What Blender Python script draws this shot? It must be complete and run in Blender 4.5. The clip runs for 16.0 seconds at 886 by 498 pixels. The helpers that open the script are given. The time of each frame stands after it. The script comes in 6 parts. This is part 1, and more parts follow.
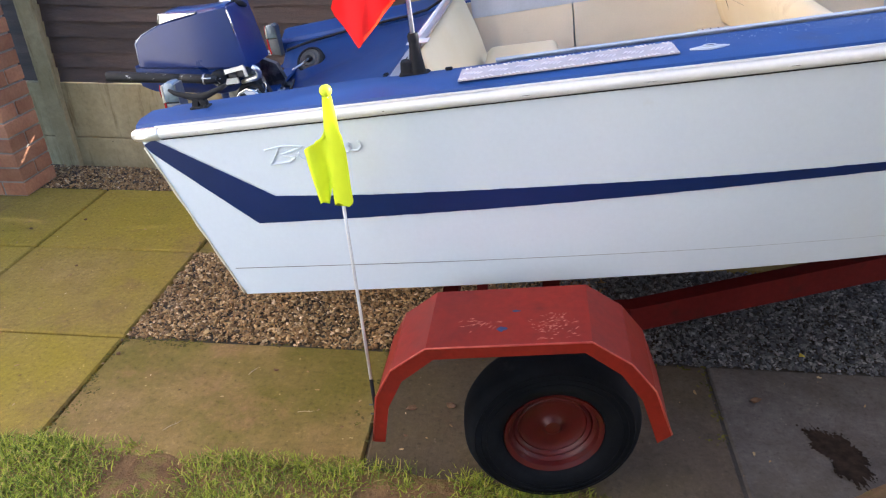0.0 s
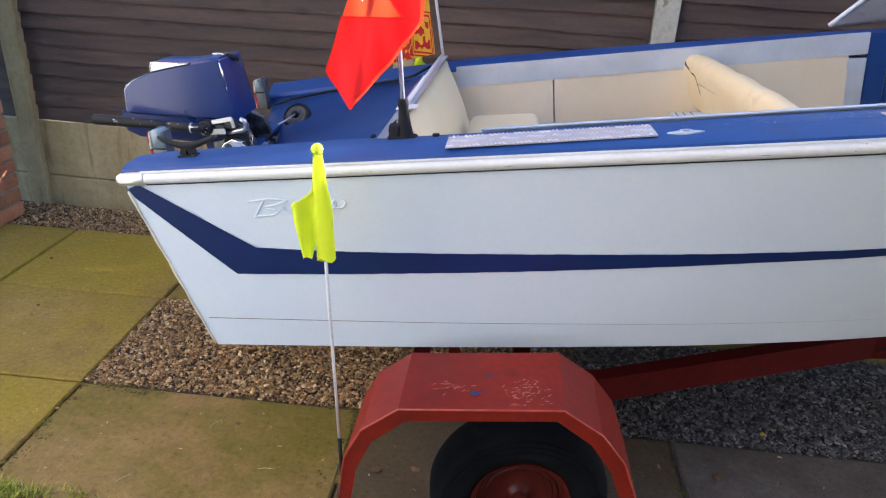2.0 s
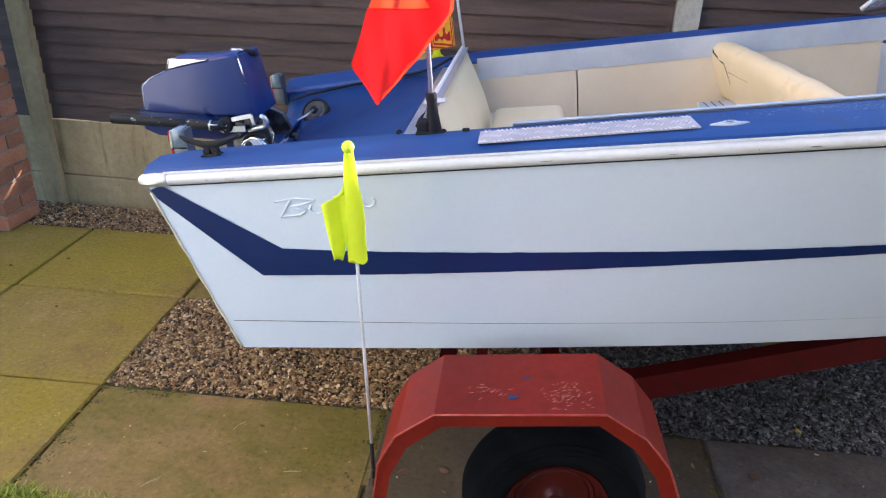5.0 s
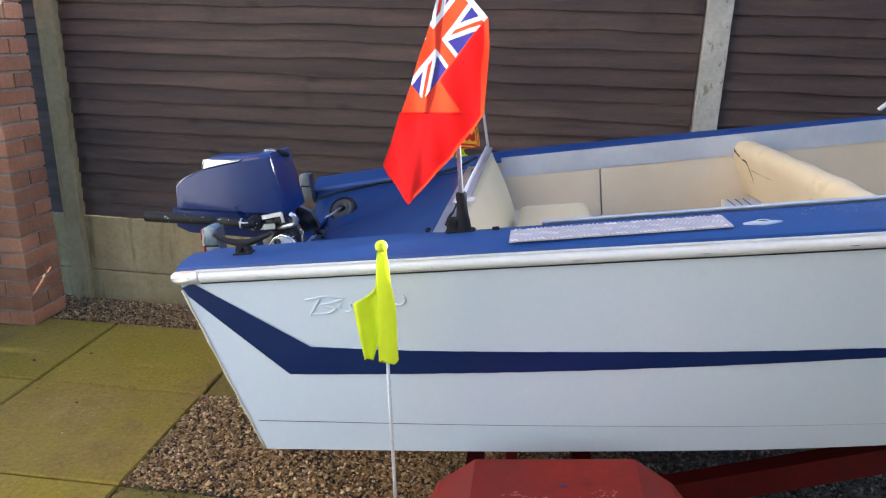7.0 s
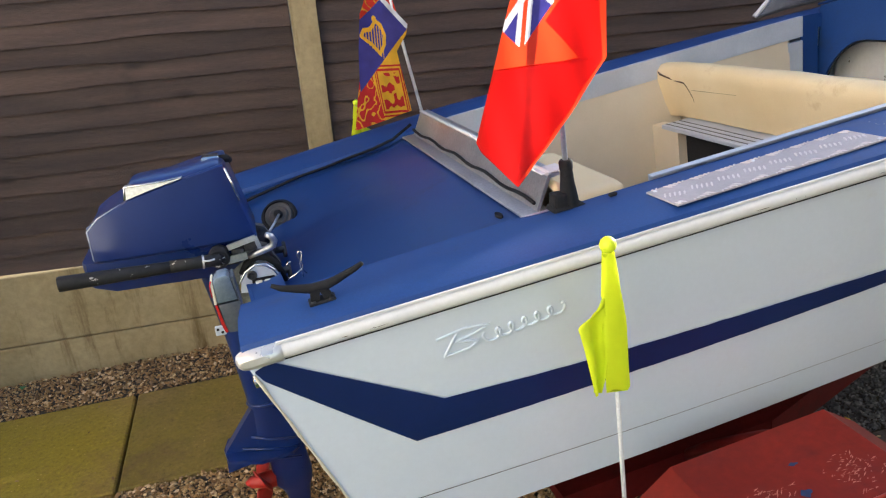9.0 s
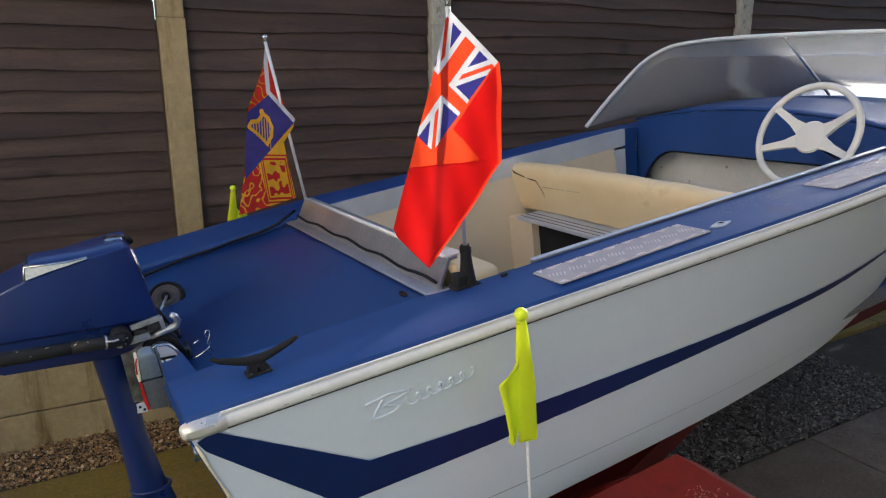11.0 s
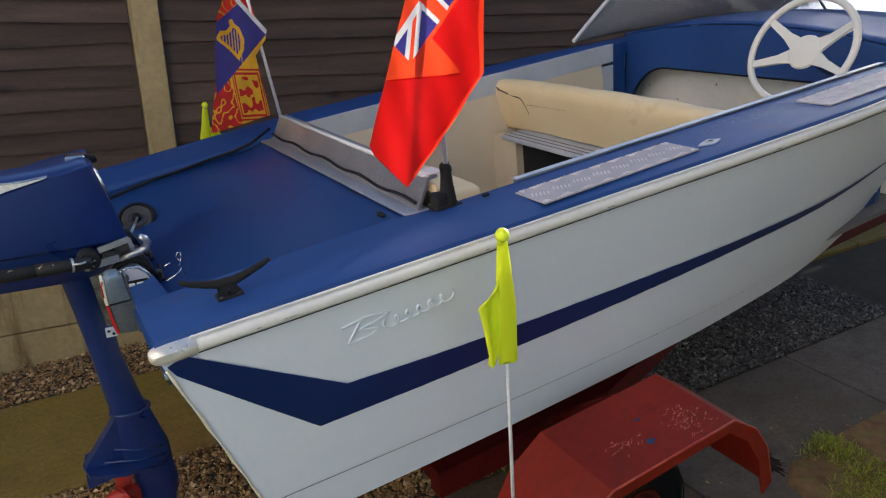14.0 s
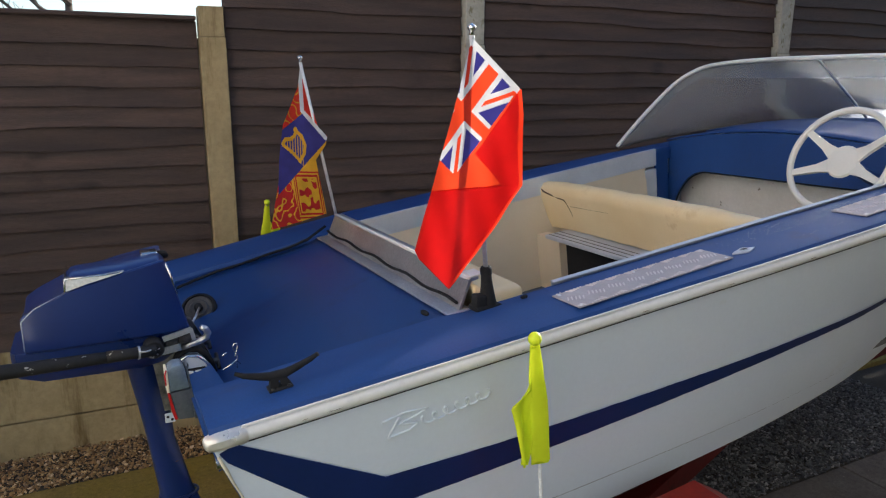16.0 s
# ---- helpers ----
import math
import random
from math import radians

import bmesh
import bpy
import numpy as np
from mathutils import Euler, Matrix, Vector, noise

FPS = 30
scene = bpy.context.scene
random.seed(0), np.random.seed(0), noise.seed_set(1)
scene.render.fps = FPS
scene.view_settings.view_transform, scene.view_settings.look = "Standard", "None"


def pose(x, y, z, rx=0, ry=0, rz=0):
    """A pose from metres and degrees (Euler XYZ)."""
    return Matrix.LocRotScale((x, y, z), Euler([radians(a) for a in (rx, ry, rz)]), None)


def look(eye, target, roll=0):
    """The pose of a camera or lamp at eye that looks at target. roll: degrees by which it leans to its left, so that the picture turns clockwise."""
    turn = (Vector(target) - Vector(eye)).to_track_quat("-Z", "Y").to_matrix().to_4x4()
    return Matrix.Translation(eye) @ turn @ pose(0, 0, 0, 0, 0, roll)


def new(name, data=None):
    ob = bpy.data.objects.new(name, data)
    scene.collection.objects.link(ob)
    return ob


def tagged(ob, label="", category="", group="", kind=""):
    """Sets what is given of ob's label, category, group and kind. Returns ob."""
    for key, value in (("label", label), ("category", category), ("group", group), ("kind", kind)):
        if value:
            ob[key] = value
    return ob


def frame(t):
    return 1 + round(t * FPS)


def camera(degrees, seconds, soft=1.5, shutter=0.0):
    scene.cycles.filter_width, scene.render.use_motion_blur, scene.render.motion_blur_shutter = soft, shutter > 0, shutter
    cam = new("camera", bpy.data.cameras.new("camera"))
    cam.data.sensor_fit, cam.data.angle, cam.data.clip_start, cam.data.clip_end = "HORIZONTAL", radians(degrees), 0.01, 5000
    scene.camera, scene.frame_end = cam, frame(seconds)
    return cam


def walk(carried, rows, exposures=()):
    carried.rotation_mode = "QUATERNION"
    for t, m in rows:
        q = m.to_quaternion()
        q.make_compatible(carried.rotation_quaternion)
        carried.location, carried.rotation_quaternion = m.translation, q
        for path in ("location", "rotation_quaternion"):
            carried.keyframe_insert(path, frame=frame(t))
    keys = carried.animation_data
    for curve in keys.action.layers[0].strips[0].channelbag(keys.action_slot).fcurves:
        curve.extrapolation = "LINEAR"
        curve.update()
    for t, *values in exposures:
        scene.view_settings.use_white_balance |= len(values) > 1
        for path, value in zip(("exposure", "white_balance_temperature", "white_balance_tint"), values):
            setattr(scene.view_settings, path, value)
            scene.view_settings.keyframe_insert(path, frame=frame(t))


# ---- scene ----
cam = camera(65.1, 16.0, soft=1.2)
PATH = [
    (0, (-0.094, -1.348, 1.414), (-0.319, 0.381, 0.433), -1.7),
    (0.5, (-0.123, -1.343, 1.417), (-0.417, 0.396, 0.476), -1.1),
    (1, (-0.127, -1.366, 1.42), (-0.368, 0.413, 0.539), 0.5),
    (1.5, (-0.125, -1.376, 1.423), (-0.325, 0.43, 0.588), 2.0),
    (2, (-0.119, -1.366, 1.427), (-0.258, 0.45, 0.6), 3.0),
    (2.5, (-0.124, -1.365, 1.431), (-0.274, 0.473, 0.658), 2.8),
    (3, (-0.123, -1.359, 1.435), (-0.161, 0.481, 0.652), 3.9),
    (3.2, (-0.125, -1.361, 1.435), (-0.153, 0.471, 0.633), 4.1),
    (5.3, (-0.177, -1.318, 1.418), (-0.348, 0.485, 0.569), 1.8),
    (5.5, (-0.18, -1.317, 1.418), (-0.324, 0.49, 0.574), 1.8),
    (6, (-0.195, -1.328, 1.448), (-0.299, 0.564, 0.81), 2.5),
    (6.5, (-0.185, -1.355, 1.474), (-0.214, 0.583, 0.98), 1.1),
    (7, (-0.201, -1.313, 1.424), (-0.431, 0.581, 0.824), 1.4),
    (7.5, (-0.296, -1.249, 1.409), (-0.471, 0.64, 0.776), 0.6),
    (8, (-0.523, -1.226, 1.429), (-0.335, 0.644, 0.746), -2.9),
    (8.5, (-0.766, -1.062, 1.368), (-0.597, 0.813, 0.692), -5.1),
    (9, (-0.876, -0.931, 1.395), (-0.392, 0.873, 0.68), -4.4),
    (9.2, (-0.91, -0.924, 1.404), (-0.241, 0.813, 0.673), -2.2),
    (11.3, (-1.072, -1.015, 1.433), (-0.106, 0.667, 0.946), -0.4),
    (11.5, (-1.071, -1.01, 1.429), (-0.129, 0.681, 0.929), -1.3),
    (12, (-1.061, -1.002, 1.413), (-0.159, 0.692, 0.851), 0.7),
    (12.5, (-1.061, -0.986, 1.395), (-0.101, 0.634, 0.72), 3.4),
    (13, (-1.047, -0.978, 1.4), (-0.054, 0.616, 0.712), 1.5),
    (13.5, (-1.034, -0.97, 1.401), (-0.048, 0.627, 0.711), 0.8),
    (14, (-1.038, -0.975, 1.414), (-0.073, 0.627, 0.704), 0.2),
    (14.5, (-1.035, -0.996, 1.452), (-0.084, 0.701, 0.985), 1.0),
    (15, (-1.045, -1.011, 1.446), (-0.099, 0.699, 1.018), 1.1),
    (15.5, (-1.049, -0.997, 1.436), (-0.156, 0.716, 0.918), 1.1),
    (16, (-1.055, -1.046, 1.46), (-0.182, 0.692, 0.995), 0.3),
]
walk(cam, [(t, look(eye, target, roll)) for t, eye, target, roll in PATH], exposures=[(0.0, 2.03, 5400, 18), (3.0, 1.72, 5350, 18), (6.4, 1.92, 5250, 16), (7.0, 1.66, 5300, 14), (7.6, 1.66, 5300, 14), (8.0, 1.68, 5450, 13), (8.5, 1.47, 5550, 12), (9.2, 1.55, 5850, 12), (11.4, 0.76, 5650, 12), (12.5, 0.72, 5650, 12), (14.5, 0.86, 5650, 12), (16.0, 0.8, 5650, 12)])

# ---- light: low winter sun coming over the fence from ahead of the bow, clear sky ----
SUN_EL, SUN_AZ = 16.0, 25.0
world = bpy.data.worlds.new("sky")
scene.world = world
world.use_nodes = True
wn = world.node_tree
sky = wn.nodes.new("ShaderNodeTexSky")
sky.sky_type = "NISHITA"
sky.sun_disc = False
sky.sun_elevation = radians(SUN_EL)
sky.sun_rotation = radians(90 - SUN_AZ)
wn.nodes["Background"].inputs["Strength"].default_value = 0.15
wn.links.new(sky.outputs[0], wn.nodes["Background"].inputs["Color"])
sun_data = bpy.data.lights.new("sun", "SUN")
sun_data.energy, sun_data.angle, sun_data.color = 4.2, radians(0.8), (1.0, 0.86, 0.66)
sun = new("sun", sun_data)
sun_way = Vector((math.cos(radians(SUN_EL)) * math.cos(radians(SUN_AZ)), math.cos(radians(SUN_EL)) * math.sin(radians(SUN_AZ)), math.sin(radians(SUN_EL))))
sun.matrix_world = look(sun_way * 20, (0, 0, 0))

# ---- materials ----
def nodes_of(name):
    m = bpy.data.materials.new(name)
    m.use_nodes = True
    return m, m.node_tree, m.node_tree.nodes["Principled BSDF"]


def ramp(nt, stops):
    r = nt.nodes.new("ShaderNodeValToRGB")
    while len(r.color_ramp.elements) < len(stops):
        r.color_ramp.elements.new(0.5)
    for e, (p, c) in zip(r.color_ramp.elements, stops):
        e.position, e.color = p, (*c, 1)
    return r


def noise_tex(nt, scale, detail=4.0, rough=0.55, stretch=None):
    c = nt.nodes.new("ShaderNodeTexCoord")
    n = nt.nodes.new("ShaderNodeTexNoise")
    n.inputs["Scale"].default_value, n.inputs["Detail"].default_value, n.inputs["Roughness"].default_value = scale, detail, rough
    if stretch:
        mp = nt.nodes.new("ShaderNodeMapping")
        mp.inputs["Scale"].default_value = stretch
        nt.links.new(c.outputs["Object"], mp.inputs[0])
        nt.links.new(mp.outputs[0], n.inputs["Vector"])
    else:
        nt.links.new(c.outputs["Object"], n.inputs["Vector"])
    return n


def mixed(nt, fac, a, b, mode="MIX"):
    m = nt.nodes.new("ShaderNodeMix")
    m.data_type, m.blend_type = "RGBA", mode
    for sock, v in ((m.inputs[0], fac), (m.inputs[6], a), (m.inputs[7], b)):
        if hasattr(v, "links"):
            nt.links.new(v, sock)
        elif isinstance(v, tuple):
            sock.default_value = (*v, 1)
        else:
            sock.default_value = v
    return m.outputs[2]


def bumped(nt, p, height, strength, distance=0.002):
    b = nt.nodes.new("ShaderNodeBump")
    b.inputs["Strength"].default_value, b.inputs["Distance"].default_value = strength, distance
    nt.links.new(height, b.inputs["Height"])
    nt.links.new(b.outputs[0], p.inputs["Normal"])


def surface(name, c1, c2, rough=0.5, metal=0.0, big=3.0, fine=60.0, bump=0.1, dist=0.001, stain=None, stain_at=(0.58, 0.7), stain_scale=5.0, stretch=None, rough2=None, random_tint=0.0, coat=0.0, grain=0.6, stain_stretch=None):
    """Two-scale variation between c1 and c2, an optional stain colour, fine bump."""
    m, nt, p = nodes_of(name)
    n1, n2 = noise_tex(nt, big, 5, 0.6, stretch), noise_tex(nt, fine, 6, 0.65, stretch)
    r1 = ramp(nt, [(0.35, c1), (0.68, c2)])
    nt.links.new(n1.outputs[0], r1.inputs[0])
    r2 = ramp(nt, [(0.3, (0.72, 0.72, 0.72)), (0.7, (1.18, 1.18, 1.18))])
    nt.links.new(n2.outputs[0], r2.inputs[0])
    col = mixed(nt, grain, r1.outputs[0], r2.outputs[0], "MULTIPLY")
    if stain:
        n3 = noise_tex(nt, stain_scale, 7, 0.7, stain_stretch)
        r3 = ramp(nt, [(stain_at[0], (0, 0, 0)), (stain_at[1], (1, 1, 1))])
        nt.links.new(n3.outputs[0], r3.inputs[0])
        col = mixed(nt, r3.outputs[0], col, stain)
    if random_tint:
        o = nt.nodes.new("ShaderNodeObjectInfo")
        rr = ramp(nt, [(0.0, (1 - random_tint,) * 3), (1.0, (1 + random_tint,) * 3)])
        nt.links.new(o.outputs["Random"], rr.inputs[0])
        col = mixed(nt, 1.0, col, rr.outputs[0], "MULTIPLY")
    nt.links.new(col, p.inputs["Base Color"])
    p.inputs["Metallic"].default_value = metal
    p.inputs["Coat Weight"].default_value = coat
    p.inputs["Coat Roughness"].default_value = 0.15
    if rough2 is None:
        rough2 = min(1.0, rough + 0.12)
    rr = ramp(nt, [(0.3, (rough,) * 3), (0.7, (rough2,) * 3)])
    nt.links.new(n1.outputs[0], rr.inputs[0])
    nt.links.new(rr.outputs[0], p.inputs["Roughness"])
    if bump:
        bumped(nt, p, n2.outputs[0], bump, dist)
    return m


def cloth_mat(name, c, dark=0.75, through_light=None, share=0.5):
    """Thin cloth: woven grain, and light that passes through it in its own tint."""
    m, nt, p = nodes_of(name)
    n = noise_tex(nt, 25, 4)
    r = ramp(nt, [(0.3, tuple(v * dark for v in c)), (0.7, c)])
    nt.links.new(n.outputs[0], r.inputs[0])
    nt.links.new(r.outputs[0], p.inputs["Base Color"])
    p.inputs["Roughness"].default_value = 0.7
    w = noise_tex(nt, 900, 2)
    bumped(nt, p, w.outputs[0], 0.15, 0.0005)
    tr = nt.nodes.new("ShaderNodeBsdfTranslucent")
    if through_light:
        tr.inputs["Color"].default_value = (*through_light, 1)
    else:
        nt.links.new(r.outputs[0], tr.inputs["Color"])
    mx = nt.nodes.new("ShaderNodeMixShader")
    mx.inputs[0].default_value = share
    nt.links.new(p.outputs[0], mx.inputs[1])
    nt.links.new(tr.outputs[0], mx.inputs[2])
    nt.links.new(mx.outputs[0], nt.nodes["Material Output"].inputs["Surface"])
    return m


def glass_mat(name):
    m, nt, p = nodes_of(name)
    p.inputs["Base Color"].default_value = (0.86, 0.89, 0.92, 1)
    p.inputs["Roughness"].default_value = 0.16
    p.inputs["IOR"].default_value = 1.3
    p.inputs["Transmission Weight"].default_value = 0.84
    return m


def paving_mat(name, c1, c2, moss, dirt, amount):
    """Concrete flag: broad tone, moss in soft patches, brown dirt blotches, fine specks."""
    m, nt, p = nodes_of(name)
    big, mid, fine = noise_tex(nt, 1.3, 6, 0.62), noise_tex(nt, 9, 8, 0.75), noise_tex(nt, 60, 9, 0.8)
    r = ramp(nt, [(0.36, c1), (0.64, c2)])
    nt.links.new(mid.outputs[0], r.inputs[0])
    rm = ramp(nt, [(0.5 - amount * 0.22, (0, 0, 0)), (0.62, (0.85, 0.85, 0.85))])
    nt.links.new(big.outputs[0], rm.inputs[0])
    col = mixed(nt, rm.outputs[0], r.outputs[0], moss)
    patch = noise_tex(nt, 3.1, 8, 0.72)
    rd = ramp(nt, [(0.54, (0, 0, 0)), (0.66, (0.8, 0.8, 0.8))])
    nt.links.new(patch.outputs[1], rd.inputs[0])
    col = mixed(nt, rd.outputs[0], col, dirt)
    rf = ramp(nt, [(0.32, (0.4, 0.38, 0.34)), (0.46, (0.94, 0.94, 0.94)), (0.56, (1.04, 1.04, 1.04)), (0.7, (1.7, 1.66, 1.55))])
    nt.links.new(fine.outputs[0], rf.inputs[0])
    col = mixed(nt, 0.9, col, rf.outputs[0], "MULTIPLY")
    vor = nt.nodes.new("ShaderNodeTexVoronoi")
    vor.inputs["Scale"].default_value = 46
    co = nt.nodes.new("ShaderNodeTexCoord")
    nt.links.new(co.outputs["Object"], vor.inputs["Vector"])
    rv = ramp(nt, [(0.1, (1, 1, 1)), (0.16, (0, 0, 0))])
    nt.links.new(vor.outputs["Distance"], rv.inputs[0])
    gate = noise_tex(nt, 11, 4, 0.6)
    rg = ramp(nt, [(0.56, (0, 0, 0)), (0.64, (0.8, 0.8, 0.8))])
    nt.links.new(gate.outputs[0], rg.inputs[0])
    speck = mixed(nt, 1.0, rv.outputs[0], rg.outputs[0], "MULTIPLY")
    col = mixed(nt, speck, col, tuple(min(0.6, v * 1.7) for v in c2))
    o = nt.nodes.new("ShaderNodeObjectInfo")
    rr = ramp(nt, [(0.0, (0.9,) * 3), (1.0, (1.1,) * 3)])
    nt.links.new(o.outputs["Random"], rr.inputs[0])
    col = mixed(nt, 1.0, col, rr.outputs[0], "MULTIPLY")
    nt.links.new(col, p.inputs["Base Color"])
    p.inputs["Roughness"].default_value = 0.88
    bumped(nt, p, fine.outputs[0], 0.8, 0.004)
    return m


GEL = surface("white_gelcoat", (0.66, 0.725, 0.81), (0.715, 0.775, 0.85), 0.28, 0, 1.2, 90, 0.03, 0.0006, stain=(0.6, 0.62, 0.6), stain_at=(0.62, 0.8), stain_scale=2.5, coat=0.3, grain=0.08)
RAILW = surface("cream_white_rail", (0.74, 0.73, 0.7), (0.82, 0.81, 0.79), 0.3, 0, 6, 80, 0.08, 0.001, stain=(0.2, 0.17, 0.13), stain_at=(0.66, 0.685), stain_scale=24, grain=0.2)
CAPM = surface("polished_rail_cap", (0.78, 0.75, 0.68), (0.84, 0.82, 0.77), 0.24, 0.55, 8, 120, 0.08, 0.0006, stain=(0.4, 0.34, 0.24), stain_at=(0.64, 0.74), stain_scale=20, grain=0.2)
BLUE = surface("blue_deck_paint", (0.009, 0.046, 0.192), (0.014, 0.063, 0.24), 0.5, 0, 3, 220, 0.3, 0.0008, stain=(0.022, 0.045, 0.15), stain_at=(0.56, 0.74), stain_scale=7, rough2=0.64, coat=0.0, grain=0.4)
# Deck blue darkened for the recess's shade and dark reflections, and glossier.
WELLB = surface("glossy_shade_darkened_blue_paint", (0.007, 0.035, 0.15), (0.011, 0.048, 0.188), 0.28, 0, 3, 220, 0.12, 0.0005, stain=(0.012, 0.03, 0.11), stain_at=(0.56, 0.74), stain_scale=7, grain=0.3)
STRIPE = surface("navy_stripe_paint", (0.004, 0.015, 0.088), (0.006, 0.02, 0.115), 0.35, 0, 4, 150, 0.05, 0.0006, grain=0.2)
COWL = surface("blue_motor_paint", (0.006, 0.021, 0.12), (0.009, 0.028, 0.15), 0.26, 0, 5, 120, 0.02, 0.0004, stain=(0.012, 0.03, 0.12), stain_at=(0.6, 0.78), stain_scale=9, coat=0.35, grain=0.15)
ALU = surface("dull_aluminium", (0.6, 0.61, 0.63), (0.76, 0.77, 0.78), 0.3, 0.85, 7, 160, 0.1, 0.0006, stain=(0.36, 0.34, 0.32), stain_at=(0.62, 0.76), stain_scale=12)

CREASE = surface("brown_crease_line", (0.06, 0.03, 0.015), (0.12, 0.06, 0.03), 0.7, 0, 30, 120, 0.2)
PLATE = surface("pale_tread_aluminium", (0.62, 0.58, 0.585), (0.72, 0.67, 0.675), 0.72, 0.05, 9, 200, 0.1, 0.0005, stain=(0.54, 0.47, 0.49), stain_at=(0.6, 0.75), stain_scale=14, grain=0.2)
# Darker copy of the tread metal: shadows round the bars put into colour.
PLATED = surface("shaded_tread_plate_base", (0.4, 0.375, 0.385), (0.5, 0.465, 0.475), 0.7, 0.05, 9, 200, 0.1, 0.0005, grain=0.3)
CHROME = surface("bright_chrome", (0.75, 0.74, 0.72), (0.85, 0.84, 0.82), 0.12, 1.0, 10, 200, 0.03, 0.0004)
STAFFM = surface("satin_metal_staff", (0.72, 0.72, 0.72), (0.84, 0.84, 0.83), 0.36, 0.45, 20, 200, 0.05, 0.0004)
CLAMPM = surface("worn_clamp_metal", (0.05, 0.05, 0.048), (0.34, 0.33, 0.29), 0.4, 0.6, 22, 120, 0.4, 0.002)
VENT = surface("dull_vent_metal", (0.42, 0.42, 0.38), (0.54, 0.54, 0.5), 0.3, 0.85, 20, 160, 0.1, 0.0006)
CASTM = surface("greasy_cast_metal", (0.012, 0.012, 0.012), (0.11, 0.105, 0.1), 0.42, 0.5, 55, 120, 0.4, 0.002)
TILLB = surface("chipped_black_paint", (0.012, 0.012, 0.013), (0.03, 0.03, 0.031), 0.45, 0, 8, 140, 0.2, 0.001, stain=(0.4, 0.39, 0.37), stain_at=(0.63, 0.66), stain_scale=45)
DULLRUB = surface("dusty_grey_rubber", (0.045, 0.045, 0.045), (0.11, 0.105, 0.1), 0.7, 0, 12, 140, 0.3, 0.001)
RUBBER = surface("black_rubber_and_shade", (0.014, 0.014, 0.015), (0.03, 0.03, 0.031), 0.6, 0, 8, 140, 0.2, 0.001)
TYRE = surface("weathered_tyre_rubber", (0.005, 0.006, 0.008), (0.012, 0.013, 0.016), 0.7, 0, 6, 90, 0.3, 0.0015, stain=(0.025, 0.023, 0.021), stain_at=(0.62, 0.8), stain_scale=8)
LEAFY = surface("fallen_yellow_leaf", (0.55, 0.4, 0.03), (0.62, 0.5, 0.06), 0.6, 0, 40, 160, 0.2)
RUSTY = surface("rust_stained_board", (0.1, 0.048, 0.022), (0.2, 0.11, 0.055), 0.8, 0, 14, 120, 0.4, 0.001)
LEAFG = surface("fresh_green_leaf", (0.05, 0.16, 0.05), (0.09, 0.24, 0.08), 0.5, 0, 40, 160, 0.2)
TWIGD = surface("dirt_dark_chip", (0.05, 0.035, 0.025), (0.12, 0.085, 0.06), 0.8, 0, 30, 160, 0.2)
TWIGM = surface("dry_twig", (0.4, 0.3, 0.16), (0.5, 0.4, 0.24), 0.8, 0, 30, 160, 0.3)
RED = surface("red_trailer_paint", (0.165, 0.009, 0.003), (0.23, 0.014, 0.0045), 0.48, 0, 4, 70, 0.15, 0.001, stain=(0.11, 0.008, 0.005), stain_at=(0.52, 0.76), stain_scale=9, grain=0.55)
# Trailer red made darker: the shade below the hull is in this colour.
BEAMRED = surface("shade_darkened_red_paint", (0.075, 0.004, 0.004), (0.11, 0.007, 0.006), 0.65, 0, 5, 70, 0.3, 0.001, stain=(0.05, 0.008, 0.006), stain_at=(0.56, 0.7), stain_scale=8, grain=0.5)
RIMRED = surface("dull_red_rim_paint", (0.055, 0.0035, 0.0035), (0.088, 0.006, 0.005), 0.36, 0, 6, 70, 0.2, 0.001, stain=(0.05, 0.009, 0.008), stain_at=(0.52, 0.72), stain_scale=14, grain=0.5)
for dull, gloss in ((TYRE, 0.07), (RUBBER, 0.12), (TILLB, 0.2), (RED, 0.3), (BEAMRED, 0.15), (RIMRED, 0.4)):
    dull.node_tree.nodes["Principled BSDF"].inputs["Specular IOR Level"].default_value = gloss
REDEDGE = surface("brighter_red_edge", (0.32, 0.03, 0.016), (0.46, 0.09, 0.05), 0.35, 0, 30, 90, 0.1, 0.0006)
SCRAPE = surface("scraped_pale_red_paint", (0.42, 0.12, 0.08), (0.58, 0.27, 0.2), 0.6, 0, 40, 120, 0.2, 0.0006)
BLUESPOT = surface("blue_paint_spot", (0.008, 0.025, 0.09), (0.014, 0.038, 0.13), 0.5, 0, 20, 100, 0.05)
CREAM = surface("cream_vinyl", (0.78, 0.61, 0.34), (0.85, 0.7, 0.44), 0.42, 0, 3, 300, 0.2, 0.0006, stain=(0.6, 0.42, 0.19), stain_at=(0.6, 0.76), stain_scale=6, grain=0.15)
PADW = surface("white_seat_vinyl", (0.8, 0.645, 0.36), (0.86, 0.73, 0.48), 0.38, 0, 3, 260, 0.15, 0.0006, stain=(0.62, 0.5, 0.3), stain_at=(0.64, 0.8), stain_scale=6, grain=0.1)
TRIM = surface("pale_aluminium_trim", (0.5, 0.54, 0.6), (0.62, 0.66, 0.72), 0.42, 0.2, 6, 160, 0.08, 0.0005, stain=(0.62, 0.62, 0.62), stain_at=(0.62, 0.78), stain_scale=9, grain=0.2)
PANEL = surface("cream_lining_board", (0.69, 0.59, 0.43), (0.77, 0.67, 0.51), 0.55, 0, 2.5, 200, 0.1, 0.0006, stain=(0.58, 0.47, 0.3), stain_at=(0.64, 0.8), stain_scale=4, grain=0.12)
DARKIN = surface("dark_bilge_paint", (0.1, 0.1, 0.1), (0.16, 0.155, 0.15), 0.7, 0, 4, 80, 0.2)
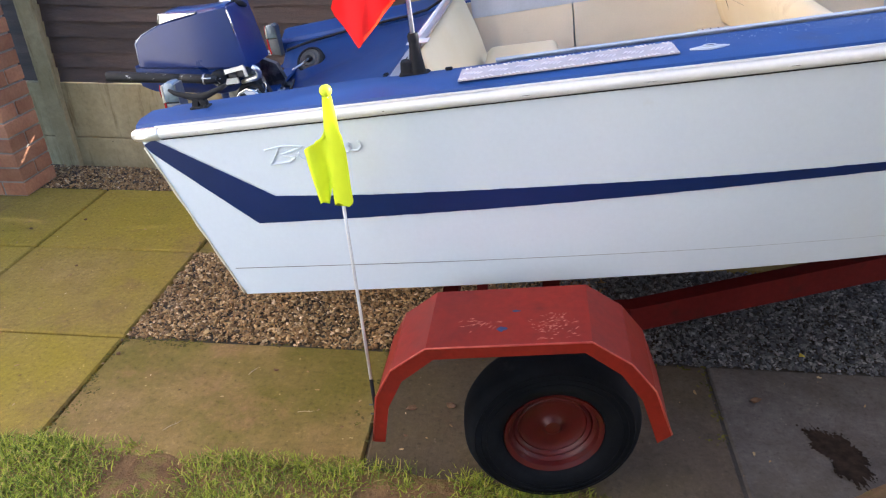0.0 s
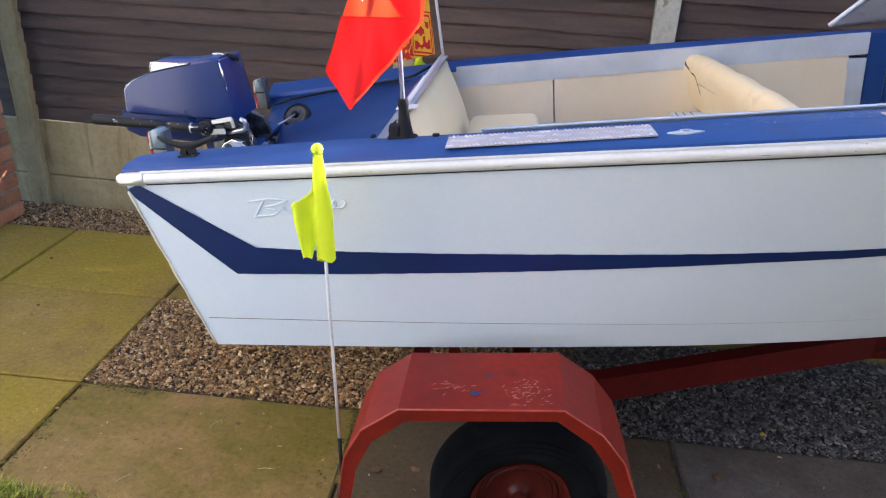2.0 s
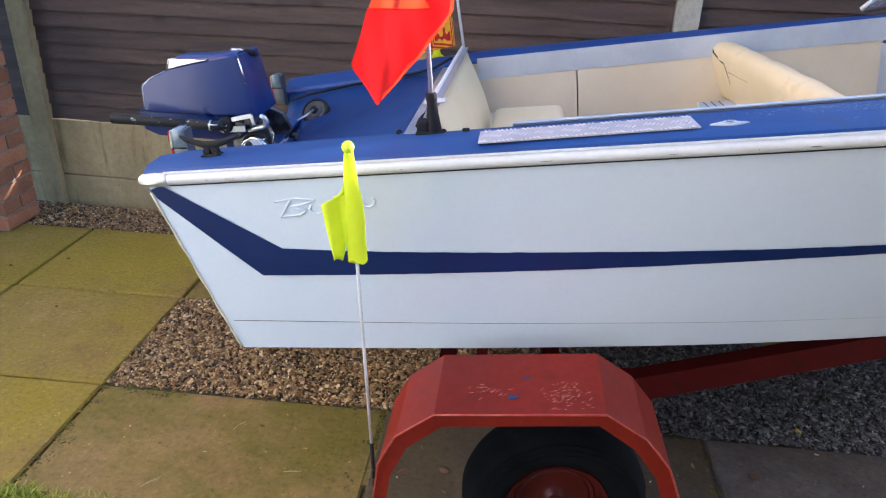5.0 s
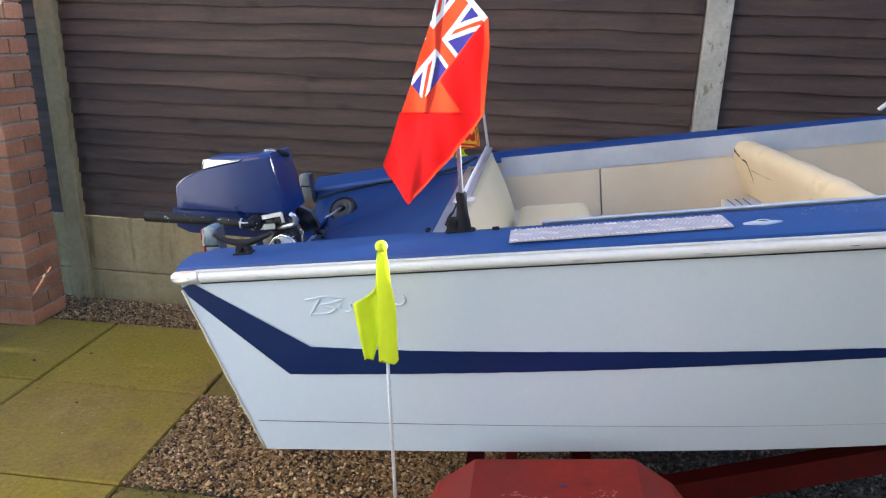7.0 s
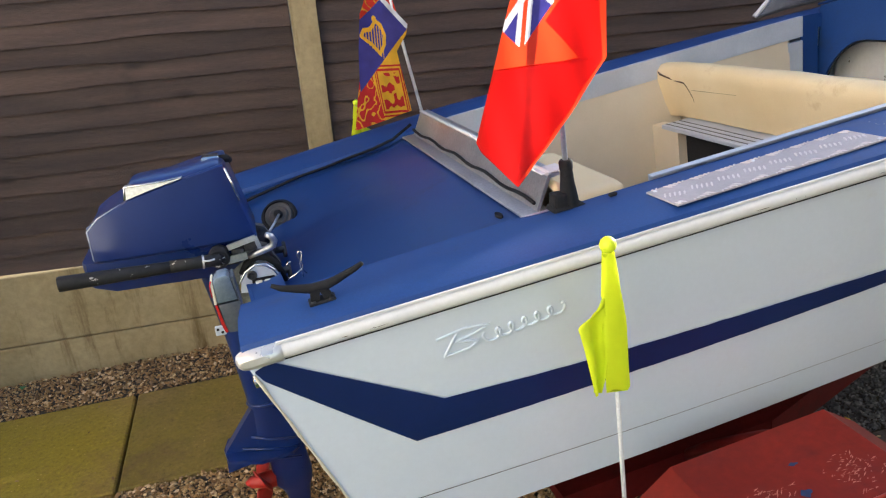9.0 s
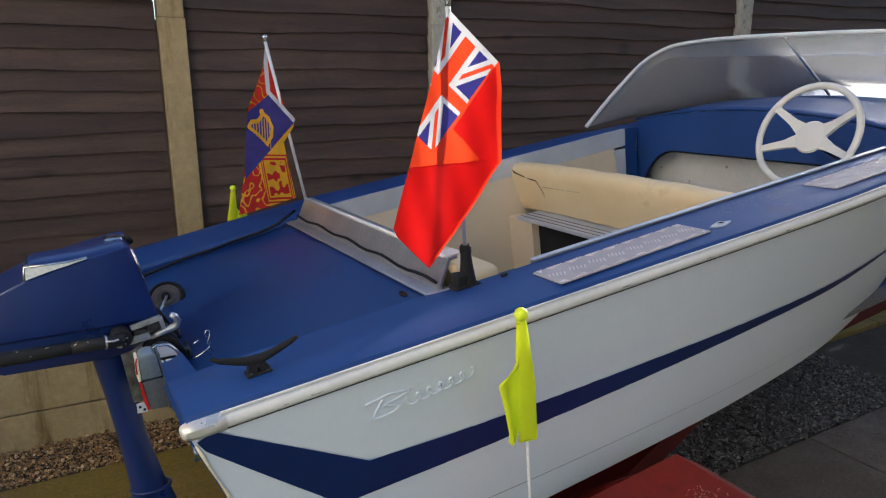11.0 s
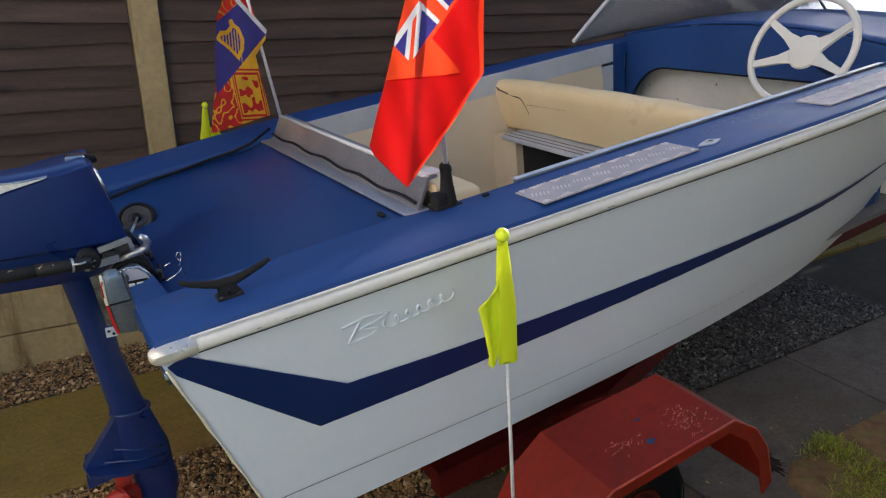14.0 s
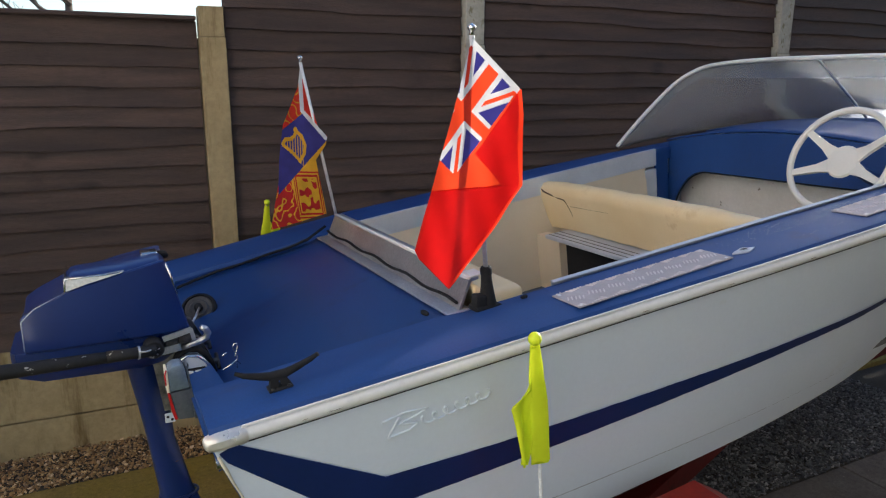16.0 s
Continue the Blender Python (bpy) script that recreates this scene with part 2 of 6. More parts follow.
WHEELW = surface("ivory_plastic", (0.72, 0.7, 0.64), (0.78, 0.76, 0.7), 0.35, 0, 5, 150, 0.03, grain=0.1)
FLUO = cloth_mat("fluorescent_yellow_plastic", (0.92, 1.0, 0.012), 0.94)
FLUOBALL = surface("fluorescent_yellow_ball", (0.82, 0.96, 0.012), (0.9, 1.0, 0.016), 0.45, 0, 12, 120, 0.05)
ROD = surface("white_fibreglass_rod", (0.66, 0.67, 0.68), (0.74, 0.75, 0.76), 0.4, 0, 12, 200, 0.05)
FRED, FWHITE, FBLUE = cloth_mat("red_flag_cloth", (0.6, 0.004, 0.012), 0.8, (0.92, 0.075, 0.012), 0.62), cloth_mat("white_flag_cloth", (0.8, 0.8, 0.82)), cloth_mat("blue_flag_cloth", (0.045, 0.04, 0.26))
FGOLD, FDRED = cloth_mat("gold_flag_cloth", (0.9, 0.47, 0.012)), cloth_mat("dark_red_flag_cloth", (0.6, 0.014, 0.012))
REDLENS = surface("red_lamp_lens", (0.45, 0.012, 0.012), (0.6, 0.02, 0.02), 0.15, 0, 20, 200, 0.2, 0.001, coat=0.5)
LAMPW = surface("pale_lamp_lens", (0.75, 0.68, 0.5), (0.8, 0.74, 0.58), 0.3, 0, 20, 200, 0.1)
# Blue-grey base carries the sky's reflection on the upper housing.
LAMPH = surface("sky_tinted_lamp_housing", (0.17, 0.21, 0.25), (0.3, 0.36, 0.42), 0.16, 0.4, 12, 150, 0.1)
LAMPD = surface("grey_lamp_housing", (0.09, 0.1, 0.115), (0.16, 0.17, 0.185), 0.3, 0.4, 12, 150, 0.1)
PROPR = surface("red_propeller_paint", (0.4, 0.02, 0.012), (0.5, 0.03, 0.018), 0.4, 0, 12, 120, 0.1)
WOOD = surface("brown_stained_fence_board", (0.05, 0.032, 0.026), (0.108, 0.07, 0.053), 0.66, 0, 1.6, 34, 1.0, 0.003, stain=(0.05, 0.03, 0.024), stain_at=(0.58, 0.72), stain_scale=2.6, stretch=(1, 1, 11), random_tint=0.28, grain=0.85)
def knotted(m):
    """Dark smudges where the boards cross the battens and at knots."""
    nt = m.node_tree
    p = nt.nodes["Principled BSDF"]
    src = p.inputs["Base Color"].links[0].from_socket
    c, mp, v = nt.nodes.new("ShaderNodeTexCoord"), nt.nodes.new("ShaderNodeMapping"), nt.nodes.new("ShaderNodeTexVoronoi")
    mp.inputs["Scale"].default_value = (3.2, 0.3, 7.5)
    v.inputs["Scale"].default_value = 1.0
    nt.links.new(c.outputs["Object"], mp.inputs[0])
    nt.links.new(mp.outputs[0], v.inputs["Vector"])
    r = ramp(nt, [(0.05, (0.8, 0.8, 0.8)), (0.17, (0, 0, 0))])
    nt.links.new(v.outputs["Distance"], r.inputs[0])
    nt.links.new(mixed(nt, r.outputs[0], src, (0.022, 0.014, 0.011)), p.inputs["Base Color"])


knotted(WOOD)
CONC = surface("pale_concrete", (0.4, 0.385, 0.31), (0.53, 0.51, 0.43), 0.85, 0, 4, 50, 0.8, 0.003, stain=(0.24, 0.215, 0.13), stain_at=(0.58, 0.64), stain_scale=26, stain_stretch=(1.0, 1.0, 0.5))
CONCG = surface("algae_stained_concrete", (0.325, 0.245, 0.115), (0.45, 0.355, 0.19), 0.85, 0, 3.2, 45, 0.6, 0.002, stain=(0.13, 0.08, 0.022), stain_at=(0.52, 0.7), stain_scale=3.2, stain_stretch=(3.2, 3.2, 0.4))
# Yellow pushed up: the warm haze at the left is put into this colour.
SLAB = paving_mat("mossy_paving_slab", (0.25, 0.162, 0.04), (0.345, 0.23, 0.062), (0.275, 0.205, 0.006), (0.2, 0.115, 0.042), 0.8)
SLABD = paving_mat("darker_mossy_paving_slab", (0.185, 0.125, 0.036), (0.265, 0.18, 0.054), (0.21, 0.163, 0.008), (0.155, 0.094, 0.035), 0.75)
# SLABB and SLABG are darkened: shade round the wheel is in their colour.
SLABB = paving_mat("shaded_brown_paving_slab", (0.073, 0.051, 0.033), (0.124, 0.088, 0.058), (0.1, 0.072, 0.026), (0.085, 0.046, 0.03), 0.4)
SLABM = paving_mat("dirty_mossy_paving_slab", (0.27, 0.165, 0.058), (0.42, 0.265, 0.1), (0.145, 0.125, 0.003), (0.36, 0.2, 0.09), 0.6)
SLABG = paving_mat("shaded_brown_grey_paving_slab", (0.092, 0.075, 0.063), (0.16, 0.133, 0.112), (0.092, 0.072, 0.046), (0.06, 0.043, 0.033), 0.3)
TURF = surface("short_turf", (0.035, 0.06, 0.014), (0.075, 0.115, 0.026), 0.95, 0, 9, 90, 1.0, 0.01, stain=(0.1, 0.085, 0.035), stain_at=(0.6, 0.72), stain_scale=6)
SOIL = surface("damp_soil", (0.15, 0.08, 0.03), (0.28, 0.16, 0.066), 0.95, 0, 11, 80, 1.0, 0.01, stain=(0.19, 0.16, 0.03), stain_at=(0.5, 0.64), stain_scale=13)
JOINT = surface("dark_joint_soil", (0.035, 0.03, 0.022), (0.06, 0.05, 0.035), 0.95, 0, 12, 80, 0.7, 0.004)
GRIT = surface("gravel_grit", (0.05, 0.042, 0.034), (0.09, 0.075, 0.058), 0.95, 0, 30, 160, 0.9, 0.004)
MORTAR = surface("grey_mortar", (0.3, 0.27, 0.22), (0.4, 0.36, 0.3), 0.9, 0, 9, 90, 0.6, 0.002)
BRICK = surface("orange_red_brick", (0.38, 0.16, 0.08), (0.5, 0.25, 0.135), 0.85, 0, 6, 70, 0.7, 0.002, random_tint=0.22)
DARKPATCH = surface("dark_brown_patch", (0.018, 0.012, 0.008), (0.045, 0.03, 0.021), 0.9, 0, 26, 140, 0.4)
PALEWIN = surface("pale_far_window", (0.5, 0.5, 0.52), (0.6, 0.6, 0.62), 0.3, 0, 0.5, 6, 0.05)
HOUSEW = surface("pale_far_render", (0.72, 0.7, 0.64), (0.82, 0.8, 0.74), 0.9, 0, 0.5, 6, 0.1)

ROOFT = surface("grey_far_roof", (0.2, 0.19, 0.19), (0.28, 0.26, 0.25), 0.9, 0, 0.5, 6, 0.2)
BARK = surface("bare_twig_bark", (0.1, 0.08, 0.06), (0.16, 0.13, 0.1), 0.9, 0, 5, 60, 0.4)
WSGLASS = glass_mat("hazy_acrylic")
WATER = glass_mat("water_drop")
# Half-opaque pale base stands in for sky reflections in the drops.
for key, v in (("Roughness", 0.08), ("Transmission Weight", 0.5), ("IOR", 1.33), ("Base Color", (0.85, 0.9, 0.95, 1))):
    WATER.node_tree.nodes["Principled BSDF"].inputs[key].default_value = v


def island_mat(name, stops, rough=0.8, bump=0.4, fine=150.0):
    m, nt, p = nodes_of(name)
    g = nt.nodes.new("ShaderNodeNewGeometry")
    r = ramp(nt, stops)
    nt.links.new(g.outputs["Random Per Island"], r.inputs[0])
    n = noise_tex(nt, fine, 4)
    r2 = ramp(nt, [(0.3, (0.7, 0.7, 0.7)), (0.7, (1.2, 1.2, 1.2))])
    nt.links.new(n.outputs[0], r2.inputs[0])
    nt.links.new(mixed(nt, 0.7, r.outputs[0], r2.outputs[0], "MULTIPLY"), p.inputs["Base Color"])
    p.inputs["Roughness"].default_value = rough
    bumped(nt, p, n.outputs[0], bump, 0.001)
    return m


PEBBLE_STOPS = [(0.0, (0.06, 0.034, 0.014)), (0.2, (0.24, 0.134, 0.05)), (0.5, (0.41, 0.245, 0.092)), (0.7, (0.25, 0.165, 0.09)), (0.88, (0.56, 0.375, 0.165)), (1.0, (0.74, 0.56, 0.35))]
PEBBLES = island_mat("mixed_gravel", PEBBLE_STOPS)
# Grey copy of the gravel: the bluish shade is put into its colour.
SHADED_PEBBLES = island_mat("shaded_grey_gravel", [(0.0, (0.03, 0.031, 0.034)), (0.25, (0.085, 0.086, 0.09)), (0.6, (0.14, 0.138, 0.135)), (0.85, (0.2, 0.19, 0.18)), (1.0, (0.36, 0.34, 0.32))])
MOSS = island_mat("dark_moss", [(0.0, (0.05, 0.045, 0.006)), (0.4, (0.1, 0.088, 0.01)), (0.8, (0.16, 0.135, 0.014)), (1.0, (0.1, 0.065, 0.03))], 0.95, 0.6, 300)
GRASS = island_mat("grass_blades", [(0.0, (0.09, 0.125, 0.006)), (0.35, (0.22, 0.265, 0.01)), (0.78, (0.37, 0.4, 0.018)), (0.88, (0.38, 0.34, 0.06)), (1.0, (0.46, 0.32, 0.1))], 0.75, 0.1)


def single_pebble():
    m, nt, p = nodes_of("gravel_stone")
    o = nt.nodes.new("ShaderNodeObjectInfo")
    r = ramp(nt, PEBBLE_STOPS)
    nt.links.new(o.outputs["Random"], r.inputs[0])
    n = noise_tex(nt, 150, 4)
    r2 = ramp(nt, [(0.3, (0.7, 0.7, 0.7)), (0.7, (1.2, 1.2, 1.2))])
    nt.links.new(n.outputs[0], r2.inputs[0])
    nt.links.new(mixed(nt, 0.7, r.outputs[0], r2.outputs[0], "MULTIPLY"), p.inputs["Base Color"])
    p.inputs["Roughness"].default_value = 0.8
    return m


PEBBLE1 = single_pebble()


# ---- mesh helpers ----
def thing(name, m, label, category, group="", kind=""):
    e = new(name)
    e.matrix_world = m
    e.empty_display_size = 0.05
    return tagged(e, label, category, group, kind)


def root_of(ob):
    while ob.parent:
        ob = ob.parent
    return ob


def part(name, bm, mat, parent, label="", smooth=False, local=False, auto=None):
    """Links a bmesh as one mesh object under a thing or part. Vertices are in the world unless local."""
    me = bpy.data.meshes.new(name)
    bmesh.ops.recalc_face_normals(bm, faces=bm.faces)
    if not local and parent is not None:
        bm.transform(root_of(parent).matrix_world.inverted())
    if smooth:
        for f in bm.faces:
            f.smooth = True
        if auto:
            for e in bm.edges:
                if len(e.link_faces) == 2 and e.calc_face_angle(0) > radians(auto):
                    e.smooth = False
    bm.to_mesh(me)
    bm.free()
    for x in (mat if isinstance(mat, (list, tuple)) else [mat]):
        me.materials.append(x)
    ob = new(name, me)
    ob.parent = parent
    if label:
        tagged(ob, label)
    return ob


def setting(name, bm, mat, label, category, kind="structure", smooth=False):
    ob = part(name, bm, mat, None, smooth=smooth)
    return tagged(ob, label, category, "", kind)


def box(bm, x0, x1, y0, y1, z0, z1, bevel=0.0, m=None, seg=1):
    r = bmesh.ops.create_cube(bm, size=1)
    vs = r["verts"]
    for v in vs:
        v.co = Vector(((x0 + x1) / 2 + v.co.x * (x1 - x0), (y0 + y1) / 2 + v.co.y * (y1 - y0), (z0 + z1) / 2 + v.co.z * (z1 - z0)))
    if bevel:
        es = {e for v in vs for e in v.link_edges}
        out = bmesh.ops.bevel(bm, geom=list(es), offset=bevel, segments=seg, affect="EDGES", profile=0.6)
        vs = list({v for f in out["faces"] for v in f.verts} | {v for v in vs if v.is_valid})
    if m is not None:
        bmesh.ops.transform(bm, matrix=m, verts=vs)
    return bm


def made_box(*a, **k):
    return box(bmesh.new(), *a, **k)


def loft(bm, rings, closed=True, caps=True, wrap=False):
    rows = [[bm.verts.new(p) for p in ring] for ring in rings]
    n = len(rows[0])
    pairs = list(zip(rows, rows[1:])) + ([(rows[-1], rows[0])] if wrap else [])
    for a, b in pairs:
        for i in range(n if closed else n - 1):
            j = (i + 1) % n
            try:
                bm.faces.new((a[i], a[j], b[j], b[i]))
            except ValueError:
                pass
    if caps and closed and not wrap:
        bm.faces.new(rows[0])
        bm.faces.new(rows[-1])
    return bm


def tube(bm, pts, r, n=10, caps=True, wrap=False):
    """A round tube along points; r a number or one a point."""
    pts = [Vector(p) for p in pts]
    rings, up = [], None
    for i, p in enumerate(pts):
        a, b = (pts[i - 1], pts[(i + 1) % len(pts)]) if wrap else (pts[max(i - 1, 0)], pts[min(i + 1, len(pts) - 1)])
        d = (b - a).normalized()
        if up is None:
            up = d.orthogonal().normalized()
        up = (up - d * up.dot(d)).normalized()
        s = d.cross(up)
        rr = r[i] if isinstance(r, (list, tuple)) else r
        rings.append([p + (up * math.cos(2 * math.pi * k / n) + s * math.sin(2 * math.pi * k / n)) * rr for k in range(n)])
    return loft(bm, rings, True, caps, wrap)


def made_tube(*a, **k):
    return tube(bmesh.new(), *a, **k)


def lathe(bm, axis_m, profile, n=32):
    """Turn (radius, height) points round z, then place by the matrix."""
    rings = [[axis_m @ Vector((r * math.cos(2 * math.pi * k / n), r * math.sin(2 * math.pi * k / n), h)) for k in range(n)] for r, h in profile]
    return loft(bm, rings, True, True)


def sheet(bm, f, nu, nv, mat_at=None):
    """A grid of f(u, v)."""
    g = [[bm.verts.new(f(i / nu, j / nv)) for j in range(nv + 1)] for i in range(nu + 1)]
    for i in range(nu):
        for j in range(nv):
            fc = bm.faces.new((g[i][j], g[i + 1][j], g[i + 1][j + 1], g[i][j + 1]))
            if mat_at:
                fc.material_index = mat_at((i + 0.5) / nu, (j + 0.5) / nv)
    return bm


def thick(bm, t):
    bmesh.ops.recalc_face_normals(bm, faces=bm.faces)
    bmesh.ops.solidify(bm, geom=list(bm.faces), thickness=t)
    return bm


def extrude_profile(bm, pts, f0, f1):
    """A prism: two copies of an outline, placed by two functions of its points."""
    return loft(bm, [[f0(p) for p in pts], [f1(p) for p in pts]], True, True)


def bar_between(a, b, w, h):
    """A straight bar of rectangular section."""
    a, b = Vector(a), Vector(b)
    d = (b - a).normalized()
    sd = d.cross(Vector((0, 0, 1))).normalized() * w / 2
    up = sd.cross(d).normalized() * h / 2
    return loft(bmesh.new(), [[p + sd + up, p - sd + up, p - sd - up, p + sd - up] for p in (a, b)])


def lerp_table(x, table):
    for (a, va), (b, vb) in zip(table, table[1:]):
        if x <= b:
            s = max(0.0, (x - a) / (b - a))
            return va + (vb - va) * s
    return table[-1][1]


def smooth_table(x, table):
    xs, ys = [t[0] for t in table], [t[1] for t in table]
    n = len(xs)
    i = min(max(0, next((k for k in range(n - 1) if x <= xs[k + 1]), n - 2)), n - 2)
    h = xs[i + 1] - xs[i]
    s = min(max((x - xs[i]) / h, 0.0), 1.0)
    def slope(k):
        if k in (0, n - 1):
            a, b = (0, 1) if k == 0 else (n - 2, n - 1)
            return (ys[b] - ys[a]) / (xs[b] - xs[a])
        return (ys[k + 1] - ys[k - 1]) / (xs[k + 1] - xs[k - 1])
    m0, m1 = slope(i) * h, slope(i + 1) * h
    return (2 * s**3 - 3 * s**2 + 1) * ys[i] + (s**3 - 2 * s**2 + s) * m0 + (-2 * s**3 + 3 * s**2) * ys[i + 1] + (s**3 - s**2) * m1

# ---- setting: ground, paving, fence, house corner ----
bm = bmesh.new()
sheet(bm, lambda u, v: Vector(((u - 0.5) * 400, (v - 0.5) * 400, -0.03)), 8, 8)
setting("ground", bm, JOINT, "dark bare soil below the paving and gravel", "ground")

def lawn_edge(x):
    return -0.04 + 0.022 * noise.noise((x * 4.5, 0.3, 0)) + 0.014 * noise.noise((x * 17, 2.3, 0)) - 0.045 * max(0.0, 1 - abs(x + 0.05) / 0.45) - 0.07 * max(0.0, min(1.0, (x - 0.05) / 0.2)) * (x < 0.74) + 0.09 * max(0.0, min(1.0, (x - 0.74) / 0.12))


def lawn_z(x, y):
    d = lawn_edge(x) - y
    return min(0.006, -0.008 + 0.4 * d) + 0.006 * noise.noise((x * 11, y * 11, 0)) * (d > 0) + 0.005 * noise.noise((x * 40, y * 40, 5)) if d > -0.03 else -0.03


bm = bmesh.new()
# Unseen turf beyond the edge is kept dark green to lessen warm bounce.
sheet(bm, lambda u, v: Vector((-2.75 + u * 6.5, -2.28 + v * 2.3, lawn_z(-2.75 + u * 6.5, -2.28 + v * 2.3))), 260, 120, lambda u, v: 1 if -2.28 + v * 2.3 < -0.52 + 0.12 * noise.noise((u * 14, v * 5, 3)) else 0)
setting("lawn", bm, [SOIL, TURF], "worn muddy lawn edge with patchy grass", "lawn", smooth=True)

pavement = tagged(new("pavement"), "mossy concrete paving slabs along the drive", "paving", "", "structure")


def slab(x0, x1, y0, y1, mat, tilt=0.0):
    bm = bmesh.new()
    g = 0.0048
    box(bm, x0 + g, x1 - g, y0 + g, y1 - g, -0.045, 0.0, 0.006)
    c = Vector(((x0 + x1) / 2, (y0 + y1) / 2, 0))
    bm.transform(Matrix.Translation(c) @ Matrix.Rotation(radians(tilt), 4, "X") @ Matrix.Rotation(radians(tilt * 0.7), 4, "Y") @ Matrix.Translation(-c))
    return part("paving_slab", bm, mat, pavement)


SX = [-5.9, -5.0, -4.1, -3.2, -2.18, -1.45]
SY = [-0.12, 0.455, 1.05, 1.645]
for i in range(len(SX) - 1):
    for j in range(3):
        slab(SX[i], SX[i + 1], SY[j], SY[j + 1], SLAB, random.uniform(-0.25, 0.25))
# Slabs by the wheel and beyond take the shade-darkened colours.
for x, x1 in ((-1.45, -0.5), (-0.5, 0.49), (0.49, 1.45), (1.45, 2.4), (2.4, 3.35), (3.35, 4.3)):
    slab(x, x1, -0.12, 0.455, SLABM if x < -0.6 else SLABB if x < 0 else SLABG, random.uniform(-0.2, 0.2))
for x in [-1.45, -0.55, 0.35, 1.25, 2.15, 3.05]:
    slab(x, x + 0.9, 1.05, 1.645, SLABD, random.uniform(-0.2, 0.2))

part("joint_fill", made_box(0.483, 0.497, -0.118, 0.458, -0.04, -0.006), GRIT, pavement)
part("joint_fill", made_box(-0.507, -0.493, 0.12, 0.458, -0.04, -0.003), SLABM, pavement)
part("joint_fill", made_box(-0.507, -0.493, -0.118, 0.12, -0.04, -0.012), SLABB, pavement)
part("joint_fill", made_box(1.443, 1.457, -0.118, 0.458, -0.04, -0.0035), SLABG, pavement)

# dark patch on the paving, ragged at its rim
bm = bmesh.new()
patch_rng = random.Random(5)


def patch_rim(a, k=1.0):
    r = 1 + 0.12 * math.sin(3 * a + 1) + 0.3 * noise.noise((math.cos(a) * 2.2, math.sin(a) * 2.2, 1)) + 0.22 * noise.noise((math.cos(a) * 7, math.sin(a) * 7, 4)) + 0.14 * noise.noise((math.cos(a) * 21, math.sin(a) * 21, 8))
    y = 0.092 * r * k * math.sin(a)
    return 0.768 + 0.054 * r * k * math.cos(a) - 0.25 * y, 0.1 + y


bm.faces.new([bm.verts.new((*patch_rim(2 * math.pi * k / 260), 0.0035)) for k in range(260)])
for k in range(80):
    x, y = patch_rim(patch_rng.uniform(0, 6.283), patch_rng.uniform(1.02, 1.06 + 0.1 * patch_rng.random()))
    r = patch_rng.uniform(0.0012, 0.005)
    bm.faces.new([bm.verts.new((x + r * patch_rng.uniform(0.6, 1.2) * math.cos(q * 0.9), y + r * patch_rng.uniform(0.6, 1.2) * math.sin(q * 0.9), 0.0036)) for q in range(7)])
DARKPATCH.node_tree.nodes["Principled BSDF"].inputs["Specular IOR Level"].default_value = 0.1
setting("oil_stain", bm, DARKPATCH, "dark ragged patch on the paving", "stain")

# fence
fence_y = 1.89
FENCE_M = Matrix.Translation((-0.645, fence_y, 0)) @ Matrix.Rotation(math.atan(-0.05), 4, "Z") @ Matrix.Translation((0.645, -fence_y, 0))
def fpart(name, bm, mat, t):
    bm.transform(FENCE_M)
    return part(name, bm, mat, t)


def fence_post(x0, z1, mat=CONC):
    t = thing("fence_post", FENCE_M @ pose(x0 + 0.05, fence_y, 0), "pale weathered concrete slotted fence post", "post", "fence posts", "structure")
    bm = made_box(x0, x0 + 0.1, fence_y - 0.012, fence_y + 0.09, -0.05, min(z1, 1.63), 0.003)
    fpart("post_shaft", bm, mat, t)
    if z1 > 1.63:
        fpart("post_extension", made_box(x0 + 0.003, x0 + 0.097, fence_y - 0.008, fence_y + 0.086, 1.6305, z1, 0.003), mat, t)
    return t


fence_post(-2.64, 1.76, CONCG)
fence_post(-0.645, 1.745, CONCG)
fence_post(0.495, 2.2)
fence_post(2.43, 2.2)
fence_post(4.36, 2.2)
fence_post(6.29, 2.2)
fence_post(8.22, 2.2)


def fence_panel(x0, x1, z0, z1):
    t = thing("fence_panel", FENCE_M @ pose(x0, fence_y, z0), "brown stained overlapping waney-edged fence panel", "fence", "fence panels", "structure")
    step = 0.0765
    n = int((z1 - z0) / step)
    for k in range(n):
        zb = z0 + k * step
        h = step + 0.026 if k < n - 1 else z1 - zb
        seed = random.uniform(0, 100)
        def f(u, v, zb=zb, h=h, seed=seed):
            x = x0 + (x1 - x0) * u
            wav = 0.012 * noise.noise((x * 2.2, seed, 0)) + 0.004 * noise.noise((x * 9, seed, 5))
            z = zb + h * v + wav * (1 - v)
            y = fence_y + 0.020 + 0.016 * v + 0.003 * noise.noise((x * 3, seed, 9))
            return Vector((x, y, z))
        bm = bmesh.new()
        sheet(bm, f, 28, 2)
        thick(bm, -0.008)
        fpart("fence_board", bm, WOOD, t)
    for x in (x0 + 0.015, x0 + (x1 - x0) * 0.33, x0 + (x1 - x0) * 0.66, x1 - 0.015):
        fpart("batten", made_box(x - 0.018, x + 0.018, fence_y + 0.052, fence_y + 0.075, z0, z1, 0.003), WOOD, t)
    fpart("capping", made_box(x0, x1, fence_y + 0.004, fence_y + 0.07, z1, z1 + 0.018, 0.004), WOOD, t)
    return t


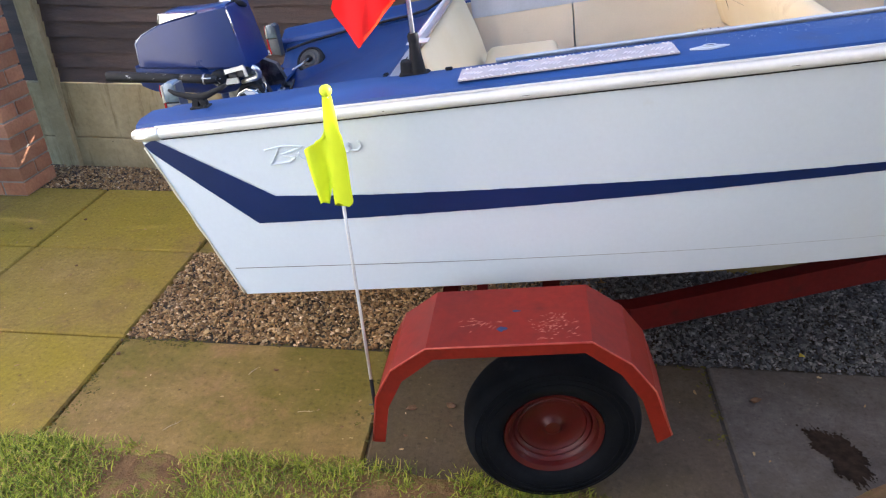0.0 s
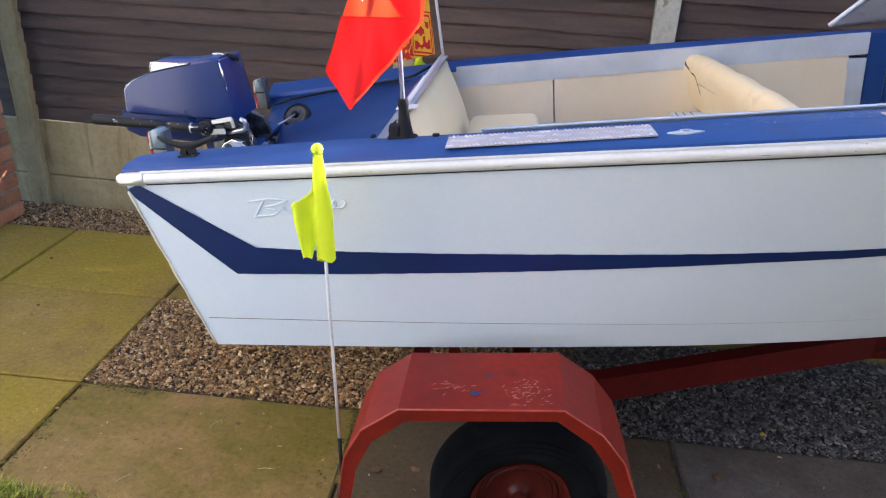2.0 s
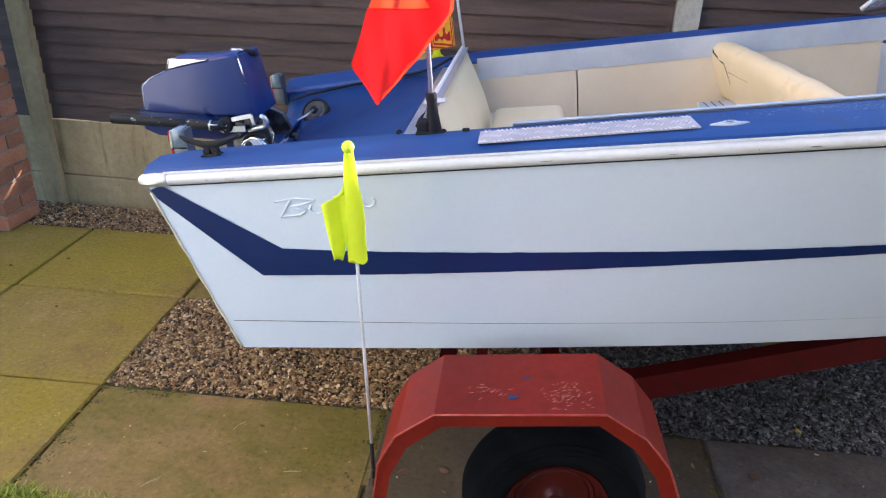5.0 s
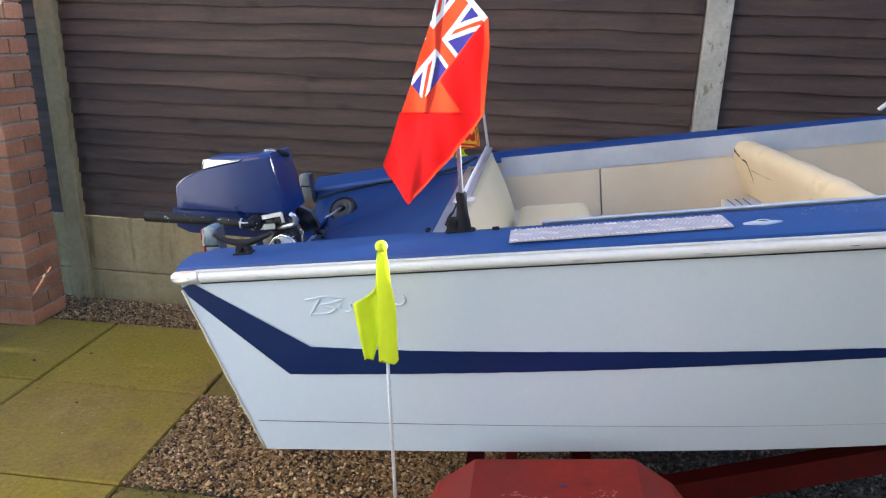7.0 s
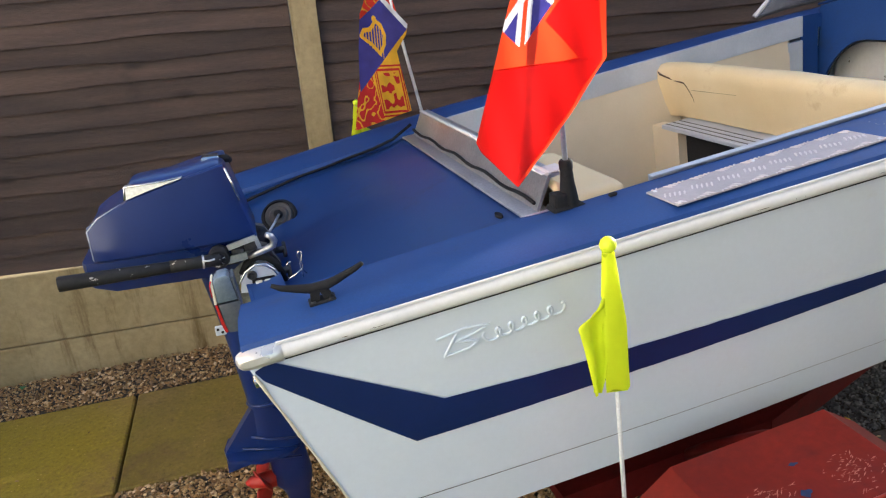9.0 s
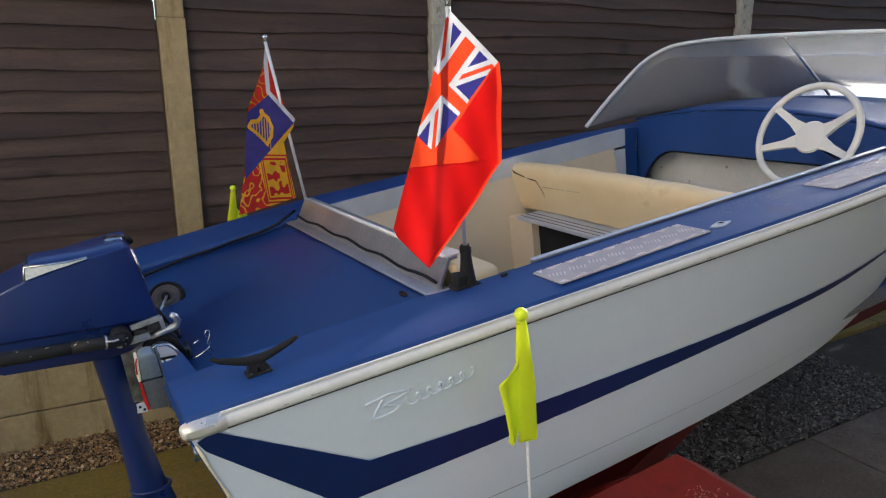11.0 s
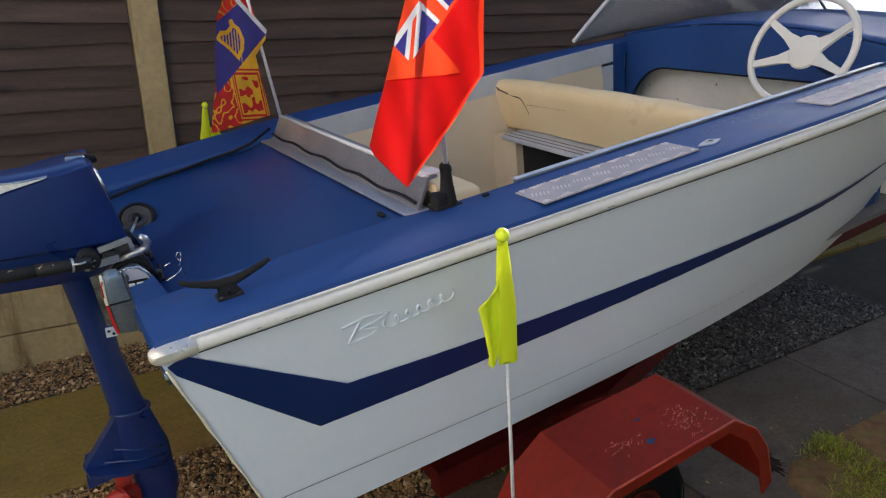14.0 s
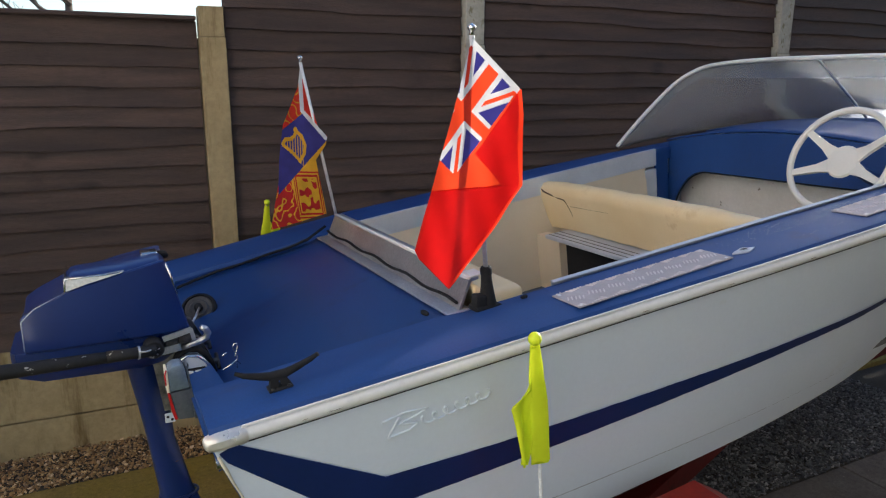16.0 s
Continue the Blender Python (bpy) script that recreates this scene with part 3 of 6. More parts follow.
for x0, x1, z1 in ((-4.4, -2.645, 1.69), (-2.535, -0.65, 1.69), (-0.54, 0.49, 2.1), (0.6, 2.425, 2.1), (2.535, 4.355, 2.1), (4.465, 6.285, 2.1), (6.395, 8.215, 2.1)):
    fence_panel(x0, x1, 0.445, z1)
    for a, b in ((-0.15, 0.137), (0.142, 0.44)):
        bm = made_box(x0 - 0.02, x1 + 0.02, fence_y + 0.018, fence_y + 0.065, a, b, 0.004)
        bm.transform(FENCE_M)
        setting("gravel_board", bm, CONCG, "stained concrete gravel board below the fence", "gravel board")

# brick pier of the house with a white door beside it
wall = tagged(new("wall_house"), "orange-red brick pier at the corner of the house", "wall", "", "structure")
part("mortar_core", made_box(-2.778, -2.548, 1.538, 1.762, 0.0, 2.6), MORTAR, wall)
for c in range(34):
    z0, z1 = c * 0.075 + 0.005, c * 0.075 + 0.07
    j = random.uniform(-0.002, 0.002)
    if c % 2:
        cells = ((-2.785, -2.54 + j, 1.53, 1.645), (-2.785, -2.54 - j, 1.655, 1.77))
    else:
        cells = ((-2.785, -2.668, 1.53 + j, 1.77), (-2.658, -2.54, 1.53 - j, 1.77))
    for x0, x1, y0, y1 in cells:
        part("brick", made_box(x0, x1, y0, y1, z0, z1, 0.003), BRICK, wall)
door = thing("door_1", pose(-2.77, 1.5, 0), "white panelled garden door standing open beside the pier", "door", "", "structure")
part("door_leaf", made_box(-2.805, -2.765, 0.62, 1.50, 0.03, 2.0, 0.004), GEL, door)
for y0, y1, z0, z1 in ((1.44, 1.5, 0.03, 2.0), (0.62, 0.68, 0.03, 2.0), (0.68, 1.44, 0.03, 0.12), (0.68, 1.44, 1.9, 2.0)):
    part("door_rail", made_box(-2.7645, -2.755, y0 + 0.001, y1 - 0.001, z0, z1, 0.003), GEL, door)

# Out-of-view wall added to block the western sky and darken the stern side.
setting("wall_upper", made_box(-3.1, -2.55, 0.6, 1.76, 2.62, 5.2), BRICK, "unseen orange-red brick wall over the door, added to block sky", "wall")

# unseen plain walls added beside and behind the walk: the pale one bounces light, the dark one keeps bounce low
setting("wall_west", made_box(-3.1, -2.82, -7.0, 0.6, 0.0, 5.2), HOUSEW, "unseen pale rendered wall along the garden, added to bounce light", "wall")
setting("wall_south", made_box(-0.3, 9.0, -2.45, -2.3, 0.0, 4.6), WOOD, "unseen dark timber wall behind the drive, added to limit bounce", "wall")

# ---- boat ----
SLOPE = math.atan(0.12)
BOAT_M = Matrix.Translation((-0.935, 0.685, 0.906)) @ Matrix.Rotation(-SLOPE, 4, "Y") @ Matrix.Translation((0, -0.69, 0)) @ Matrix.Rotation(radians(-1.15), 4, "X") @ Matrix.Translation((0, 0.69, 0))
boat = thing("motor_boat", BOAT_M, "small white and blue fibreglass motor boat standing on its trailer", "boat")
BINV = BOAT_M.inverted()
LEN = 3.35


def gun(x):
    return 0.015 * x + (0.03 * ((x - 2.0) / 1.3) ** 2 if x > 2.0 else 0.0)


def gun_at(x, s):
    """Height of the gunwale: the far side falls away towards the stern."""
    return gun(x) - (0.038 * max(0.0, 1 - x / 0.68) if s > 0 else 0.0)


def half(x):
    return smooth_table(x, [(0, 0.69), (0.4, 0.708), (0.9, 0.728), (1.3, 0.745), (1.65, 0.75), (2.0, 0.73), (2.4, 0.66), (2.8, 0.49), (3.1, 0.29), (3.3, 0.07), (LEN, 0.012)])


def chine_half(x):
    return smooth_table(x, [(0, 0.65), (0.6, 0.655), (1.15, 0.642), (1.4, 0.626), (1.6, 0.606), (1.75, 0.582), (1.9, 0.555), (2.1, 0.51), (2.4, 0.41), (2.8, 0.24), (3.1, 0.1), (3.3, 0.014), (LEN, 0.006)])


def chine_z(x):
    return smooth_table(x, [(0, -0.435), (0.5, -0.443), (1.15, -0.456), (1.4, -0.46), (1.6, -0.463), (1.75, -0.465), (1.9, -0.46), (2.1, -0.445), (2.4, -0.4), (2.8, -0.28), (3.1, -0.14), (3.3, -0.03), (LEN, 0.0)])


def keel_z(x):
    return smooth_table(x, [(0, -0.5), (1.2, -0.53), (1.9, -0.54), (2.4, -0.5), (2.8, -0.38), (3.1, -0.22), (3.3, -0.06), (LEN, -0.01)])


def rake(x, z):
    return x + max(0.0, 1 - x / 0.7) * max(0.0, -z) * 0.275


def side(x, z, out=0.0, s=-1):
    """A point on the hull's side at station x and height z; s = -1 on the camera's side."""
    g, c = gun_at(x, s) - 0.012, chine_z(x)
    q = min(max((z - c) / (g - c), 0.0), 1.0)
    y = chine_half(x) + (half(x) - 0.012 - chine_half(x)) * q**0.9 + out
    return Vector((rake(x, z), s * y, z))


ST = [LEN * (i / 44) for i in range(45)]
rings = []
for x in ST:
    row = []
    for s in (-1, 1):
        pts = [side(x, chine_z(x) + (gun_at(x, s) - 0.012 - chine_z(x)) * k / 8, 0, s) for k in range(8, -1, -1)]
        bot = [Vector((rake(x, keel_z(x) * 0.9 + chine_z(x) * 0.1), s * chine_half(x) * w, chine_z(x) + (keel_z(x) - chine_z(x)) * (1 - w) ** 0.8)) for w in (0.66, 0.33)]
        row.append(pts + bot)
    rings.append(row[0] + [Vector((rake(x, keel_z(x)), 0, keel_z(x)))] + row[1][::-1])
bm = bmesh.new()
loft(bm, rings, False, False)
thick(bm, 0.006)
part("hull", bm, GEL, boat, "white gelcoat hull", smooth=True, local=True, auto=25)

# transom: raked, with a lowered middle for the motor
tz = [(-0.69, -0.012), (-0.505, -0.012), (-0.495, -0.10), (0.495, -0.10), (0.505, -0.05), (0.69, -0.05), (0.655, -0.435), (0.22, -0.478), (0, -0.5), (-0.22, -0.478), (-0.655, -0.435)]
bm = bmesh.new()
extrude_profile(bm, tz, lambda p: Vector((rake(0, p[1]) - 0.004, p[0] * 0.975, p[1])), lambda p: Vector((rake(0, p[1]) + 0.035, p[0] * 0.972, p[1])))
part("transom", bm, GEL, boat, local=True)

bm = bmesh.new()
extrude_profile(bm, [(-0.474, -0.104), (0.474, -0.104), (0.474, -0.096), (-0.474, -0.096)], lambda p: Vector((0.014, p[0], p[1])), lambda p: Vector((0.09, p[0], p[1] + 0.004)))
part("transom_cap", bm, BLUE, boat, local=True)
for s in (-1, 1):
    bm = bmesh.new()
    extrude_profile(bm, [(s * 0.466, -0.21), (s * 0.655, -0.21), (s * 0.672, gun_at(0, s) - 0.002), (s * 0.482, gun_at(0, s) - 0.002), (s * 0.466, -0.1)], lambda p: Vector((rake(0, p[1]) - 0.0065, p[0], p[1])), lambda p: Vector((rake(0, p[1]) + 0.038, p[0], p[1])))
    part("shoulder", bm, BLUE, boat, "blue painted transom shoulder", local=True)
bm = bmesh.new()
extrude_profile(bm, [(-0.478, -0.2), (0.478, -0.2), (0.47, -0.094), (-0.47, -0.094)], lambda p: Vector((rake(0, p[1]) - 0.012, p[0], p[1])), lambda p: Vector((rake(0, p[1]) - 0.0045, p[0], p[1])))
part("motor_pad", bm, BLUE, boat, "blue motor pad on the transom", local=True)

part("transom_edge", made_tube([side(0.0, -0.03 - 0.4 * i / 16, 0.0015) + Vector((-0.002 + 0.0006 * math.sin(i * 2.1), 0, 0)) for i in range(17)], [0.0026 + 0.0008 * math.sin(i * 1.7) for i in range(17)], 6), LAMPW, boat, "worn cream edge of the transom", smooth=True, local=True)
part("transom_board", made_box(-0.02, 0.03, 0.1, 0.3, -0.2, -0.088, 0.004), RUSTY, boat, "rust-brown stained transom board", local=True)

# rubbing rail with end caps
for s in (-1, 1):
    xs = [0.0 + (LEN - 0.02) * i / 60 for i in range(61)]
    prof = [(0.0, -0.0145), (0.009, -0.013), (0.0155, -0.006), (0.0155, 0.003), (0.010, 0.009), (0.0, 0.011)]
    bm = bmesh.new()
    loft(bm, [[Vector((x, s * (half(x) - 0.014 + a), gun_at(x, s) + b)) for a, b in prof] for x in xs])
    rail = part("rubbing_rail", bm, RAILW, boat, "cream-white rubbing rail, chipped in places", smooth=True, local=True, auto=50)
    bm = bmesh.new()
    loft(bm, [[Vector((x, s * (half(x) - 0.014 + a * k), gun_at(x, s) + b * k)) for a, b in [(-0.004, -0.0165), (0.011, -0.015), (0.0185, -0.007), (0.0185, 0.004), (0.012, 0.011), (-0.004, 0.013)]] for x, k in ((-0.012, 0.25), (-0.0105, 0.55), (-0.006, 0.8), (0.002, 0.95), (0.012, 1.0), (0.052, 1.0), (0.056, 0.9))])
    part("end_cap", bm, CAPM, rail, "moulded rail end cap", smooth=True, local=True, auto=40)
    bm = bmesh.new()
    loft(bm, [[Vector((x, s * (half(x) - 0.008 + a), gun_at(x, s) + b)) for a, b in [(0.0, 0.012), (0.004, 0.012), (0.004, 0.0155), (0.0, 0.0155)]] for x in [0.05 + 2.9 * i / 50 for i in range(51)]])
    part("trim_strip", bm, RAILW, rail, local=True)
    part("rail_seam", made_tube([(x, s * (half(x) - 0.0085), gun_at(x, s) - 0.0155) for x in xs[1:]], 0.0014, 5), RUBBER, rail, "thin dark line under the rail", local=True)

# dark chips along the near rail and its joint with the deck
chip_rng = random.Random(21)
bm = bmesh.new()
for k in range(46):
    x = chip_rng.choice((0.35, 0.95, 1.3)) + chip_rng.gauss(0, 0.16)
    b, h = chip_rng.choice(((0.0005, 0.0118), (0.0004, 0.0122), (0.0158, -0.0045)))
    l, w = chip_rng.uniform(0.002, 0.03) * chip_rng.random() ** 2, chip_rng.uniform(0.0003, 0.0007)
    loft(bm, [[Vector((x + a * l, -(half(x + a * l) - 0.014 + b) + c * w * (1.1 - abs(a)), gun(x + a * l) + h + d * w * (1.1 - abs(a)))) for c, d in ((-1, -1), (1, -1), (1, 1), (-1, 1))] for a in (-1, -0.4, 0.3, 1)])
part("chips", bm, TWIGD, boat, "dark chips in the rail's paint", local=True)["kind"] = "stuff"

# navy stripe, thin waterline
def stripe_edges(x):
    top = smooth_table(x, [(0.273, -0.171), (0.5, -0.185), (0.9, -0.199), (1.3, -0.207), (1.67, -0.205), (2.0, -0.184)])
    bot = smooth_table(x, [(0.211, -0.238), (0.5, -0.241), (0.9, -0.241), (1.3, -0.233), (1.67, -0.222), (2.0, -0.187)])
    return top, bot


for s in (-1, 1):
    def band(u, v, s=s):
        if u < 0.12:
            q = u / 0.12
            a = (0.0 + 0.211 * q, -0.026 + (-0.238 + 0.026) * q)
            b = (0.035 + (0.273 - 0.035) * q, -0.014 + (-0.171 + 0.014) * q)
            x, z = a[0] + (b[0] - a[0]) * v, a[1] + (b[1] - a[1]) * v
            x -= max(0.0, 1 - x / 0.7) * max(0.0, -z) * 0.275
            return side(max(x, 0.002), z, 0.0025, s)
        q = (u - 0.12) / 0.88
        xa, xb = 0.211 + (2.0 - 0.211) * q, 0.273 + (2.0 - 0.273) * q
        za, zb = stripe_edges(xa)[1], stripe_edges(xb)[0]
        x, z = xa + (xb - xa) * v, za + (zb - za) * v
        x -= max(0.0, 1 - x / 0.7) * max(0.0, -z) * 0.275
        wob = 0.0012 * noise.noise((x * 30, v * 2, 3))
        return side(x, z + wob, 0.0025, s)
    bm = bmesh.new()
    sheet(bm, band, 100, 4)
    part("stripe", bm, STRIPE, boat, "painted navy stripe with a kinked end", local=True)
    bm = bmesh.new()
    sheet(bm, lambda u, v, s=s: side(0.02 + 1.75 * u, chine_z(0.02 + 1.75 * u) + 0.077 - 0.018 * u + 0.0018 * v * (1.05 - u), 0.001, s), 80, 1)
    part("waterline", bm, DARKIN, boat, "thin dark waterline", local=True)

# raised badge drawn as plain relief strokes
def stroke(pts):
    out = []
    for i in range(len(pts) - 1):
        for k in range(6):
            s = k / 6
            out.append((pts[i][0] + (pts[i + 1][0] - pts[i][0]) * s, pts[i][1] + (pts[i + 1][1] - pts[i][1]) * s))
    out.append(pts[-1])
    return out


badge_strokes = [
    [(0.0, 0.034), (0.045, 0.042), (0.088, 0.038), (0.06, 0.028), (0.03, 0.022), (0.066, 0.014), (0.05, 0.004), (0.006, 0.0)], [(0.008, 0.001), (0.034, 0.038)],
    [(0.078 + 0.0225 * q - 0.0085 * math.sin(2 * math.pi * q), 0.0145 + 0.003 * q + 0.0095 * math.cos(2 * math.pi * q)) for q in [i / 10 for i in range(62)]]]
o = BINV @ Vector((-0.645, 0.0, 0.845))
bm = bmesh.new()
for st in badge_strokes:
    pts = []
    for u, w in stroke(st):
        x, z = o.x + u * 0.995, o.z + w - 0.006 * u / 0.2
        pts.append(side(x - max(0.0, 1 - x / 0.7) * max(0.0, -z) * 0.275, z, 0.001))
    tube(bm, pts, 0.0024, 6)
part("badge", bm, GEL, boat, "raised white moulded badge of plain wavy strokes", smooth=True, local=True)

# decks
IN, WELL, WX1 = 0.545, 0.48, 0.53
def deck_ring(x, inner, s):
    g, h = gun_at(x, s), half(x)
    e = g + 0.027 - 0.016 * max(0.0, 1 - x / 2.0)
    pts = [(h - 0.012, g + 0.010), (h - 0.018, g + 0.019), (h - 0.04, g + 0.026), (h - 0.1, g + 0.0275), (inner + 0.03, e), (inner + 0.008, e - 0.002), (inner, e - 0.012), (inner, e - 0.05), (inner + 0.012, e - 0.05), (inner + 0.02, e - 0.02), (h - 0.02, g - 0.002)]
    return [Vector((x, s * y, z)) for y, z in pts]


def inner_at(x):
    return WELL if x < WX1 else min(IN, 0.495 + 0.05 * (x - WX1) / 1.5)


for s in (-1, 1):
    bm = bmesh.new()
    loft(bm, [deck_ring(x, inner_at(x), s) for x in [0.0, 0.012] + [0.05 + 2.4 * i / 48 for i in range(49)]])
    part("side_deck", bm, BLUE, boat, "blue painted side deck, worn in places", smooth=True, local=True, auto=35)

# foredeck
bm = bmesh.new()
def fore(u, v):
    x = 2.45 + (LEN - 0.03 - 2.45) * u
    w = half(x) - 0.014
    y = (v * 2 - 1) * w
    return Vector((x, y, gun(x) + 0.014 + 0.06 * (1 - (y / 0.78) ** 2) * min(1.0, w / 0.3)))
sheet(bm, fore, 20, 20)
thick(bm, -0.008)
part("fore_deck", bm, BLUE, boat, "blue painted cambered foredeck", smooth=True, local=True)

# splash well
bm = bmesh.new()
def well(u, v):
    x, y = 0.02 + 0.52 * u, (v * 2 - 1) * (WELL + 0.004)
    u *= 1.04
    z = -0.14 + 0.145 * u + 0.004 * math.sin(3 * u) * (1 - abs(2 * v - 1))
    q = max(0.0, (y - 0.16) / (WELL - 0.156))
    return Vector((x, y, z + (max(z, gun_at(x, 1) - 0.006) - z) * q))
sheet(bm, well, 16, 24)
thick(bm, -0.008)
part("splash_well", bm, WELLB, boat, "blue painted splash well sloping to the transom", smooth=True, local=True)
for s in (-1, 1):
    bm = bmesh.new()
    extrude_profile(bm, [(0.012, -0.155), (WX1 + 0.06, -0.015), (WX1 + 0.06, 0.004), (0.012, gun_at(0, s) - 0.004)], lambda p: Vector((p[0], s * (WELL + 0.004), p[1])), lambda p: Vector((p[0], s * (WELL + 0.018), p[1])))
    part("well_side", bm, WELLB, boat, local=True)
# round drain hole, boot for the cables
bm = bmesh.new()
loft(bm, [[Vector((0.506 + 0.0065 * k * math.cos(a), -0.402 + 0.017 * k * math.sin(a), 0.0045 + h)) for a in [2 * math.pi * q / 20 for q in range(20)]] for k, h in ((1.0, -0.004), (1.0, 0.0005), (0.8, 0.0015), (0.7, -0.001))])
part("drain", bm, RUBBER, boat, "small black drain slot", local=True, smooth=True, auto=40)
bt = BINV @ Vector((-0.828, 0.957, 0.82))
bz = bt.z - 0.018
boot_m = Matrix.Translation((bt.x, bt.y, bz + 0.024)) @ Matrix.Rotation(radians(46), 4, "X") @ Matrix.Rotation(radians(-8), 4, "Y")
bm = bmesh.new()
lathe(bm, boot_m, [(0.0, -0.05), (0.044, -0.05), (0.05, -0.006), (0.05, 0.004), (0.047, 0.009), (0.042, 0.01), (0.04, 0.006), (0.0, 0.006)], 36)
boot = part("cable_boot", bm, RUBBER, boat, "round black rubber cable boot", local=True, smooth=True, auto=50)
bm = bmesh.new()
lathe(bm, boot_m, [(0.0, 0.0065), (0.039, 0.0065), (0.036, 0.009), (0.028, 0.0072), (0.023, 0.012), (0.017, 0.0085), (0.0, 0.008)], 32)
part("boot_face", bm, DULLRUB, boot, "dusty grey ribbed boot face", local=True, smooth=True, auto=50)
bm = bmesh.new()
lathe(bm, boot_m, [(0.0, 0.0085), (0.012, 0.0088), (0.011, 0.02), (0.006, 0.024), (0.0, 0.024)], 18)
part("boot_throat", bm, RUBBER, boot, local=True, smooth=True, auto=40)
part("cable_stub", made_tube([(bt.x, bt.y - 0.018, bz + 0.035), (bt.x - 0.016, bt.y - 0.055, bz + 0.026), (bt.x - 0.034, bt.y - 0.1, bz + 0.02)], 0.0034, 8), ALU, boot, "bare steel steering rod", smooth=True, local=True)
cab = [(0.03, 0.40, -0.052), (0.09, 0.425, -0.04), (0.16, 0.44, -0.03), (0.23, 0.452, -0.02), (0.30, 0.455, -0.014), (0.37, 0.466, -0.006), (0.44, 0.466, 0.002), (0.50, 0.474, 0.014), (0.56, 0.476, 0.045)]
part("cable", made_tube([(a, b, c) for a, b, c in cab], 0.0045, 8), RUBBER, boat, "black steering cable lying across the well", smooth=True, local=True)

# aluminium bead along the front of the well and its folded plate
bm = bmesh.new()
box(bm, WX1 - 0.003, WX1 + 0.055, -WELL + 0.004, WELL - 0.004, 0.008, 0.014, 0.002)
bead = part("bead_strip", bm, ALU, boat, "dull aluminium strip across the well", local=True)
bm = bmesh.new()
extrude_profile(bm, [(WX1 + 0.03, 0.014), (WX1 + 0.036, 0.014), (WX1 + 0.066, 0.07), (WX1 + 0.085, 0.072), (WX1 + 0.085, 0.078), (WX1 + 0.062, 0.077)], lambda p: Vector((p[0], -WELL + 0.012, p[1])), lambda p: Vector((p[0], WELL - 0.012, p[1])))
part("folded_plate", bm, ALU, bead, "folded aluminium plate", local=True)
part("plate_rim", made_tube([(WX1 + 0.064, -WELL + 0.014, 0.0785), (WX1 + 0.064, WELL - 0.014, 0.0785)], 0.0052, 8), RAILW, bead, "bright worn rim of the plate", smooth=True, local=True)
part("end_plate", made_box(WX1 + 0.05, WX1 + 0.1, -WELL + 0.014, -WELL + 0.06, 0.0785, 0.0815, 0.001), RAILW, bead, "pale end plate", local=True)
part("seal", made_tube([(WX1 + 0.03, -0.46 + 0.92 * i / 20, 0.028 + 0.004 * math.sin(i * 1.3)) for i in range(21)], 0.0036, 6), RUBBER, bead, "perished black seal", smooth=True, local=True)

# cockpit: floor, lining, trims
bm = bmesh.new()
box(bm, 0.6, 2.75, -0.6, 0.6, -0.40, -0.385)
part("cockpit_floor", bm, DARKIN, boat, "dark cockpit floor", local=True)
part("aft_bulkhead", made_box(0.575, 0.585, -0.45, 0.45, -0.4, 0.0), PANEL, boat, local=True)
for s in (-1, 1):
    for a, b in ((0.6, 0.985), (0.99, 1.52), (1.525, 2.0)):
        bm = bmesh.new()
        sheet(bm, lambda u, v, a=a, b=b, s=s: Vector((a + (b - a) * u, s * (inner_at(a + (b - a) * u) + 0.006 - 0.03 * (1 - v)), -0.39 + (gun(a) + 0.005 + 0.39) * v)), 4, 4)
        thick(bm, 0.006)
        part("lining_panel", bm, PANEL, boat, "cream lining board", local=True)
    bm = bmesh.new()
    loft(bm, [[Vector((x, s * (inner_at(x) + a), gun(x) + 0.027 - 0.016 * max(0.0, 1 - x / 2.0) + b)) for a, b in ((-0.006, -0.066), (-0.003, -0.066), (-0.003, 0.002), (0.01, 0.003), (0.01, 0.0055), (-0.006, 0.0055))] for x in ((0.78 if s < 0 else 0.64), 1.0, 1.5, 2.0, 2.06)])
    part("coaming_trim", bm, TRIM, boat, "aluminium coaming trim", local=True)
    part("trim_post", made_box(1.995, 2.06, s * IN - 0.007, s * IN + 0.004, -0.39, gun(2) - 0.0505, 0.002), TRIM, boat, local=True)
    bm = bmesh.new()
    sheet(bm, lambda u, v, s=s: Vector((2.06 + 0.07 * u, s * (IN + 0.008 - 0.004 * u), -0.39 + (0.39 + gun(2.3) + 0.025) * v)), 3, 3)
    thick(bm, 0.006)
    part("lining_panel", bm, BLUE, boat, "blue painted inner side", local=True)

# aft seat: sloping white backrest and cushion
bm = bmesh.new()
def backrest(u, v):
    y = -0.47 + 0.95 * u
    x = 0.598 + 0.075 * (1 - v)
    bulge = 0.018 * math.sin(math.pi * min(max(v, 0), 1)) ** 0.6 * math.sin(math.pi * min(max(u, 0), 1)) ** 0.25
    return Vector((x + bulge, y, -0.2 + 0.255 * v))
sheet(bm, backrest, 24, 12)
thick(bm, -0.012)
part("backrest", bm, PADW, boat, "white vinyl aft seat back", smooth=True, local=True)
bm = bmesh.new()
box(bm, 0.6, 0.92, -0.54, 0.54, -0.39, -0.16, 0.004)
part("bench_box", bm, PANEL, boat, local=True)
bm = bmesh.new()
box(bm, 0.70, 0.925, -0.15, 0.27, -0.156, -0.095, 0.028, None, 3)
part("cushion", bm, PADW, boat, "white vinyl seat cushion", smooth=True, local=True)

# front seat back across the boat
bm = bmesh.new()
ring = []
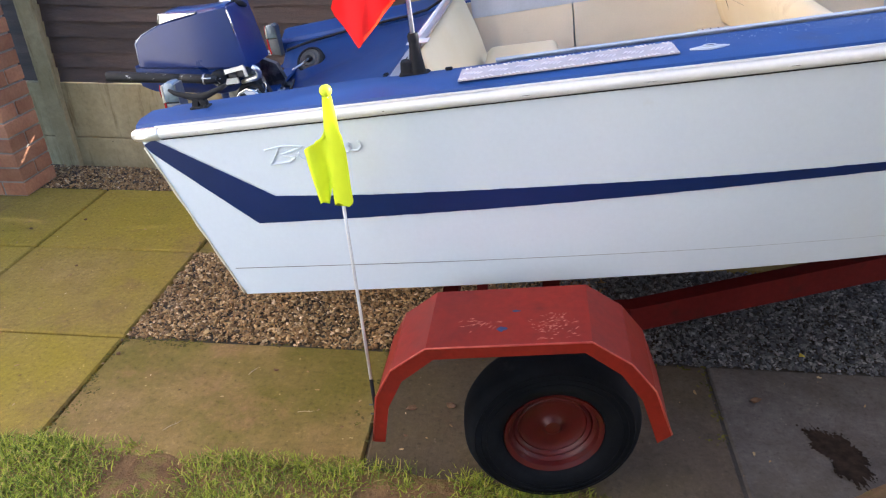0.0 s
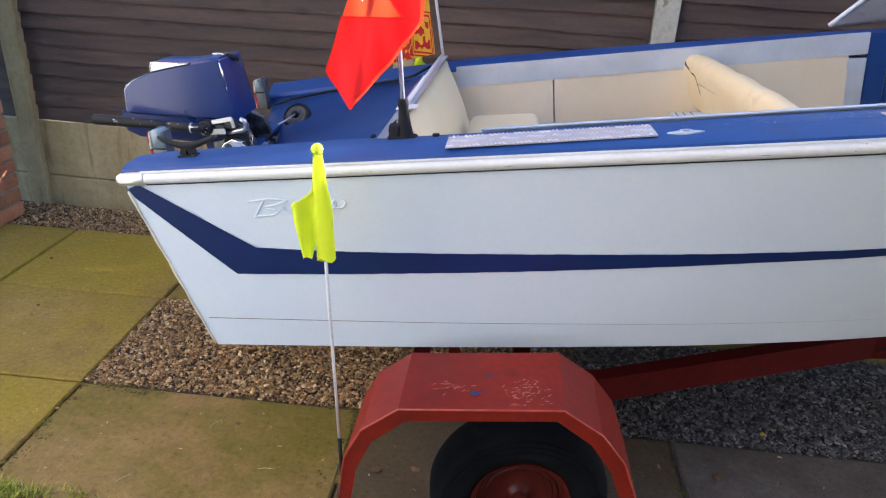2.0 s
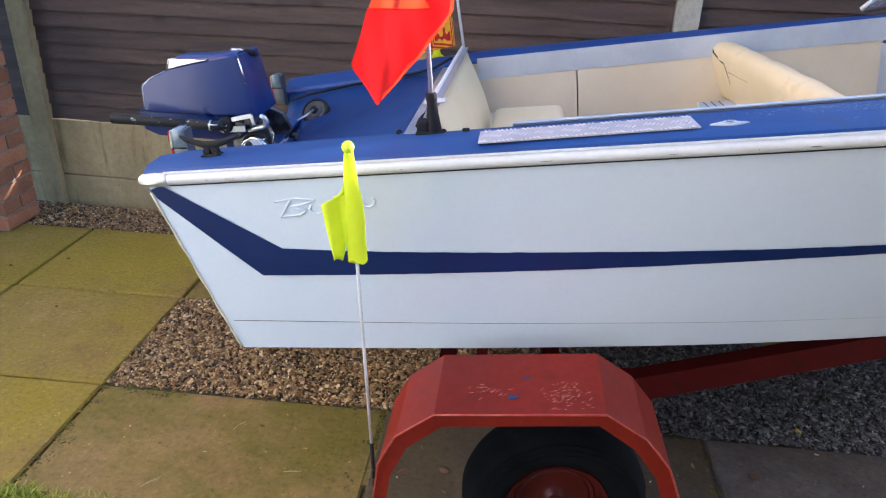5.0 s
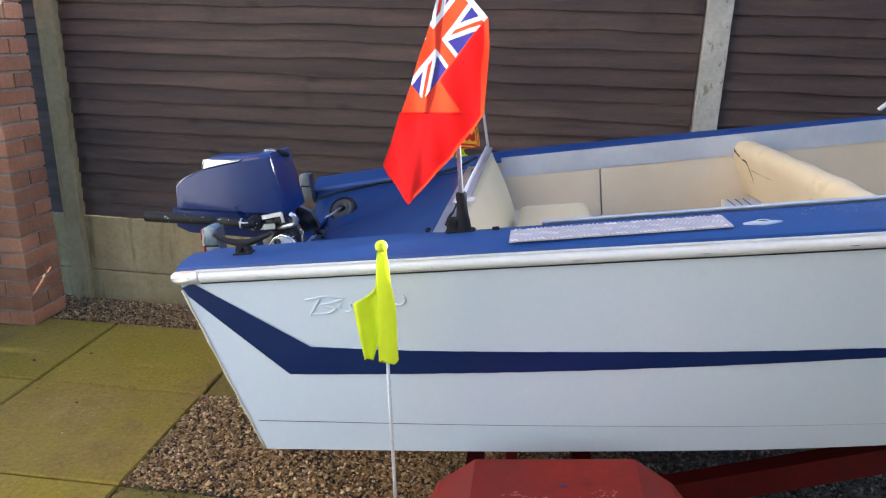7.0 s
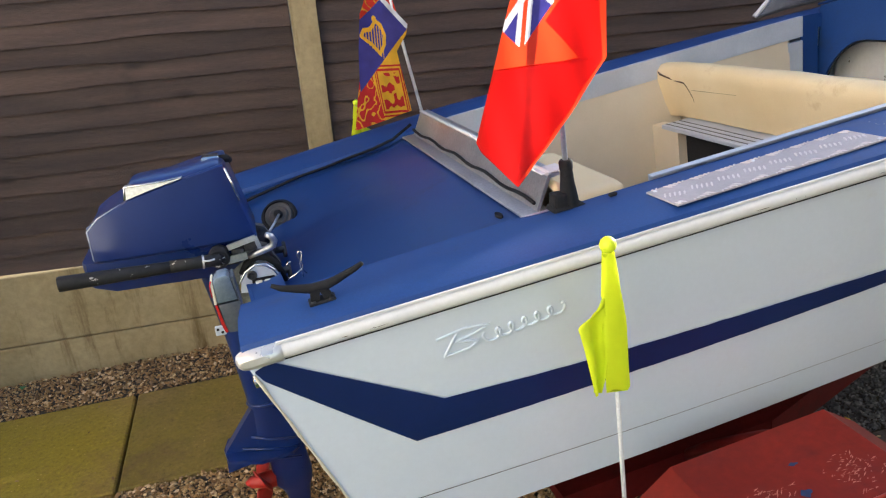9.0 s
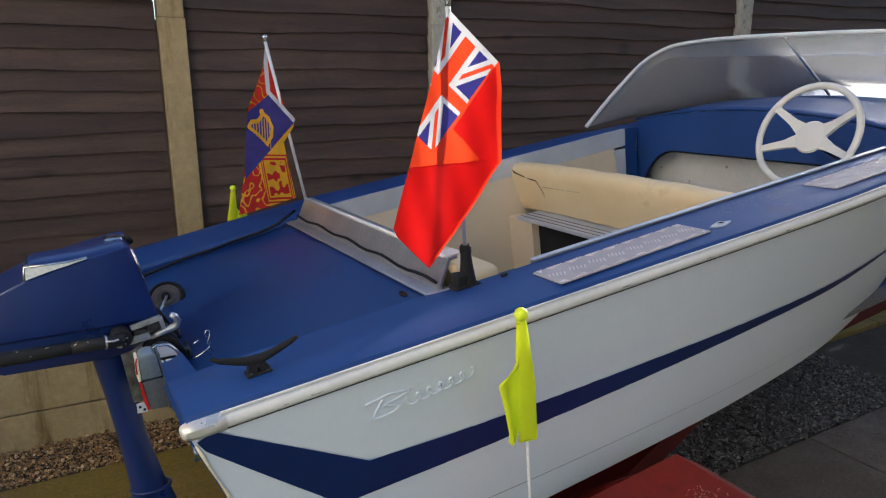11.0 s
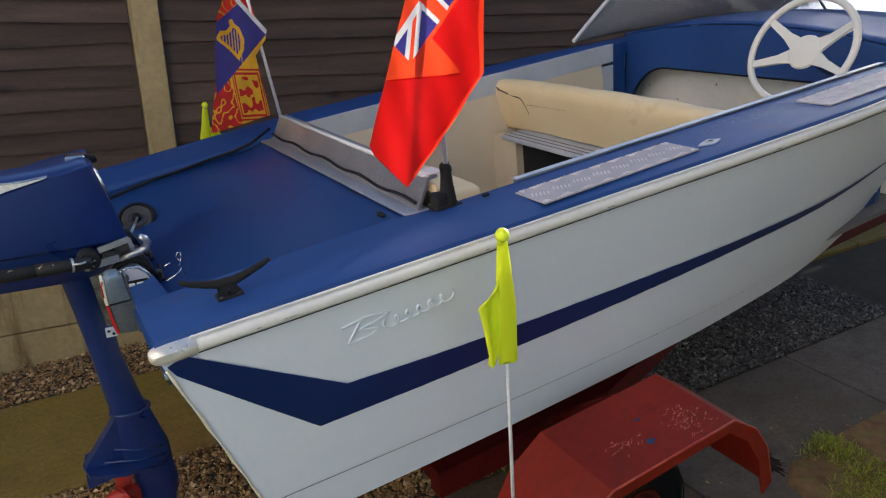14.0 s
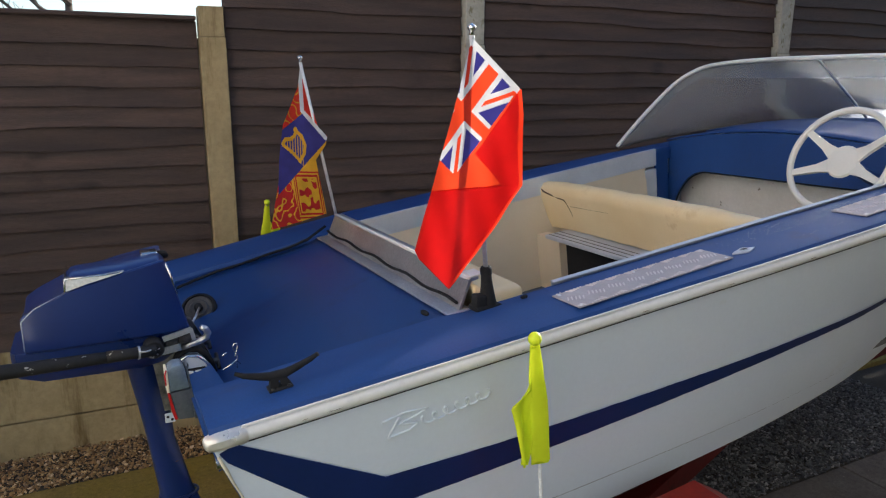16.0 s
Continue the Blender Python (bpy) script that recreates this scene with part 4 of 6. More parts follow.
for k in range(61):
    y = -0.535 + 1.07 * k / 60
    worn = max(0.0, (y - 0.25) / 0.28)
    dent = 0.005 * noise.noise((y * 6, 0, 2)) + 0.006 * worn * noise.noise((y * 32, 0, 8))
    prof = [(1.53, -0.152), (1.485, -0.148), (1.468, -0.1), (1.446, -0.01), (1.447, 0.018), (1.463, 0.036), (1.487, 0.038), (1.512, 0.02), (1.535, -0.06), (1.56, -0.15)]
    ring.append([Vector((a + dent, y, b + (0.003 + 0.004 * worn) * noise.noise((y * 14, b * 14, 7)) - 0.012 * (abs(y) / 0.535) ** 6)) for a, b in prof])
loft(bm, ring)
part("front_backrest", bm, CREAM, boat, "padded cream vinyl front seat back, creased at the end", smooth=True, local=True, auto=60)
part("crease", made_tube([(1.452, 0.53, 0.01), (1.445, 0.5, -0.004), (1.446, 0.456, -0.012), (1.446, 0.415, -0.019), (1.4485, 0.371, -0.023), (1.452, 0.362, -0.036), (1.457, 0.352, -0.055), (1.462, 0.345, -0.075), (1.466, 0.347, -0.092)], [0.003, 0.0036, 0.003, 0.0024, 0.0028, 0.0024, 0.0022, 0.0016, 0.0006], 6), CREASE, boat, "thin brown line along the crease in the seat vinyl", smooth=True, local=True)
part("seam", made_tube([(1.4535 + 0.0035 * (0.34 - y), y, -0.045 + 0.03 * (0.34 - y)) for y in [0.34 - 0.86 * i / 20 for i in range(21)]], 0.0013, 6), TWIGM, boat, "stitched seam across the seat back", smooth=True, local=True)
part("near_board", made_box(0.64, 1.02, -0.495, -0.445, -0.055, -0.03, 0.004), PANEL, boat, "cream board along the inner side", local=True)
part("seat_ledge", made_box(1.385, 1.50, -0.53, 0.42, -0.168, -0.154, 0.002), TRIM, boat, "aluminium ledge below the seat back", local=True)
# Dark strips on the ledge stand in for the shade in its grooves.
for x in (1.40, 1.425, 1.45):
    part("ledge_groove", made_box(x - 0.002, x + 0.002, -0.525, 0.415, -0.1536, -0.1526), DARKIN, boat, local=True)
# Solid black box stands in for the shade below the ledge.
part("seat_front", made_box(1.43, 1.445, -0.2, 0.35, -0.39, -0.169), RUBBER, boat, "black box standing for the shade under the ledge", local=True)
part("seat_side", made_box(1.40, 1.45, 0.352, 0.5, -0.39, -0.169), PANEL, boat, local=True)
part("seat_box", made_box(1.562, 2.03, -0.53, 0.53, -0.39, -0.3, 0.004), PANEL, boat, local=True)
bm = bmesh.new()
box(bm, 1.575, 2.05, -0.52, 0.52, -0.298, -0.235, 0.025, None, 3)
part("front_cushion", bm, CREAM, boat, "cream vinyl front seat cushion", smooth=True, local=True)
part("side_lining", made_box(1.20, 1.55, -0.545, -0.2, -0.39, -0.233, 0.004), PANEL, boat, local=True)

# bulkhead, dash and cuddy
def dash_top(y):
    return 0.072 + 0.065 * (1 - (y / 0.6) ** 2)


def arch(y):
    """Upper edge of the opening: flat in the middle, rounded down at the sides."""
    a = abs(y)
    if a < 0.32:
        return -0.028
    return -0.028 - 0.362 * (1 - math.sqrt(max(0.0, 1 - ((a - 0.32) / 0.23) ** 2))) if a < 0.55 else -0.39


BULK = 2.135
bm = bmesh.new()
sheet(bm, lambda u, v: Vector((BULK + 0.03 * v, -0.556 + 1.112 * u, arch(-0.556 + 1.112 * u) + (dash_top(-0.556 + 1.112 * u) - arch(-0.556 + 1.112 * u)) * v)), 80, 4)
thick(bm, 0.012)
bulk = part("bulkhead", bm, BLUE, boat, "blue painted bulkhead with an arched opening", smooth=True, local=True, auto=40)
part("arch_edging", made_tube([(BULK - 0.003, y, arch(y) - 0.002) for y in [-0.545 + 1.09 * i / 60 for i in range(61)]], 0.004, 6), RUBBER, bulk, "dark edging round the opening", smooth=True, local=True)
part("dash_strip", bar_between((BULK + 0.004, 0.395, -0.008), (BULK + 0.018, 0.325, 0.085), 0.004, 0.022), CASTM, bulk, "narrow slanting strip on the bulkhead", local=True)
bm = bmesh.new()
sheet(bm, lambda u, v: Vector((BULK + 0.02 + 0.335 * u, -0.57 + 1.14 * v, dash_top(-0.57 + 1.14 * v) + 0.004 - 0.008 * u)), 6, 24)
thick(bm, -0.008)
part("dash", bm, BLUE, boat, "blue painted cambered dash top", smooth=True, local=True)
part("cuddy_panel", made_box(BULK + 0.085, BULK + 0.1, -0.56, 0.56, -0.39, 0.02), RAILW, boat, "cream-white panel behind the arch", local=True)

# steering wheel
sw_m = Matrix.Translation((1.925, -0.385, 0.112)) @ Matrix.Rotation(radians(-62), 4, "Y")
WR = 0.157
wheel = part("steering_wheel", made_tube([sw_m @ Vector((WR * math.cos(a), WR * math.sin(a), 0)) for a in [2 * math.pi * k / 48 for k in range(48)]], 0.0105, 10, False, True), WHEELW, boat, "ivory four-spoke steering wheel", smooth=True, local=True)
bm = bmesh.new()
lathe(bm, sw_m, [(0, -0.05), (0.035, -0.05), (0.044, -0.035), (0.052, -0.022), (0.047, -0.016), (0.0, -0.012)], 24)
part("hub", bm, WHEELW, wheel, smooth=True, local=True, auto=40)
for a in (radians(58), radians(-58), radians(112), radians(-112)):
    d = Vector((math.cos(a), math.sin(a), 0))
    t = Vector((-math.sin(a), math.cos(a), 0))
    bm = bmesh.new()
    loft(bm, [[sw_m @ (d * r + t * (w * c) + Vector((0, 0, h + 0.006 * e))) for c, e in ((-1, -1), (1, -1), (1, 1), (-1, 1))] for r, w, h in ((0.03, 0.024, -0.025), (0.08, 0.013, -0.018), (WR - 0.004, 0.0095, 0.0))])
    part("spoke", bm, WHEELW, wheel, local=True)
part("column", made_tube([sw_m @ Vector((0, 0, -0.045)), sw_m @ Vector((0, 0, -0.27))], 0.02, 12), BLUE, wheel, smooth=True, local=True)

# windscreen
TOPC = [(1.03, 1.385, 1.19), (1.11, 1.377, 1.275), (1.2, 1.36, 1.37), (1.3, 1.33, 1.47), (1.37, 1.26, 1.53), (1.385, 1.12, 1.55), (1.36, 0.9, 1.557), (1.34, 0.685, 1.557)]
BASEC = [(1.035, 1.385, 1.185), (1.2, 1.38, 1.215), (1.36, 1.36, 1.235), (1.5, 1.31, 1.26), (1.6, 1.2, 1.29), (1.65, 1.05, 1.31), (1.68, 0.87, 1.32), (1.69, 0.685, 1.325)]
def both(c):
    return c + [(x, 1.37 - y, z) for x, y, z in c[-2::-1]]
def rounded(c):
    """More points along the same curve."""
    n = len(c) - 1
    keys = [[(i, p[k]) for i, p in enumerate(c)] for k in range(3)]
    return [tuple(smooth_table(n * i / 48, keys[k]) for k in range(3)) for i in range(49)]


TOPC, BASEC = rounded(both(TOPC)), rounded(both(BASEC))
bm = bmesh.new()
loft(bm, [[BINV @ (Vector(a) + (Vector(b) - Vector(a)) * q) for q in (0, 0.33, 0.66, 1.0)] for a, b in zip(BASEC, TOPC)], False, False)
thick(bm, 0.003)
screen = part("windscreen", bm, WSGLASS, boat, "hazy clear wrap-round windscreen", smooth=True, local=True)
part("screen_frame", made_tube([BINV @ Vector(p) for p in TOPC], 0.0085, 8), RAILW, screen, "bright aluminium windscreen edging", smooth=True, local=True)
part("screen_base", made_tube([BINV @ Vector(p) for p in BASEC], 0.006, 8), DULLRUB, screen, smooth=True, local=True)
part("divider", made_tube([BINV @ Vector(TOPC[24]), BINV @ Vector(BASEC[24])], 0.006, 8), ALU, screen, smooth=True, local=True)

# tread plates on the near side deck
def treadplate(x0, x1, ya, yb):
    def top(x):
        return gun(x) + 0.0285
    bm = bmesh.new()
    loft(bm, [[Vector((x, ya, top(x))), Vector((x, yb, top(x) - 0.001)), Vector((x, yb, top(x) + 0.002)), Vector((x, ya, top(x) + 0.003))] for x in (x0, (x0 + x1) / 2, x1)])
    p = part("tread_plate", bm, PLATED, boat, "aluminium five-bar tread plate", local=True)
    bm = bmesh.new()
    n = 8
    pitch = (x1 - x0) / n
    for i in range(2 * n + 1):
        # whole groups of five bars down the middle, cut halves between them at both edges
        for row in ((0.5,) if i % 2 else (0.0, 1.0)):
            cx, cy = x0 + i * pitch / 2, ya + (yb - ya) * row
            for k in range(5):
                o = (k - 2) * 0.0074
                turn = 1 if i % 2 else -1
                c = Vector((cx + o, cy - 0.42 * o * turn, top(cx + o) + 0.0025))
                d = Vector((0.0052, 0.0088, 0)) if turn > 0 else Vector((-0.0052, 0.0088, 0))
                a, b = c - d, c + d
                if not (x0 + 0.004 < c.x < x1 - 0.004 and ya + 0.002 < b.y and a.y < yb - 0.002):
                    continue
                if a.y < ya:
                    a = a.lerp(b, (ya - a.y) / (b.y - a.y))
                if b.y > yb:
                    b = b.lerp(a, (b.y - yb) / (b.y - a.y))
                tube(bm, [a, a.lerp(b, 0.28), a.lerp(b, 0.72), b], [0.0006, 0.0021, 0.0021, 0.0006], 6)
    part("tread_pattern", bm, PLATE, p, local=True)["kind"] = "stuff"
    for cx in (x0 + 0.012, (x0 + x1) / 2, x1 - 0.012):
        for cy in (ya + 0.009, yb - 0.009):
            bm = bmesh.new()
            lathe(bm, Matrix.Translation((cx, cy, top(cx) + 0.002)), [(0.0, 0), (0.004, 0), (0.003, 0.002), (0, 0.0025)], 8)
            part("rivet", bm, ALU, p, local=True)


treadplate(0.715, 1.135, -0.69, -0.597)
treadplate(1.58, 2.0, -0.70, -0.607)

# rain drops left on the near deck
drop_rng = random.Random(12)
bm = bmesh.new()
for k in range(1500):
    x, y = drop_rng.triangular(1.16, 1.95, 1.62), drop_rng.uniform(-0.69, -0.57)
    r = drop_rng.uniform(0.0004, 0.0013)
    lathe(bm, Matrix.Translation((x, y, gun(x) + 0.0262)), [(r, 0.0), (r * 0.75, r * 0.35), (r * 0.2, r * 0.52)], 6)
part("rain_drops", bm, WATER, boat, "rain drops standing on the paint, coloured pale for sky reflections", smooth=True, local=True)["kind"] = "stuff"
for w in ((0.242, 0.017, 1.10),):
    c = BINV @ Vector(w)
    z0 = gun(c.x) + 0.0265
    bm = bmesh.new()
    loft(bm, [[Vector((c.x + a * q, c.y + b * q, z0 + h)) for a, b in [(-0.036, 0), (-0.018, -0.009), (0.0, -0.014), (0.018, -0.009), (0.036, 0), (0.018, 0.009), (0.0, 0.014), (-0.018, 0.009)]] for q, h in ((1, 0), (1, 0.003), (0.75, 0.0045))])
    e = part("deck_eye", bm, TRIM, boat, "small pale metal deck eye", local=True)
    part("eye_ring", made_tube([(c.x + 0.011 * math.cos(a), c.y + 0.0075 * math.sin(a), z0 + 0.0055) for a in [2 * math.pi * k / 20 for k in range(20)]], 0.0016, 6, False, True), TRIM, e, smooth=True, local=True)
    # Flat black box stands in for the dark of the hole.
    part("eye_hole", made_box(c.x - 0.008, c.x + 0.008, c.y - 0.005, c.y + 0.005, z0 + 0.0046, z0 + 0.0056, 0.0004), RUBBER, e, local=True)


def cleat(y):
    c = BINV @ Vector((-0.81, 0.07, 0.97))
    x, z0 = c.x, gun(c.x) + 0.0265
    bm = bmesh.new()
    box(bm, x - 0.021, x + 0.021, y - 0.015, y + 0.013, z0 - 0.002, z0 + 0.004, 0.0015)
    for a in (-1, 1):
        loft(bm, [[Vector((x + a * 0.011 * k + 0.007 * c, y + 0.007 * d, z0 + h)) for c, d in ((-1, -1), (1, -1), (1, 1), (-1, 1))] for h, k in ((0.002, 1.0), (0.012, 0.8), (0.024, 0.4))])
    k = part("cleat", bm, RUBBER, boat, "black two-horned mooring cleat", local=True)
    horn = [(-0.068, 0.007, 0.044, 0.0035), (-0.055, 0.005, 0.036, 0.0052), (-0.03, 0.003, 0.028, 0.007), (-0.012, 0.001, 0.0235, 0.0085), (0.012, -0.001, 0.0235, 0.0085), (0.03, -0.003, 0.028, 0.007), (0.06, -0.006, 0.038, 0.0052), (0.074, -0.007, 0.044, 0.0038)]
    part("horn", made_tube([(x + a, y + b, z0 + c) for a, b, c, r in horn], [h[3] for h in horn], 8), RUBBER, k, smooth=True, local=True)
    for a in (-0.014, 0.014):
        bm = bmesh.new()
        lathe(bm, Matrix.Translation((x + a, y - 0.011, z0 + 0.0035)), [(0, 0), (0.0042, 0), (0.0035, 0.002), (0, 0.0028)], 10)
        part("bolt_head", bm, CASTM, k, smooth=True, local=True)


cleat(-0.615)
bm = bmesh.new()
box(bm, 0.672, 0.688, -0.546, -0.538, gun(0.66) + 0.02, gun(0.66) + 0.027, 0.002)
part("deck_clip", bm, RUBBER, boat, local=True)
bm = bmesh.new()
lathe(bm, Matrix.Translation((0.006, -0.655, -0.05)) @ Matrix.Rotation(radians(-90), 4, "Y"), [(0.0, -0.006), (0.012, -0.006), (0.012, 0.004), (0.004, 0.006), (0, 0.006)], 16)
part("lashing_eye", bm, CHROME, boat, "small brass-coloured lashing eye", local=True)

# the stern stands a little out of square: its far corner reaches further aft
for ob in boat.children_recursive:
    if ob.type != "MESH" or root_of(ob) is not boat or "boot" in ob.name or ob.name.startswith("cable_stub"):
        continue
    for v in ob.data.vertices:
        if v.co.y > 0 and v.co.x < 0.6:
            v.co.x -= 0.15 * v.co.y * (1 - v.co.x / 0.6)

# ---- trailer ----
TR_Z = radians(7)
trailer = thing("boat_trailer", pose(-0.015, 0.7, 0), "red painted two-wheeled boat trailer with angular mudguards", "trailer")
TC = Vector((-0.1, -0.005, 0))


def tw(x, y, z, s=-1):
    """A trailer point: x along, y out from the hull's side, on either side."""
    p = Matrix.Rotation(TR_Z, 4, "Z") @ Vector((x, y, z))
    q = Vector((TC.x + p.x, TC.y + p.y, z))
    return q if s < 0 else Vector((q.x, 1.40 - q.y, q.z))


GUARD = [(-0.394, 0.335), (-0.380, 0.455), (-0.346, 0.527), (-0.273, 0.587), (0.043, 0.622), (0.121, 0.574), (0.172, 0.512), (0.215, 0.405)]
GOUT, GIN = -0.283, -0.083


def gp(x, y, z, s):
    """A mudguard point on either side of the trailer."""
    return Vector((x, y if s < 0 else 1.40 - y, z))


def guard_top(x):
    return 0.587 + (x + 0.273) * 0.1108 + 0.0014


for s in (-1, 1):
    bm = bmesh.new()
    inner = [(-0.088 + (x + 0.088) * 0.985, z - 0.006) for x, z in GUARD]
    loft(bm, [[gp(x, y, z, s) for x, z in GUARD + inner[::-1]] for y in (GOUT, GIN)])
    guard = part("mudguard", bm, RED, trailer, "red angular sheet-metal mudguard, scraped on top", local=False)
    bm = bmesh.new()
    low = [(-0.088 + (x + 0.088) * 0.915, z - 0.024 if z > 0.37 else z) for x, z in GUARD]
    loft(bm, [[gp(x, y, z, s) for x, z in GUARD + low[::-1]] for y in (GOUT - 0.004, GOUT)])
    lip = part("lip", bm, RED, guard)
    part("lip_edge", made_tube([gp(x, GOUT - 0.003, z + 0.001, s) for x, z in GUARD], 0.0022, 6), REDEDGE, lip, "thin brighter red line along the edge", smooth=True)
    if s < 0:
        def scuffs(cx, cy, w, d, n, seed):
            rnd = random.Random(seed)
            bm = bmesh.new()
            for i in range(n):
                x, y = cx + rnd.gauss(0, w), cy + rnd.gauss(0, d)
                a, l, t = rnd.uniform(-0.5, 0.9), rnd.uniform(0.001, 0.007), rnd.uniform(0.0004, 0.001)
                pts = [(x - l * math.cos(a), y - l * math.sin(a)), (x + l * 0.2, y + l * 0.1 - t), (x + l * math.cos(a), y + l * math.sin(a)), (x, y + t * 2)]
                f = bm.faces.new([bm.verts.new(gp(px, py, guard_top(px), s)) for px, py in pts])
                f.normal_update()
                if f.normal.z < 0:
                    f.normal_flip()
            return bm

        def blot(cx, cy, a, b, seed):
            bm = bmesh.new()
            bm.faces.new([bm.verts.new(gp(cx + a * math.cos(q) * (1 + 0.35 * math.sin(2 * q + seed)), cy + b * math.sin(q) * (1 + 0.3 * math.sin(3 * q + seed)), guard_top(cx + a * math.cos(q)) + 0.0003, s)) for q in [2 * math.pi * k / 22 for k in range(22)]])
            return bm
        part("scuff", scuffs(-0.03, -0.225, 0.024, 0.02, 95, 3), SCRAPE, guard, "pale scraped patch")["kind"] = "stuff"
        part("scuff", scuffs(-0.175, -0.215, 0.02, 0.011, 34, 4), SCRAPE, guard, "pale scraped patch")["kind"] = "stuff"
        part("paint_spot", blot(-0.127, -0.232, 0.0085, 0.008, 1), BLUESPOT, guard, "blue paint spot")
        part("paint_spot", blot(-0.1, -0.172, 0.007, 0.004, 2), BLUESPOT, guard, "blue paint spot")
    # wheel
    wm = Matrix.Translation(tw(0.085, -0.063, 0.213, s)) @ Matrix.Rotation(TR_Z * (1 if s < 0 else -1), 4, "Z") @ Matrix.Rotation(radians(90 if s < 0 else -90), 4, "X")
    bm = bmesh.new()
    lathe(bm, wm, [(0.122, -0.05), (0.15, -0.062), (0.185, -0.06), (0.204, -0.048), (0.212, -0.03), (0.2135, 0.0), (0.212, 0.03), (0.204, 0.048), (0.185, 0.06), (0.15, 0.062), (0.122, 0.05), (0.118, 0.04), (0.118, -0.04)], 64)
    whl = part("wheel", bm, TYRE, trailer, "small black pneumatic tyre on a red rim", smooth=True, auto=50)
    bm = bmesh.new()
    for k in range(3):
        tube(bm, [wm @ Vector(((0.162 + 0.014 * k) * math.cos(a), (0.162 + 0.014 * k) * math.sin(a), 0.062)) for a in [2 * math.pi * i / 48 for i in range(48)]], 0.0018, 5, False, True)
    part("sidewall_ring", bm, TYRE, whl, smooth=True)
    bm = bmesh.new()
    lathe(bm, wm, [(0.0, 0.030), (0.018, 0.029), (0.026, 0.02), (0.034, 0.016), (0.07, 0.014), (0.076, 0.018), (0.08, 0.02), (0.084, 0.018), (0.088, 0.024), (0.092, 0.026), (0.096, 0.024), (0.1, 0.032), (0.104, 0.034), (0.108, 0.046), (0.119, 0.052), (0.121, 0.046), (0.117, -0.04), (0.0, -0.04)], 48)
    rim = part("rim", bm, RIMRED, whl, "red painted steel rim", smooth=True, auto=40)
    # mudguard stays
    part("stay", made_tube([gp(-0.05, GIN - 0.01, 0.597, s), gp(-0.05, GIN + 0.03, 0.57, s), gp(-0.05, 0.1, 0.44, s), gp(-0.03, 0.22, 0.32, s)], 0.012, 8), BEAMRED, trailer, smooth=True)


part("axle", bar_between((0.0, 0.06, 0.25), (0.0, 1.34, 0.25), 0.05, 0.05), BEAMRED, trailer, "red steel axle beam")
for s in (-1, 1):
    f = (lambda x, y, z: (x, y, z)) if s < 0 else (lambda x, y, z: (x, 1.37 - y, z))
    part("side_beam", bar_between(f(-0.35, 0.2, 0.3), f(0.2, 0.217, 0.342), 0.045, 0.075), BEAMRED, trailer, "red steel side beam")
    part("draw_beam", bar_between(f(0.19, 0.214, 0.341), f(1.0, 0.47, 0.408), 0.045, 0.075), BEAMRED, trailer, "red steel drawbar member")
    part("draw_beam", bar_between(f(0.99, 0.467, 0.407), f(2.6, 0.66, 0.42), 0.045, 0.075), BEAMRED, trailer, "red steel drawbar member")
    part("bunk", bar_between(f(-0.45, 0.33, 0.395), f(0.95, 0.33, 0.555), 0.07, 0.045), RUBBER, trailer, "black padded hull support")
    part("bunk_post", bar_between(f(-0.2, 0.31, 0.30), f(-0.2, 0.33, 0.42), 0.03, 0.05), BEAMRED, trailer)
    part("bunk_post", bar_between(f(0.5, 0.33, 0.37), f(0.5, 0.33, 0.50), 0.03, 0.05), BEAMRED, trailer)
part("cross_beam", bar_between((0.86, 0.44, 0.40), (0.86, 0.93, 0.40), 0.045, 0.05), BEAMRED, trailer)
part("cross_beam", bar_between((-0.3, 0.2, 0.27), (-0.3, 1.17, 0.27), 0.045, 0.05), BEAMRED, trailer)
part("drawbar_leg", bar_between((2.55, 0.685, 0.42), (2.55, 0.685, 0.0), 0.05, 0.05), BEAMRED, trailer)
plug = part("hanging_plug", made_tube([(1.16, 0.5, 0.40), (1.16, 0.5, 0.385), (1.165, 0.5, 0.37), (1.168, 0.5, 0.29), (1.168, 0.5, 0.275)], [0.004, 0.012, 0.024, 0.024, 0.014], 14), RUBBER, trailer, "black rubber plug hanging on a wire", smooth=True)
part("wire", made_tube([(1.0, 0.44, 0.40), (1.08, 0.47, 0.41), (1.16, 0.5, 0.402), (1.3, 0.52, 0.41), (1.5, 0.53, 0.43)], 0.004, 6), RUBBER, plug, smooth=True)

